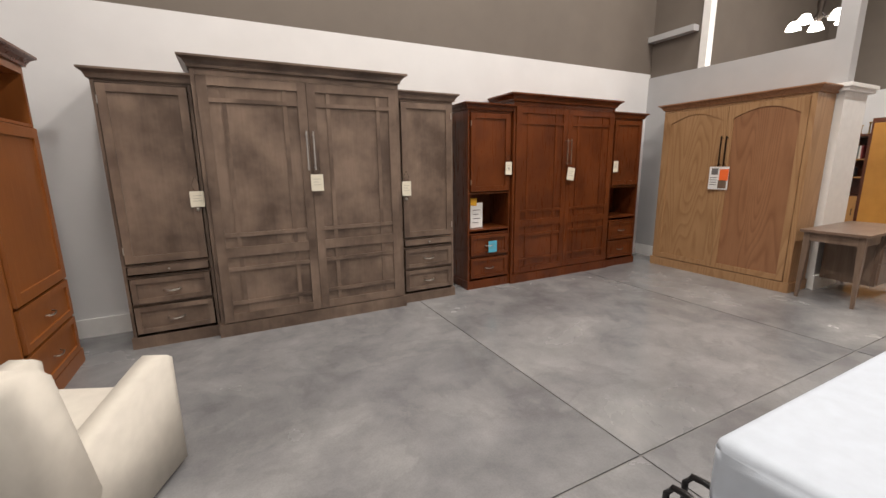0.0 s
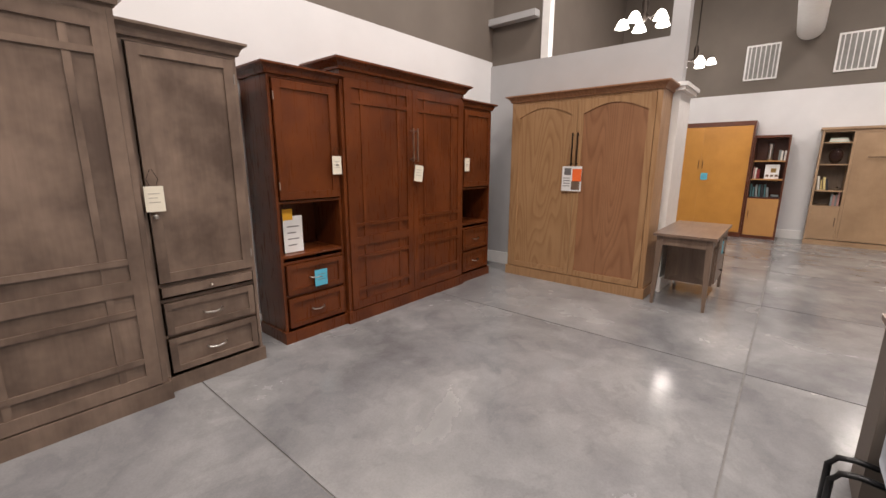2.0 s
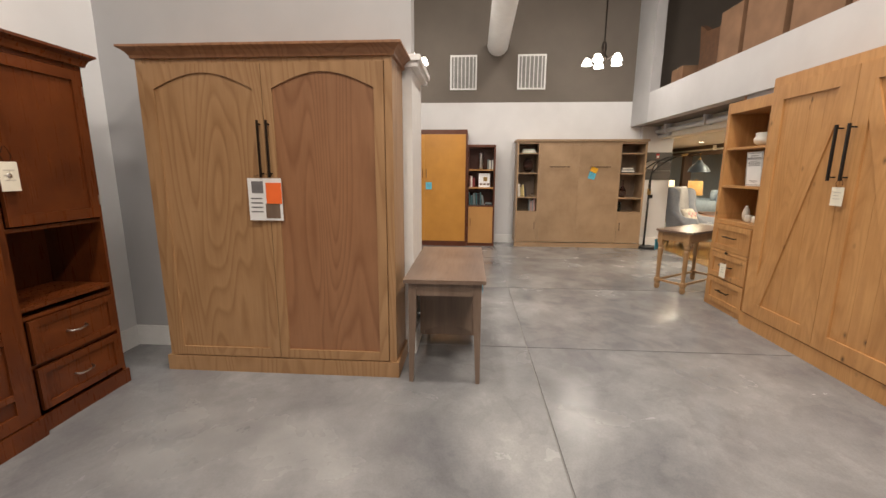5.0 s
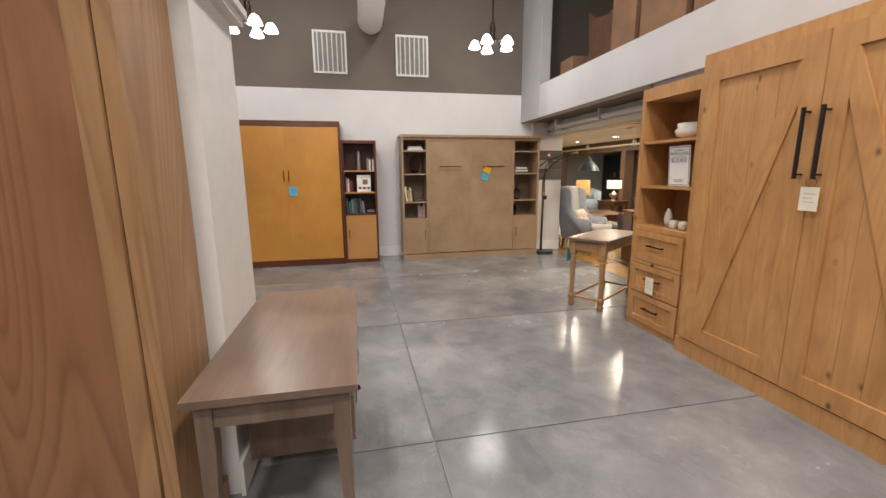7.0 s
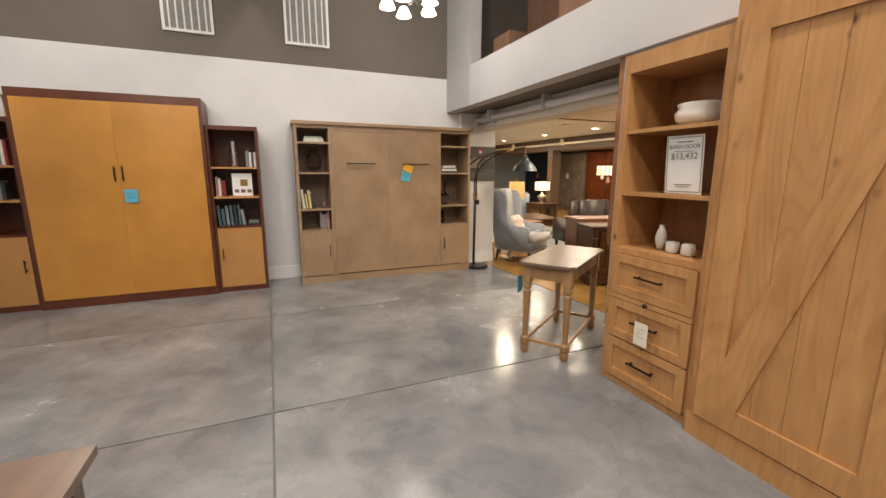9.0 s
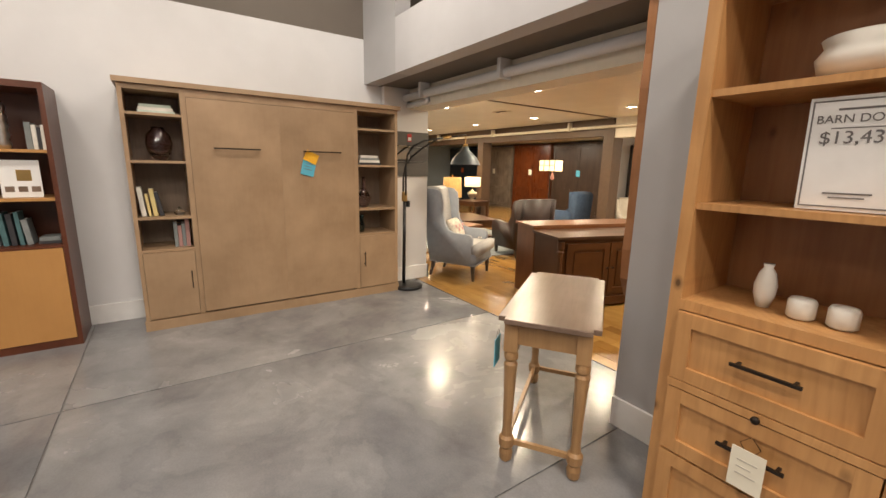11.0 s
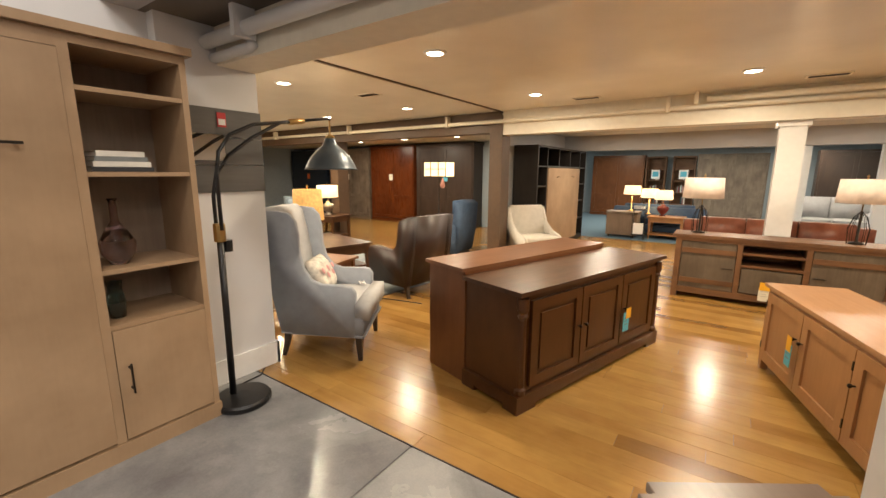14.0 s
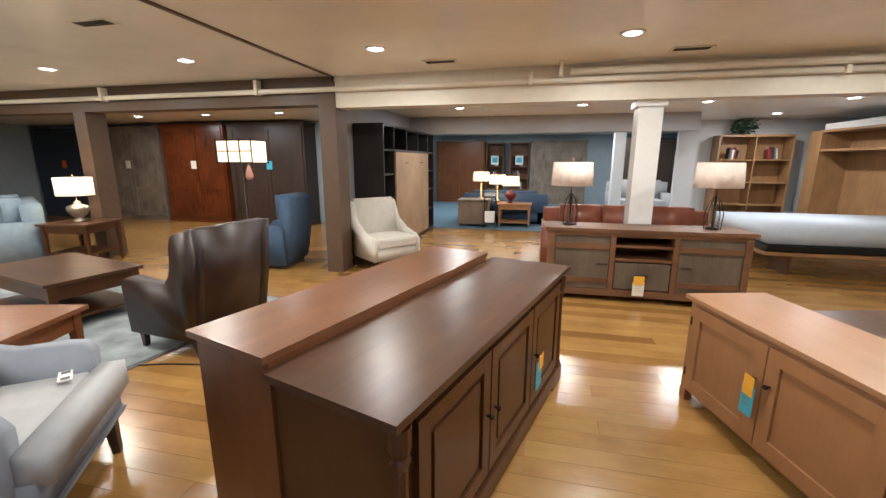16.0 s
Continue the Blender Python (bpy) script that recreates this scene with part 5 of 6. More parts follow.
def console():
    top = thing("media_console", pose(9.06, -6.13, 0, 0, 0, 180), "rustic barn-wood media console with grey doors and open shelves", "console")
    L, d, h = 1.94, 0.44, 0.765
    block("countertop", (-0.01, L + 0.01, -0.01, d, h - 0.035, h), RUSTIC, top, bevel=0.006)
    boards([(0.03, 0.09, 0, d, 0, h - 0.035), (L - 0.09, L - 0.03, 0, d, 0, h - 0.035), (0.64, 0.69, 0.005, d, 0.10, h - 0.035), (1.23, 1.28, 0.005, d, 0.10, h - 0.035), (0.09, L - 0.09, 0.004, d, 0.06, 0.13), (0.09, L - 0.09, d - 0.02, d, 0.13, h - 0.035), (0.09, L - 0.09, 0.003, 0.03, h - 0.075, h - 0.035)], RUSTIC, top)
    for x0, x1 in ((0.095, 0.635), (1.285, L - 0.095)):
        dr = block("door", (x0, x1, 0.014, 0.035, 0.135, h - 0.08), CONSOLE_GREY, top, "grey barn wood door")
        for z in (0.22, 0.58):
            block("batten", (x0, x1, 0.002, 0.014, z - 0.028, z + 0.028), RUSTIC, dr)
        bar_pull(x1 - 0.07 if x0 < 1 else x0 + 0.07, 0.40, 0.014, 0.10, False, BRONZE, dr)
    for z in (0.60, 0.46):
        block("shelf", (0.69, 1.23, 0.02, d - 0.02, z - 0.025, z), RUSTIC, top)
    dw = block("drawer_front", (0.70, 1.22, 0.014, 0.035, 0.145, 0.42), CONSOLE_GREY, top, "grey barn wood drawer")
    bar_pull(0.96, 0.30, 0.014, 0.10, False, BRONZE, dw)


console()
tg = price_tag(8.13, -6.10, 0.24, 0.11, 0.15, 180, 0.03, 0, PAPER, "cream and yellow tag hanging on the console")
block("tab", (-0.05, 0.05, -0.006, -0.0035, -0.03, 0.06), YELLOW_CARD, tg, "yellow tab", 0)


# ---------------------------------------------------------------- tables of the gallery
def four_leg_table(name, m, L, W, h, material, top_material, label, shelf=None, drop=0.10, leg_w=0.05):
    top = thing(name, m, label, "table")
    block("tabletop", (-L / 2, L / 2, -W / 2, W / 2, h - 0.028, h), top_material, top, bevel=0.004)
    for x in (-L / 2 + 0.03, L / 2 - 0.03 - leg_w):
        for y in (-W / 2 + 0.03, W / 2 - 0.03 - leg_w):
            bm = bmesh.new()
            q = leg_w * 0.3
            loft(bm, [[(x + q, y + q, 0), (x + leg_w - q, y + q, 0), (x + leg_w - q, y + leg_w - q, 0), (x + q, y + leg_w - q, 0)], [(x, y, h - drop - 0.03), (x + leg_w, y, h - drop - 0.03), (x + leg_w, y + leg_w, h - drop - 0.03), (x, y + leg_w, h - drop - 0.03)],
                      [(x, y, h - 0.028), (x + leg_w, y, h - 0.028), (x + leg_w, y + leg_w, h - 0.028), (x, y + leg_w, h - 0.028)]])
            part("leg", bm, material, top, bevel=0.003)
    i = 0.03 + leg_w
    for q in ((-L / 2 + i, L / 2 - i, -W / 2 + 0.04, -W / 2 + 0.06), (-L / 2 + i, L / 2 - i, W / 2 - 0.06, W / 2 - 0.04), (-L / 2 + 0.04, -L / 2 + 0.06, -W / 2 + i, W / 2 - i), (L / 2 - 0.06, L / 2 - 0.04, -W / 2 + i, W / 2 - i)):
        block("apron", (*q, h - 0.028 - drop, h - 0.028), material, top)
    if shelf:
        block("shelf", (-L / 2 + 0.04, L / 2 - 0.04, -W / 2 + 0.04, W / 2 - 0.04, shelf - 0.025, shelf), material, top)
    return top


four_leg_table("coffee_table", pose(13.55, -4.62, 0, 0, 0, -12), 1.3, 0.75, 0.45, WALNUT, WALNUT_TOP, "dark walnut coffee table on a grey rug", 0.12, 0.13, 0.06)
four_leg_table("end_table", pose(12.08, -3.26, 0, 0, 0, 15), 0.62, 0.62, 0.56, RED_WOOD, RED_TOP, "red-brown end table beside the wingback chair", None, 0.11)
four_leg_table("end_table", pose(15.35, -6.15, 0, 0, 0, 10), 0.70, 0.62, 0.60, WALNUT, WALNUT_TOP, "dark walnut end table with a lower shelf beside the sofa", 0.2)
four_leg_table("end_table", pose(18.2, -5.4, 0), 0.6, 0.6, 0.60, WALNUT, WALNUT_TOP, "dark walnut end table far side of the sofa", 0.2)
four_leg_table("side_table", pose(12.3, -2.65, 0), 0.5, 0.5, 0.62, HONEY, HONEY, "brown wooden side table against the gallery wall", 0.15)
rug = thing("area_rug", pose(13.6, -4.5, 0.002, 0, 0, -8), "grey-blue patterned area rug under the coffee table", "rug")
block("rug_top", (-1.75, 1.75, -1.15, 1.15, 0, 0.012), RUG, rug)
block("binding", (-1.78, 1.78, -1.18, 1.18, 0, 0.006), INK, rug)
bm = bmesh.new()
tube(bm, [(11.3, -4.05, 0.006), (11.7, -3.97, 0.006), (12.05, -3.85, 0.006), (12.3, -3.5, 0.006)], 0.005, 6)
cord = thing("power_cord", pose(0, 0, 0), "thin black power cord lying on the wood floor", "cord")
part("cord_run", bm, BLACK_METAL, cord)


# ---------------------------------------------------------------- lamps
def shade(parent, r0, r1, z0, z1, material, label=""):
    bm = bmesh.new()
    n = 28
    rows = []
    for r, z in ((r0, z0), (r1, z1), (r1 - 0.006, z1), (r0 - 0.006, z0)):
        rows.append([(r * math.cos(2 * math.pi * k / n), r * math.sin(2 * math.pi * k / n), z) for k in range(n)])
    vs = [[bm.verts.new(p) for p in row] for row in rows]
    for a, b in zip(vs, vs[1:] + vs[:1]):
        for k in range(n):
            bm.faces.new((a[k], a[(k + 1) % n], b[(k + 1) % n], b[k]))
    return part("shade", bm, material, parent, label, smooth=True)


def table_lamp(place, profile, body, r0, r1, z0, z1, shade_mat, label, group="table lamps", watts=0.0, wire=False):
    top = thing("table_lamp", pose(*place), label, "table lamp", group)
    bm = bmesh.new()
    lathe(bm, profile, n=20)
    part("base", bm, body, top, smooth=True)
    bm = bmesh.new()
    lathe(bm, [(0.006, profile[-1][1]), (0.006, z1 + 0.02), (0.012, z1 + 0.025), (0.004, z1 + 0.045)], n=8)
    part("stem", bm, BRASS, top, smooth=True)
    if wire:
        bm = bmesh.new()
        for k in range(10):
            a = 2 * math.pi * k / 10
            tube(bm, [(0.075 * math.cos(a), 0.075 * math.sin(a), 0.0), (0.085 * math.cos(a), 0.085 * math.sin(a), 0.16), (0.05 * math.cos(a), 0.05 * math.sin(a), 0.28), (0.012 * math.cos(a), 0.012 * math.sin(a), 0.33)], 0.0025, 4)
        part("wire_cage", bm, BRONZE, top)
    shade(top, r0, r1, z0, z1, shade_mat)
    if watts:
        lamp("lamp_glow", "POINT", (place[0], place[1], place[2] + (z0 + z1) / 2), watts, (1.0, 0.70, 0.38), 0.05)
    return top


JAR = [(0.07, 0), (0.075, 0.01), (0.03, 0.03), (0.08, 0.08), (0.13, 0.16), (0.12, 0.21), (0.04, 0.24), (0.045, 0.26), (0.02, 0.28)]
table_lamp((15.40, -6.18, 0.60), JAR, SILVER, 0.21, 0.21, 0.36, 0.60, SHADE_GLOW, "silver jar table lamp with a lit cream drum shade", watts=12)
table_lamp((18.2, -5.4, 0.60), JAR, CERAMIC, 0.21, 0.20, 0.36, 0.60, SHADE_GLOW, "white table lamp with a lit cream shade", watts=12)
BLOCK = [(0.09, 0), (0.09, 0.05), (0.03, 0.06), (0.02, 0.2), (0.035, 0.24), (0.02, 0.3), (0.01, 0.36)]
table_lamp((11.98, -3.10, 0.56), BLOCK, BRONZE, 0.15, 0.135, 0.44, 0.74, SHADE_WOVEN, "table lamp with a lit woven amber shade on a black base", watts=12)
POT = [(0.06, 0), (0.065, 0.008), (0.055, 0.02), (0.012, 0.03), (0.012, 0.34)]
for x, y in ((8.82, -6.36), (7.44, -6.36)):
    table_lamp((x, y, 0.765), POT, BRONZE, 0.215, 0.20, 0.42, 0.66, SHADE_DIM, "wire cage table lamp with a pale pink drum shade", "console lamps", watts=0.5, wire=True)
for x, y, z in ((10.4, -10.95, 0.62), (10.05, -11.1, 0.55), (9.75, -11.05, 0.52)):
    table_lamp((x, y, z), JAR if x < 10 else POT, plain("red_glaze", (0.12, 0.02, 0.02), 0.2) if x < 10 else BRASS, 0.19, 0.17, 0.38, 0.58, SHADE_GLOW, "table lamp with a lit cream shade in the carpeted room", "far lamps", watts=8)


def task_floor_lamp():
    top = thing("arc_floor_lamp", pose(11.03, -1.80, 0), "black arc floor lamp with a blue-grey metal shade and brass fittings", "floor lamp")
    bm = bmesh.new()
    lathe(bm, [(0.165, 0), (0.17, 0.01), (0.17, 0.03), (0.16, 0.045), (0.05, 0.05)], n=32)
    part("base", bm, BLACK_METAL, top, smooth=False)
    bm = bmesh.new()
    tube(bm, [(0.06, 0.03, 0.04), (0.04, 0.03, 1.08)], 0.02, 10)
    part("pole", bm, BLACK_METAL, top, smooth=True)
    bm = bmesh.new()
    lathe(bm, [(0.032, 1.05), (0.034, 1.06), (0.034, 1.15), (0.03, 1.16)], (0.04, 0.03, 0), 14)
    part("collar", bm, BRASS, top, "brass collar")
    bm = bmesh.new()
    lathe(bm, [(0.03, 0.98), (0.032, 1.05)], (0.06, -0.02, 0), 10)
    part("clamp_knob", bm, BLACK_METAL, top)
    # two parallel rods bending over towards the gallery
    end = Vector((0.08, -0.86, 1.86))
    for k, dx in enumerate((-0.03, 0.03)):
        bm = bmesh.new()
        pts = [Vector((0.04 + dx, 0.03, 1.12)), Vector((0.04 + dx, 0.03, 1.45 - 0.13 * k)), Vector((0.05 + dx * 0.8, 0.0, 1.58 - 0.13 * k)), Vector((0.055 + dx * 0.6, -0.08, 1.68 - 0.12 * k)), Vector((0.06 + dx * 0.4, -0.24, 1.755 - 0.08 * k)), Vector((0.07, -0.45, 1.79)), Vector((0.075, -0.6, 1.81))]
        tube(bm, pts, 0.012, 8)
        part("arm", bm, BLACK_METAL, top, smooth=True)
    bm = bmesh.new()
    tube(bm, [(0.072, -0.52, 1.80), (0.076, -0.64, 1.82)], 0.020, 10)
    part("sleeve", bm, BRASS, top, "brass sleeve", smooth=True)
    bm = bmesh.new()
    tube(bm, [(0.075, -0.6, 1.815), tuple(end), (0.08, -0.88, 1.85)], 0.010, 8)
    part("arm_end", bm, BLACK_METAL, top, smooth=True)
    bm = bmesh.new()
    lathe(bm, [(0.006, 1.73), (0.006, 1.86)], (0.08, -0.875, 0), 8)
    lathe(bm, [(0.03, 1.71), (0.035, 1.73), (0.02, 1.745)], (0.08, -0.875, 0), 12)
    part("swivel", bm, BRASS, top, "brass swivel")
    bm = bmesh.new()
    n = 28
    prof = [(0.200, 1.485), (0.190, 1.495), (0.178, 1.525), (0.150, 1.575), (0.105, 1.625), (0.062, 1.66), (0.045, 1.69), (0.04, 1.715), (0.03, 1.712), (0.036, 1.69), (0.055, 1.655), (0.098, 1.62), (0.143, 1.57), (0.171, 1.52), (0.186, 1.488)]
    vs = [[bm.verts.new((0.08 + r * math.cos(2 * math.pi * k / n), -0.875 + r * math.sin(2 * math.pi * k / n), z)) for k in range(n)] for r, z in prof]
    for a, b in zip(vs, vs[1:] + vs[:1]):
        for k in range(n):
            bm.faces.new((a[k], a[(k + 1) % n], b[(k + 1) % n], b[k]))
    part("shade", bm, BLUE_METAL, top, "blue-grey enamelled bell shade", smooth=True)
    bm = bmesh.new()
    tube(bm, [(0.1, 0.0, 0.02), (0.2, -0.10, 0.008), (0.22, -0.26, 0.006), (0.30, -0.34, 0.006)], 0.005, 6)
    part("cord", bm, BLACK_METAL, top)


task_floor_lamp()


def square_lamp():
    top = thing("floor_lamp", pose(11.75, -5.02, 0), "metal floor lamp with a lit shade in an iron frame", "floor lamp")
    bm = bmesh.new()
    lathe(bm, [(0.12, 0), (0.12, 0.02), (0.012, 0.03), (0.012, 1.62)], n=16)
    part("pole", bm, BRONZE, top, smooth=True)
    bm = bmesh.new()
    box(bm, -0.17, 0.17, -0.10, 0.10, 1.42, 1.60)
    part("shade", bm, SHADE_GLOW, top, bevel=0.01)
    bars = [(-0.18, 0.18, -0.11, -0.104, z, z + 0.008) for z in (1.415, 1.51, 1.60)] + [(x - 0.004, x + 0.004, -0.112, -0.104, 1.40, 1.62) for x in (-0.178, -0.06, 0.06, 0.178)]
    bars += [(-0.18, 0.18, 0.104, 0.11, z, z + 0.008) for z in (1.415, 1.51, 1.60)] + [(x - 0.004, x + 0.004, 0.104, 0.112, 1.40, 1.62) for x in (-0.178, -0.06, 0.06, 0.178)]
    for q in bars:
        block("frame_bar", q, BRONZE, top, bevel=0)
    bm = bmesh.new()
    lathe(bm, [(0.004, 1.40), (0.02, 1.36), (0.035, 1.30), (0.015, 1.27)], (-0.1, 0.06, 0), 9)
    part("ornament", bm, plain("pink_glaze", (0.6, 0.3, 0.25), 0.3), top, "small pink hanging ornament", smooth=True)


square_lamp()


# ---------------------------------------------------------------- far furniture
def plain_wardrobe(m, w, h, d, material, label, doors=2, rail=None, crowned=True):
    top = thing("wall_bed", m, label, "wall bed")
    boards([(0, 0.04, 0, d, 0, h), (w - 0.04, w, 0, d, 0, h), (0.04, w - 0.04, 0, d, h - 0.06, h), (0.04, w - 0.04, d - 0.02, d, 0.1, h - 0.06)], material, top)
    block("plinth", (-0.01, w + 0.01, -0.012, d, 0, 0.10), material, top)
    if crowned:
        crown(0, w, 0, d, h - 0.04, 0.05, 0.045, material, top)
    for i in range(doors):
        x0, x1 = 0.042 + (w - 0.084) / doors * i, 0.042 + (w - 0.084) / doors * (i + 1)
        panel_door("door", x0 + 0.002, x1 - 0.002, 0.11, h - 0.065, 0.006, material, top, 0.09, bars=((rail or h * 0.34, 0.09),))
    return top


plain_wardrobe(pose(19.75, -9.92, 0, 0, 0, 180), 1.85, 2.2, 0.5, BARN, "weathered grey wall bed, closed, against the blue wall")
plain_wardrobe(pose(17.78, -9.90, 0, 0, 0, 180), 1.68, 2.24, 0.5, CHERRY, "cherry wall bed, closed, against the blue wall")
plain_wardrobe(pose(16.02, -9.95, 0, 0, 0, 180), 1.9, 2.24, 0.48, ESPRESSO, "espresso wall bed with a desk ledge, closed", rail=0.78)
navy = thing("wall_bed", pose(21.8, -9.92, 0, 0, 0, 180), "navy lacquered wall bed, closed", "wall bed")
block("body", (0, 1.9, 0, 0.5, 0, 2.2), NAVY, navy)
for z in (0.1, 0.8, 1.5):
    block("door", (0.03, 1.87, -0.02, 0, z, z + 0.67), NAVY, navy)
for x, y, c in ((20.85, -9.898, ORANGE_CARD), (18.85, -9.902, PAPER), (16.95, -9.882, PAPER), (15.0, -9.932, BLUE_CARD)):
    price_tag(x, y, 1.42, 0.14, 0.18, 180, 0, 0, c, "small paper tag on a wall bed", mark=False)


def black_bookcase():
    top = thing("bookcase_bed", pose(11.34, -7.42, 0, 0, 0, -90), "black bookcase wall bed with an unpainted centre door", "wall bed")
    w, h, d = 2.9, 1.96, 0.46
    boards([(0, 0.03, 0, d, 0, h), (w - 0.03, w, 0, d, 0, h), (0.45, 0.48, 0, d, 0, h), (w - 0.48, w - 0.45, 0, d, 0, h), (0.03, w - 0.03, 0, d, h - 0.03, h), (0.03, w - 0.03, 0, d, 0, 0.08), (0.03, w - 0.03, d - 0.02, d, 0.08, h - 0.03), (0.48, w - 0.48, 0.01, d, 1.58, 1.61), (1.10, 1.13, 0.01, d, 1.61, h - 0.03), (1.77, 1.80, 0.01, d, 1.61, h - 0.03)], BLACK_WOOD, top)
    for x0, x1 in ((0.03, 0.45), (w - 0.45, w - 0.03)):
        for z in (0.45, 0.85, 1.22, 1.58):
            block("shelf", (x0, x1, 0.01, d - 0.02, z, z + 0.025), BLACK_WOOD, top)
    block("bed_door", (0.485, w - 0.485, -0.015, 0.01, 0.09, 1.57), TAN, top, "unpainted tan centre panel")
    bar_pull(1.0, 1.40, -0.015, 0.14, False, BRONZE, top)
    bar_pull(1.9, 1.40, -0.015, 0.14, False, BRONZE, top)


black_bookcase()


def shelf_unit(m, w, h, d, cols, rows, material, label, category="bookcase", z_base=0.08):
    top = thing("bookcase", m, label, category)
    boards([(0, 0.03, 0, d, 0, h), (w - 0.03, w, 0, d, 0, h), (0.03, w - 0.03, 0, d, h - 0.04, h), (0.03, w - 0.03, 0, d, 0, z_base), (0.03, w - 0.03, d - 0.02, d, z_base, h - 0.04)], material, top)
    for i in range(1, cols):
        x = w * i / cols
        block("divider", (x - 0.012, x + 0.012, 0.005, d - 0.02, z_base, h - 0.04), material, top)
    for j in range(1, rows):
        z = z_base + (h - 0.04 - z_base) * j / rows
        for i in range(cols):
            a, b = w * i / cols + (0.03 if i == 0 else 0.012), w * (i + 1) / cols - (0.03 if i == cols - 1 else 0.012)
            block("shelf", (a, b, 0.008, d - 0.02, z - 0.012, z + 0.012), material, top)
    return top


shelf_unit(pose(5.55, -11.55, 0, 0, 0, 180), 1.35, 1.97, 0.38, 2, 4, HONEY, "honey oak bookcase with open shelves, nearly empty")


def oak_wall_bed_open():
    top = thing("wall_bed", pose(4.1, -7.55, 0, 0, 0, 90), "honey oak wall bed, lowered, with a white mattress", "wall bed")
    w, h, d = 3.75, 2.0, 0.5
    # local x runs to +y turned, so the unit spans southward
    boards([(-w, -w + 0.35, 0, d, 0, h), (-0.04, 0, 0, d, 0, h), (-w, 0, d - 0.03, d, 0, h)], HONEY, top)
    boards([(-w + 0.35, -0.04, 0, d - 0.03, h - 0.04, h), (-w + 0.35, -0.04, 0, d - 0.03, 1.62, 1.66), (-1.6, -1.56, 0.0, d - 0.03, 1.66, h - 0.04), (-0.85, -0.81, 0.0, d - 0.03, 1.66, h - 0.04)], HONEY, top)
    soft("mattress", (-1.72, -0.10, -2.2, 0.1, 0.42, 0.64), MATTRESS, top, 0.06, "white mattress", 0.0)
    block("bed_board", (-1.78, -0.06, -2.22, 0.1, 0.34, 0.40), BLACK_METAL, top)
    block("bed_panel", (-1.80, -0.04, -2.24, 0.1, 0.28, 0.32), HONEY, top)
    for x in (-1.5, -0.4):
        block("leg", (x - 0.2, x + 0.2, -1.9, -1.86, 0.0, 0.28), RUSTIC, top)
    for i in range(4):
        block("stored_sheet", (-w + 0.3, -0.2, 0.05, d - 0.06, h + 0.03 * i, h + 0.026 + 0.03 * i), WHITE_PAPER, top)


oak_wall_bed_open()


# far end of the carpeted room
plain_wardrobe(pose(12.7, -16.1, 0, 0, 0, 180), 1.7, 2.1, 0.45, RED_WOOD, "red-brown wall bed at the end of the carpeted room", crowned=False)
shelf_unit(pose(10.95, -16.15, 0, 0, 0, 180), 0.6, 2.05, 0.4, 1, 5, RUSTIC, "dark bookcase at the far end")
shelf_unit(pose(10.15, -16.15, 0, 0, 0, 180), 0.65, 2.05, 0.4, 1, 5, RUSTIC, "brown bookcase at the far end")
plain_wardrobe(pose(9.45, -16.1, 0, 0, 0, 180), 1.8, 2.1, 0.45, BARN, "weathered plank wall bed at the far end", 4, crowned=False)
plain_wardrobe(pose(6.7, -15.0, 0, 0, 0, 180), 1.5, 2.1, 0.45, ESPRESSO, "dark wall bed in the far corner", crowned=False)
plain_wardrobe(pose(5.3, -14.4, 0, 0, 0, 180), 1.2, 2.1, 0.45, BARN, "grey-brown wall bed in the far corner", crowned=False)
four_leg_table("end_table", pose(9.65, -11.05, 0), 0.75, 0.55, 0.52, NATURAL, NATURAL, "orange-brown end table on the blue carpet", 0.12)
chest = thing("storage_chest", pose(10.55, -10.95, 0), "woven grey storage chest on the blue carpet", "chest")
block("body", (-0.33, 0.33, -0.25, 0.25, 0.06, 0.55), TAN_DARK, chest, bevel=0.02)
block("lid", (-0.35, 0.35, -0.27, 0.27, 0.55, 0.60), BARN, chest, bevel=0.01)
for x in (-0.27, 0.27):
    for y in (-0.2, 0.2):
        leg(x, y, 0.065, chest, ESPRESSO)
rack = thing("magazine_stand", pose(10.15, -10.55, 0), "narrow metal stand with stacked magazines", "rack")
for x in (-0.12, 0.12):
    for y in (-0.08, 0.08):
        block("post", (x - 0.006, x + 0.006, y - 0.006, y + 0.006, 0.0, 0.72), BLACK_METAL, rack)
for z in (0.12, 0.68):
    block("tray", (-0.13, 0.13, -0.09, 0.09, z, z + 0.015), BLACK_METAL, rack)
for i in range(5):
    block("magazine", (-0.11 + 0.01 * (i % 2), 0.11, -0.08, 0.08, 0.698 + 0.014 * i, 0.71 + 0.014 * i), WHITE_PAPER if i % 2 else GREY_FABRIC, rack)
for i in range(4):
    block("magazine", (-0.10, 0.10, -0.06 + 0.03 * i, -0.035 + 0.03 * i, 0.138, 0.37), WHITE_PAPER, rack)

# store shelf with pillows at the gallery's end
shelf_unit(pose(19.2, -2.9, 0, 0, 0, -90), 2.6, 2.05, 0.5, 2, 4, ESPRESSO, "dark store shelf stacked with folded linens")
linen_rng = random.Random(8)
for j in range(4):
    for i in range(7):
        z = 0.10 + 0.4825 * j
        c = linen_rng.choice((CERAMIC, PALE_FABRIC, YELLOW_CARD, CREAM_FABRIC, RED_CARD, GREY_FABRIC))
        ob = thing("folded_linen", pose(19.42, -3.15 - 0.345 * i - (0.05 if i > 3 else 0), z + 0.006), "folded cushion or blanket on the store shelf", "linen", "folded linens")
        soft("fold", (-0.17, 0.17, -0.13, 0.13, 0, linen_rng.uniform(0.14, 0.3)), c, ob, 0.04)

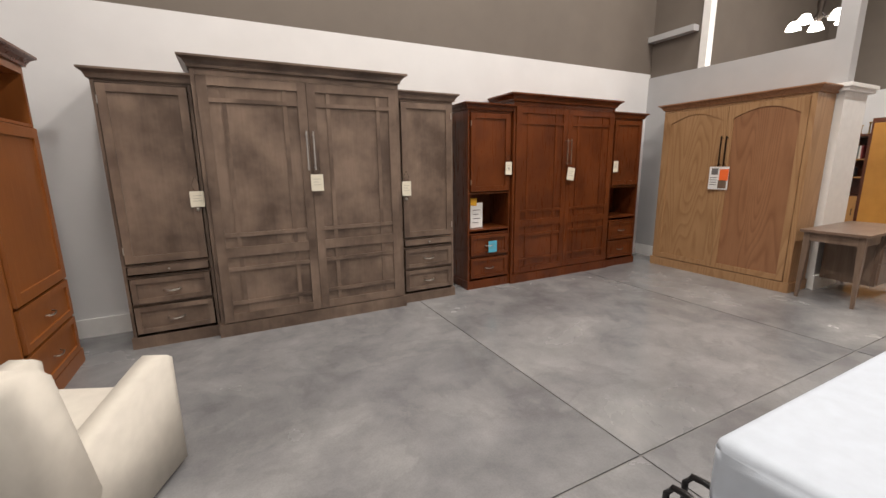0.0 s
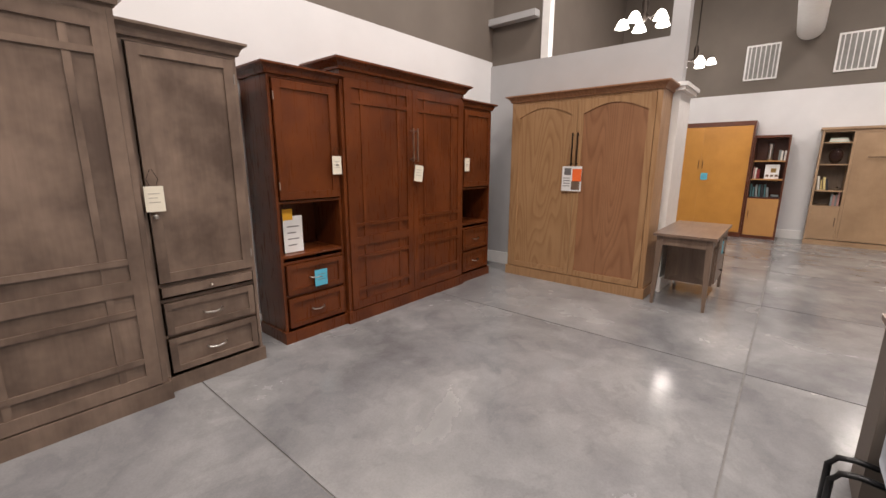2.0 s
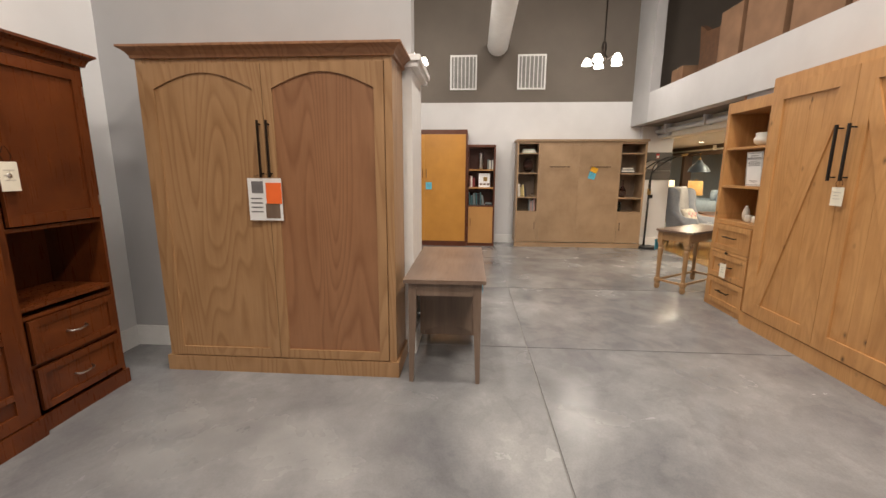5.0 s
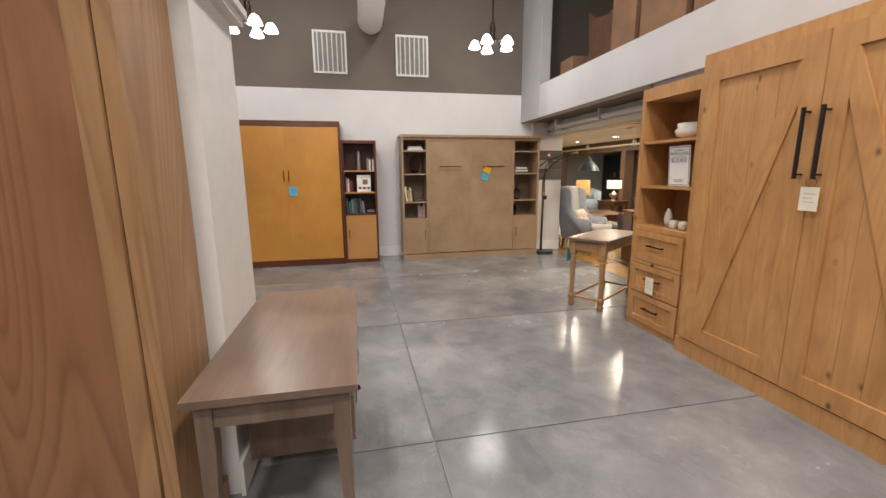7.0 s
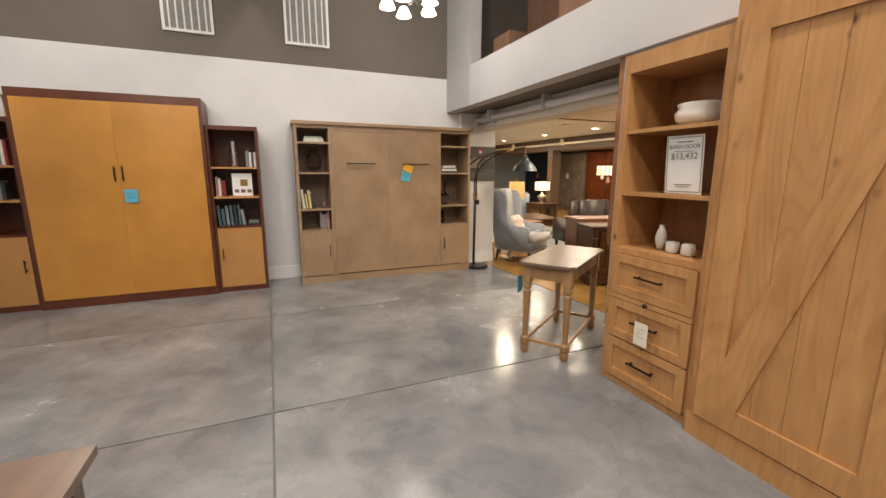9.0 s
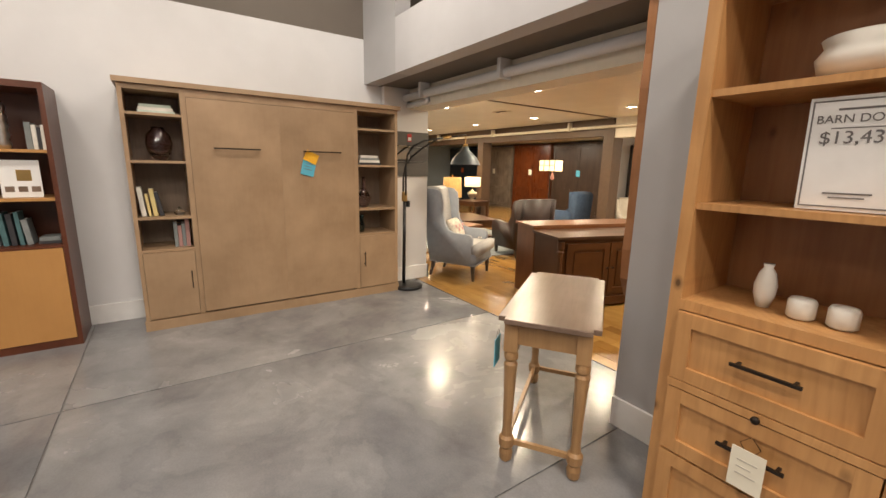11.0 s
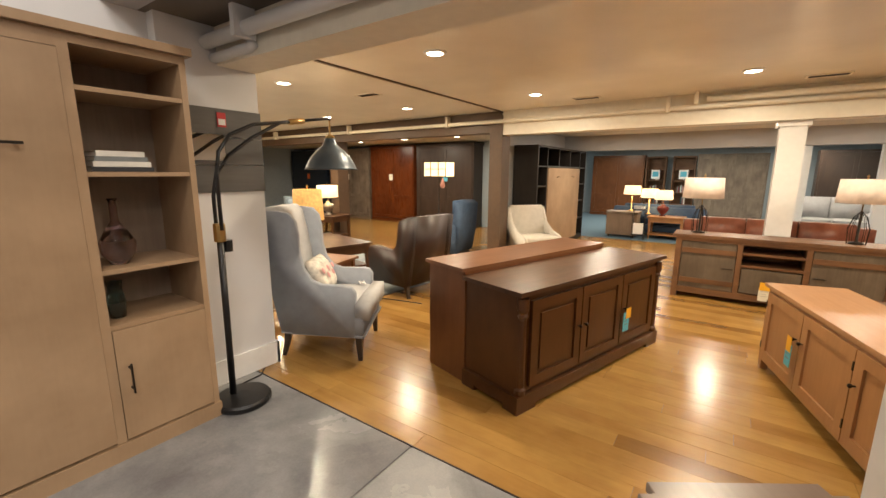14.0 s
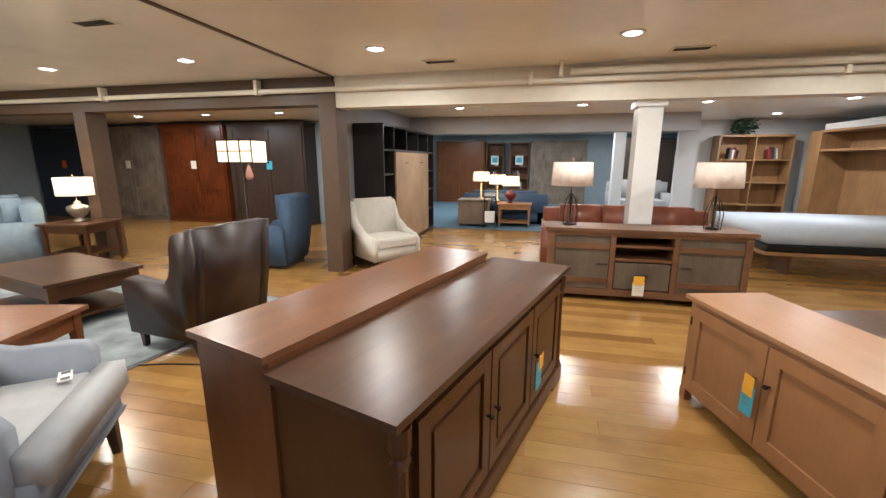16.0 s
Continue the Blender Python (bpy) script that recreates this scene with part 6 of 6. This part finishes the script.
# ---------------------------------------------------------------- storage on the loft
loft_rng = random.Random(3)
for x0, x1, h in ((10.15, 10.6, 0.5), (8.75, 9.25, 0.95), (7.95, 8.7, 1.0), (7.2, 7.9, 1.15), (6.3, 7.15, 1.05), (5.2, 6.2, 1.2)):
    ob = thing("cardboard_box", pose((x0 + x1) / 2, -2.05, 2.70, 0, 0, loft_rng.uniform(-4, 4)), "tall brown cardboard box stored on the loft", "box", "loft boxes")
    w = (x1 - x0) / 2 - 0.02
    block("carton", (-w, w, -0.3, 0.3, 0, h), CARDBOARD, ob, bevel=0.012)
    block("tape", (-0.03, 0.03, -0.302, 0.302, h - 0.001, h + 0.001), PAPER, ob, bevel=0)
    block("flap_seam", (-w, w, -0.006, 0.006, h, h + 0.004), INK, ob, bevel=0)
panel = thing("headboard", pose(9.65, -1.95, 2.70), "dark brown curved headboard stored on the loft", "headboard")
bm = bmesh.new()
prism(bm, [(-0.42, 0.0), (-0.36, 0.5), (-0.40, 0.98), (-0.1, 0.88), (0.2, 0.92), (0.42, 1.06), (0.36, 0.6), (0.40, 0.0)], 1, -0.05, 0.05)
part("board", bm, CHAIR_WOOD, panel, bevel=0.015)

# live-edge slab on the jamb
slab = thing("wood_slab", pose(8.034, -1.476, 0.066, 0, 0, -75.4), "live-edge brown wood slab fixed to the white jamb", "wood slab")
slab_rng = random.Random(6)
far = [(0.47 + 0.012 * math.sin(5.1 * k) + slab_rng.uniform(-0.008, 0.008), 1.0 + 1.3 * k / 14) for k in range(15)]
near = [(0.035 + 0.01 * math.sin(3.7 * k), 2.3 - 1.5 * k / 9) for k in range(10)]
bm = bmesh.new()
prism(bm, [(0.12, 0.70), (0.18, 0.655), (0.24, 0.63), (0.31, 0.70), (0.385, 0.78), (0.44, 0.90)] + far + near, 1, 0.003, 0.045)
part("board", bm, RED_BOARD, slab, bevel=0.006)
bm = bmesh.new()
for i in (2, 8):
    p, q = far[i], far[i + 1]
    tube(bm, [(p[0] - 0.05, 0.046, p[1] - 0.03), (p[0] + 0.002, 0.047, p[1] + 0.01), (q[0] + 0.003, 0.03, q[1] - 0.02)], [0.006, 0.012, 0.008], 6)
part("bark_edge", bm, WHITE_PAPER, slab, "pale chipped live edge", smooth=True)

# ---------------------------------------------------------------- small things on shelves
SPINES = [plain("book_" + n, c, 0.6) for n, c in (("white", (0.7, 0.68, 0.62)), ("grey", (0.2, 0.22, 0.22)), ("teal", (0.06, 0.14, 0.15)), ("red", (0.22, 0.03, 0.03)), ("yellow", (0.62, 0.50, 0.22)), ("black", (0.03, 0.03, 0.035)), ("pink", (0.4, 0.22, 0.2)), ("mint", (0.5, 0.6, 0.52)))]
book_rng = random.Random(2)


def book(m, t, w, h, material, label="hardback book standing on a shelf"):
    ob = thing("book", m, label, "book", "shelf books")
    bm = bmesh.new()
    box(bm, 0, 0.002, 0, w, 0, h)
    box(bm, t - 0.002, t, 0, w, 0, h)
    box(bm, 0, t, -0.002, 0, 0, h)
    part("cover", bm, material, ob)
    block("pages", (0.0022, t - 0.0022, 0.0005, w - 0.004, 0.003, h - 0.003), WHITE_PAPER, ob, bevel=0)


def book_row(base, x, z, depth, n, mats, lean=0, hs=(0.18, 0.25)):
    for i in range(n):
        t = book_rng.uniform(0.018, 0.034)
        book(base @ pose(x, depth, z, 0, lean if i == n - 1 else lean * 0.5, 0), t, 0.15, book_rng.uniform(*hs), SPINES[mats[i % len(mats)]])
        x += t + 0.003 + (0.012 if lean else 0)


def flat_books(base, x, z, depth, n, mats, w=0.26):
    for i in range(n):
        t = 0.022 + 0.004 * (i % 2)
        book(base @ pose(x + 0.008 * i, depth, z + t, 0, 90, 0), t, 0.19, w - 0.02 * i, SPINES[mats[i % len(mats)]], "hardback book lying flat on a shelf")
        z += t + 0.001


def vase(base, x, y, z, profile, material, label, n=20):
    ob = thing("vase", base @ pose(x, y, z), label, "vase")
    bm = bmesh.new()
    lathe(bm, profile, n=n)
    part("vessel", bm, material, ob, smooth=True)
    return ob


tanm = pose(11.0, 0.80, 0, 0, 0, -90)
flat_books(tanm, 0.11, 1.842, 0.10, 3, (7, 0, 7))
vase(tanm, 0.235, 0.17, 1.462, [(0.04, 0), (0.085, 0.06), (0.10, 0.14), (0.09, 0.21), (0.045, 0.26), (0.05, 0.275), (0.035, 0.27), (0.075, 0.2), (0.085, 0.14), (0.06, 0.05)], PURPLE_GLASS, "bulbous smoked purple glass vase")
book_row(tanm, 0.06, 0.992, 0.08, 4, (0, 4, 4, 5), -10)
vase(tanm, 0.33, 0.13, 0.992, [(0.035, 0), (0.045, 0.02), (0.02, 0.045), (0.008, 0.07)], CLEAR_GLASS, "small clear glass ornament")
book_row(tanm, 0.27, 0.712, 0.08, 4, (1, 6, 1, 6))
flat_books(tanm, 2.01, 1.462, 0.08, 4, (5, 0, 1, 0))
vase(tanm, 2.09, 0.15, 0.992, [(0.04, 0), (0.075, 0.06), (0.08, 0.11), (0.05, 0.17), (0.018, 0.22), (0.016, 0.32), (0.024, 0.335), (0.012, 0.33), (0.012, 0.22), (0.05, 0.12)], PURPLE_GLASS, "long-necked purple glass vase")
vase(tanm, 2.05, 0.15, 0.712, [(0.035, 0), (0.042, 0.08), (0.03, 0.15), (0.035, 0.19), (0.025, 0.185), (0.02, 0.15), (0.03, 0.08)], glass("teal_glass", (0.25, 0.42, 0.48)), "small teal glass bottle")
gold = pose(10.98, 1.768, 0, 0, 0, -90)
ob = vase(gold, 0.27, 0.16, 1.522, [(0.03 + 0.012 * (k % 2), 0.032 * k) for k in range(11)], NICKEL, "tall twisted silver candle holder")
book_row(gold, 0.40, 1.522, 0.1, 4, (1, 0, 5, 0), 0, (0.16, 0.22))
book_row(gold, 0.05, 1.172, 0.1, 4, (6, 0, 3, 3), 0, (0.18, 0.24))
pic = price_tag(0, 0, 0, 0.22, 0.27, 0, 0, 0, WHITE_PAPER, "white printed picture card leaning on the shelf", mark=False)
pic.matrix_basis = gold @ pose(0.34, 0.08, 1.443)
block("picture", (-0.02, 0.06, -0.005, -0.0035, -0.15, -0.07), BRASS, pic, "golden motif", 0)
blocks("print", [(-0.09 + 0.07 * i, -0.04 + 0.07 * i, -0.005, -0.0035, -0.23, -0.19) for i in range(3)], DESK_LEG, pic, "", 0)
book_row(gold, 0.05, 0.814, 0.1, 7, (2, 2, 1, 2, 5, 2, 1), -6, (0.18, 0.25))
flat_books(gold, 0.37, 0.814, 0.1, 2, (5, 1), 0.14)
gold2 = pose(10.98, 3.995, 0, 0, 0, -90)
book_row(gold2, 0.30, 1.522, 0.1, 5, (3, 3, 1, 0, 3), 0, (0.2, 0.26))
book_row(gold2, 0.28, 1.172, 0.1, 3, (5, 1, 5), 0, (0.15, 0.2))
for x, h in ((0.10, 0.18), (0.33, 0.15), (0.45, 0.2)):
    vase(gold2, x, 0.2, 1.99, [(0.035, 0), (0.012, 0.03), (0.012, h), (0.03, h + 0.02), (0.03, h + 0.03)], BRASS, "brass candlestick on top of the bookcase", 12)
barn = pose(7.595, -1.055, 0, 0, 0, 180)
vase(barn, 0.40, 0.20, 1.742, [(0.07, 0), (0.125, 0.03), (0.135, 0.07), (0.115, 0.10), (0.125, 0.125), (0.115, 0.13), (0.10, 0.105), (0.12, 0.07), (0.09, 0.03)], CERAMIC, "cream ceramic bowl with a rolled rim", 28)
sign = price_tag(0, 0, 0, 0.235, 0.335, 0, 0, 0, WHITE_PAPER, "white framed price sign standing on a shelf", mark=False)
sign.matrix_basis = barn @ pose(0.43, 0.06, 1.683, 4, 0, 0)
blocks("border", [(-0.11, -0.106, -0.0045, -0.0032, -0.325, -0.01), (0.106, 0.11, -0.0045, -0.0032, -0.325, -0.01), (-0.106, 0.106, -0.0045, -0.0032, -0.014, -0.01), (-0.106, 0.106, -0.0045, -0.0032, -0.325, -0.321)], INK, sign, "thin grey border", 0)


def lettering(body, size, z, parent):
    cu = bpy.data.curves.new("text", "FONT")
    cu.body, cu.size, cu.align_x, cu.extrude = body, size, "CENTER", 0.0006
    tmp = new("text", cu)
    dg = bpy.context.evaluated_depsgraph_get()
    me = bpy.data.meshes.new_from_object(tmp.evaluated_get(dg))
    bpy.data.objects.remove(tmp)
    me.transform(Matrix.Translation((0, -0.0045, z)) @ Matrix.Rotation(math.pi / 2, 4, "X"))
    me.materials.append(INK)
    ob = new("lettering", me)
    ob.parent = parent


lettering("BARN DOOR", 0.033, -0.075, sign)
lettering("$13,432", 0.052, -0.135, sign)
blocks("print", [(-0.06, 0.06, -0.0045, -0.0032, -0.092, -0.089), (-0.05, 0.05, -0.0045, -0.0032, -0.04, -0.034), (-0.055, 0.055, -0.0045, -0.0032, -0.285, -0.28), (-0.04, 0.04, -0.0045, -0.0032, -0.297, -0.293)], INK, sign, "", 0)
fl = vase(barn, 0.25, 0.17, 0.977, [(0.02, 0), (0.033, 0.045), (0.036, 0.08), (0.026, 0.125), (0.014, 0.145), (0.017, 0.16), (0.011, 0.155)], CERAMIC, "white fluted ceramic vase", 14)
for x in (0.37, 0.475):
    vase(barn, x, 0.13, 0.977, [(0.03, 0), (0.04, 0.008), (0.04, 0.06), (0.034, 0.07), (0.012, 0.074)], CERAMIC, "small white ceramic votive")
# far bookcases and the oak bookcase hold a few things
for fx in (10.65, 9.825):
    fm = pose(fx, -16.15, 0, 0, 0, 180)
    far_card = price_tag(0, 0, 0, 0.26, 0.32, 0, 0, 0, WHITE_PAPER, "white framed print standing in a far bookcase", mark=False)
    far_card.matrix_basis = fm @ pose(0, 0.05, 1.62 + 0.012)
    block("picture", (-0.09, 0.09, -0.005, -0.0035, -0.25, -0.08), BLUE_CARD, far_card, "pale blue picture", 0)
    book_row(fm, -0.15, 0.871, 0.08, 6, (1, 3, 5, 0, 2, 6))
    book_row(fm, -0.02, 0.484, 0.08, 5, (5, 2, 3, 1, 0))
    vase(fm, 0.05, 0.15, 1.264, [(0.04, 0), (0.08, 0.07), (0.06, 0.15), (0.03, 0.19)], CERAMIC, "small pale vase in a far bookcase")
oak_case = pose(5.55, -11.55, 0, 0, 0, 180)
book_row(oak_case, 0.22, 1.487, 0.08, 5, (5, 1, 0, 3, 5), 8)
book_row(oak_case, 0.95, 1.487, 0.08, 5, (3, 3, 5, 1, 0), -10)
book_row(oak_case, 0.12, 1.025, 0.08, 4, (0, 0, 1, 4))
# mirror and sign on the dark band
mirror = thing("wall_mirror", pose(11.343, -1.86, 1.535), "small wall mirror on the dark plank band", "mirror")
block("glass", (-0.006, 0.0, -0.13, 0.13, 0.0, 0.165), plain("mirror_glass", (0.85, 0.85, 0.85), 0.03, 1.0, vary=0.0, relief=0.0), mirror)
notice = thing("wall_notice", pose(11.343, -1.985, 1.75), "small red and white notice on the dark band", "sign")
block("plate", (-0.004, 0, -0.028, 0.028, 0, 0.09), RED_CARD, notice)
block("text_bar", (-0.006, -0.0042, -0.022, 0.022, 0.012, 0.05), WHITE_PAPER, notice, "illegible white print", 0)


# ---------------------------------------------------------------- plants
def leaf_crown(bm, centre, radii, n, size, rng):
    for _ in range(n):
        while True:
            p = Vector((rng.uniform(-1, 1), rng.uniform(-1, 1), rng.uniform(-1, 1)))
            if 0.25 < p.length < 1 + 0.15 * math.sin(9 * p.x + 7 * p.z):
                break
        c = Vector(centre) + Vector((p.x * radii[0], p.y * radii[1], p.z * radii[2]))
        s = size * rng.uniform(0.6, 1.2)
        r = Euler((rng.uniform(-1.0, 0.6), rng.uniform(-0.8, 0.8), rng.uniform(0, 6.28))).to_matrix()
        q = [bm.verts.new(c + r @ Vector(v)) for v in ((0, 0, 0), (s * 0.25, s * 0.45, 0.012), (0, s, -0.01), (-s * 0.25, s * 0.45, 0.012))]
        bm.faces.new((q[0], q[1], q[2]))
        bm.faces.new((q[0], q[2], q[3]))


def ficus():
    rng = random.Random(4)
    top = thing("ficus_tree", pose(10.62, 4.12, 0), "artificial ficus tree with dense green leaves in a wicker pot", "plant")
    bm = bmesh.new()
    lathe(bm, [(0.13, 0), (0.16, 0.12), (0.17, 0.28), (0.16, 0.30), (0.13, 0.29)], n=20)
    part("pot", bm, BASKET, top, "brown wicker pot", smooth=True)
    bm = bmesh.new()
    for k in range(4):
        a = k * 1.7
        tube(bm, [(0.03 * math.cos(a), 0.03 * math.sin(a), 0.25), (0.05 * math.cos(a + 1), 0.05 * math.sin(a + 1), 0.7), (0.09 * math.cos(a), 0.09 * math.sin(a), 1.2), (0.2 * math.cos(a + 0.4), 0.2 * math.sin(a + 0.4), 1.7)], [0.016, 0.014, 0.012, 0.006], 6)
    part("trunk", bm, BARK, top, smooth=True)
    bm = bmesh.new()
    leaf_crown(bm, (0, 0, 1.62), (0.46, 0.40, 0.55), 1500, 0.085, rng)
    leaf_crown(bm, (0.05, 0.05, 1.3), (0.38, 0.3, 0.35), 500, 0.085, rng)
    part("crown", bm, LEAF, top)


ficus()


def potted(place, label, s=0.25):
    rng = random.Random(int(place[0] * 10))
    top = thing("potted_plant", pose(*place), label, "plant")
    bm = bmesh.new()
    lathe(bm, [(0.06, 0), (0.08, 0.08), (0.07, 0.09)], n=14)
    part("pot", bm, BASKET, top, smooth=True)
    bm = bmesh.new()
    leaf_crown(bm, (0, 0, 0.18), (s, s, s * 0.7), 160, 0.12, rng)
    part("crown", bm, LEAF, top)


potted((5.05, -11.75, 1.97), "green potted plant on top of the oak bookcase")
potted((17.9, -5.3, 0.60), "green leafy plant on the far end table", 0.2)


# ---------------------------------------------------------------- floors, piece by piece
structure("ground", (-3.0, 25.0, -18.0, 5.5, -0.12, -0.007), JOINT, "dark joint bed under the floors")
floor = tagged(new("floor"), "sealed grey concrete floor with sawn joints", kind="structure")
XS, YS = (-1.9, 1.74, 4.28, 6.14, 7.98, 9.85, 11.6), (-2.08, 1.19, 4.75)
for x0, x1 in zip(XS, XS[1:]):
    for y0, y1 in zip(YS, YS[1:]):
        block("slab", (x0 + 0.006, x1 - 0.006, y0 + 0.006, y1 - 0.006, -0.1, 0.0), CONCRETE, floor, bevel=0.005)
carpet = structure("carpet", (2.8, 14.0, -16.6, -10.4, -0.1, 0.004), CARPET, "blue carpet of the far room")
wood_floor = tagged(new("floor_wood"), "glossy golden maple plank floor", kind="structure")
rng = random.Random(5)
rest = bmesh.new()
meshes = {}
PW = 0.127
row, count = 0, 0
y = -2.08
while y > -10.42:
    x = 2.8 + rng.uniform(-1.2, 0.0)
    while x < 21.9:
        L = rng.choice((0.9, 1.2, 1.5, 1.8, 2.1))
        a, b = max(x, 2.8), min(x + L, 21.9)
        if b - a > 0.05 and not (y < -10.39):
            if -5.1 < y and a > 6.5 and b < 14.5 and count < 300:
                key = L if abs(b - a - L) < 1e-6 else None
                if key not in meshes:
                    bm = bmesh.new()
                    box(bm, 0, b - a - 0.002, -PW + 0.0015, 0, -0.02, 0.0)
                    finish(bm, 0.0012, 1)
                    me = bpy.data.meshes.new("plank")
                    bm.to_mesh(me)
                    bm.free()
                    me.materials.append(PLANK)
                    meshes[key] = me
                ob = new("plank", meshes[key])
                ob.location, ob.parent = (a, y, 0.0), wood_floor
                count += 1
            else:
                box(rest, a, b - 0.002, y - PW + 0.0015, y, -0.02, 0.0)
        x += L
    y -= PW
    row += 1
tagged(part("far_planks", rest, PLANK, wood_floor), kind="stuff")
tagged(block("threshold", (8.04, 11.36, -2.083, -2.075, -0.02, 0.003), BRONZE), "dark strip between concrete and wood floor", kind="structure")
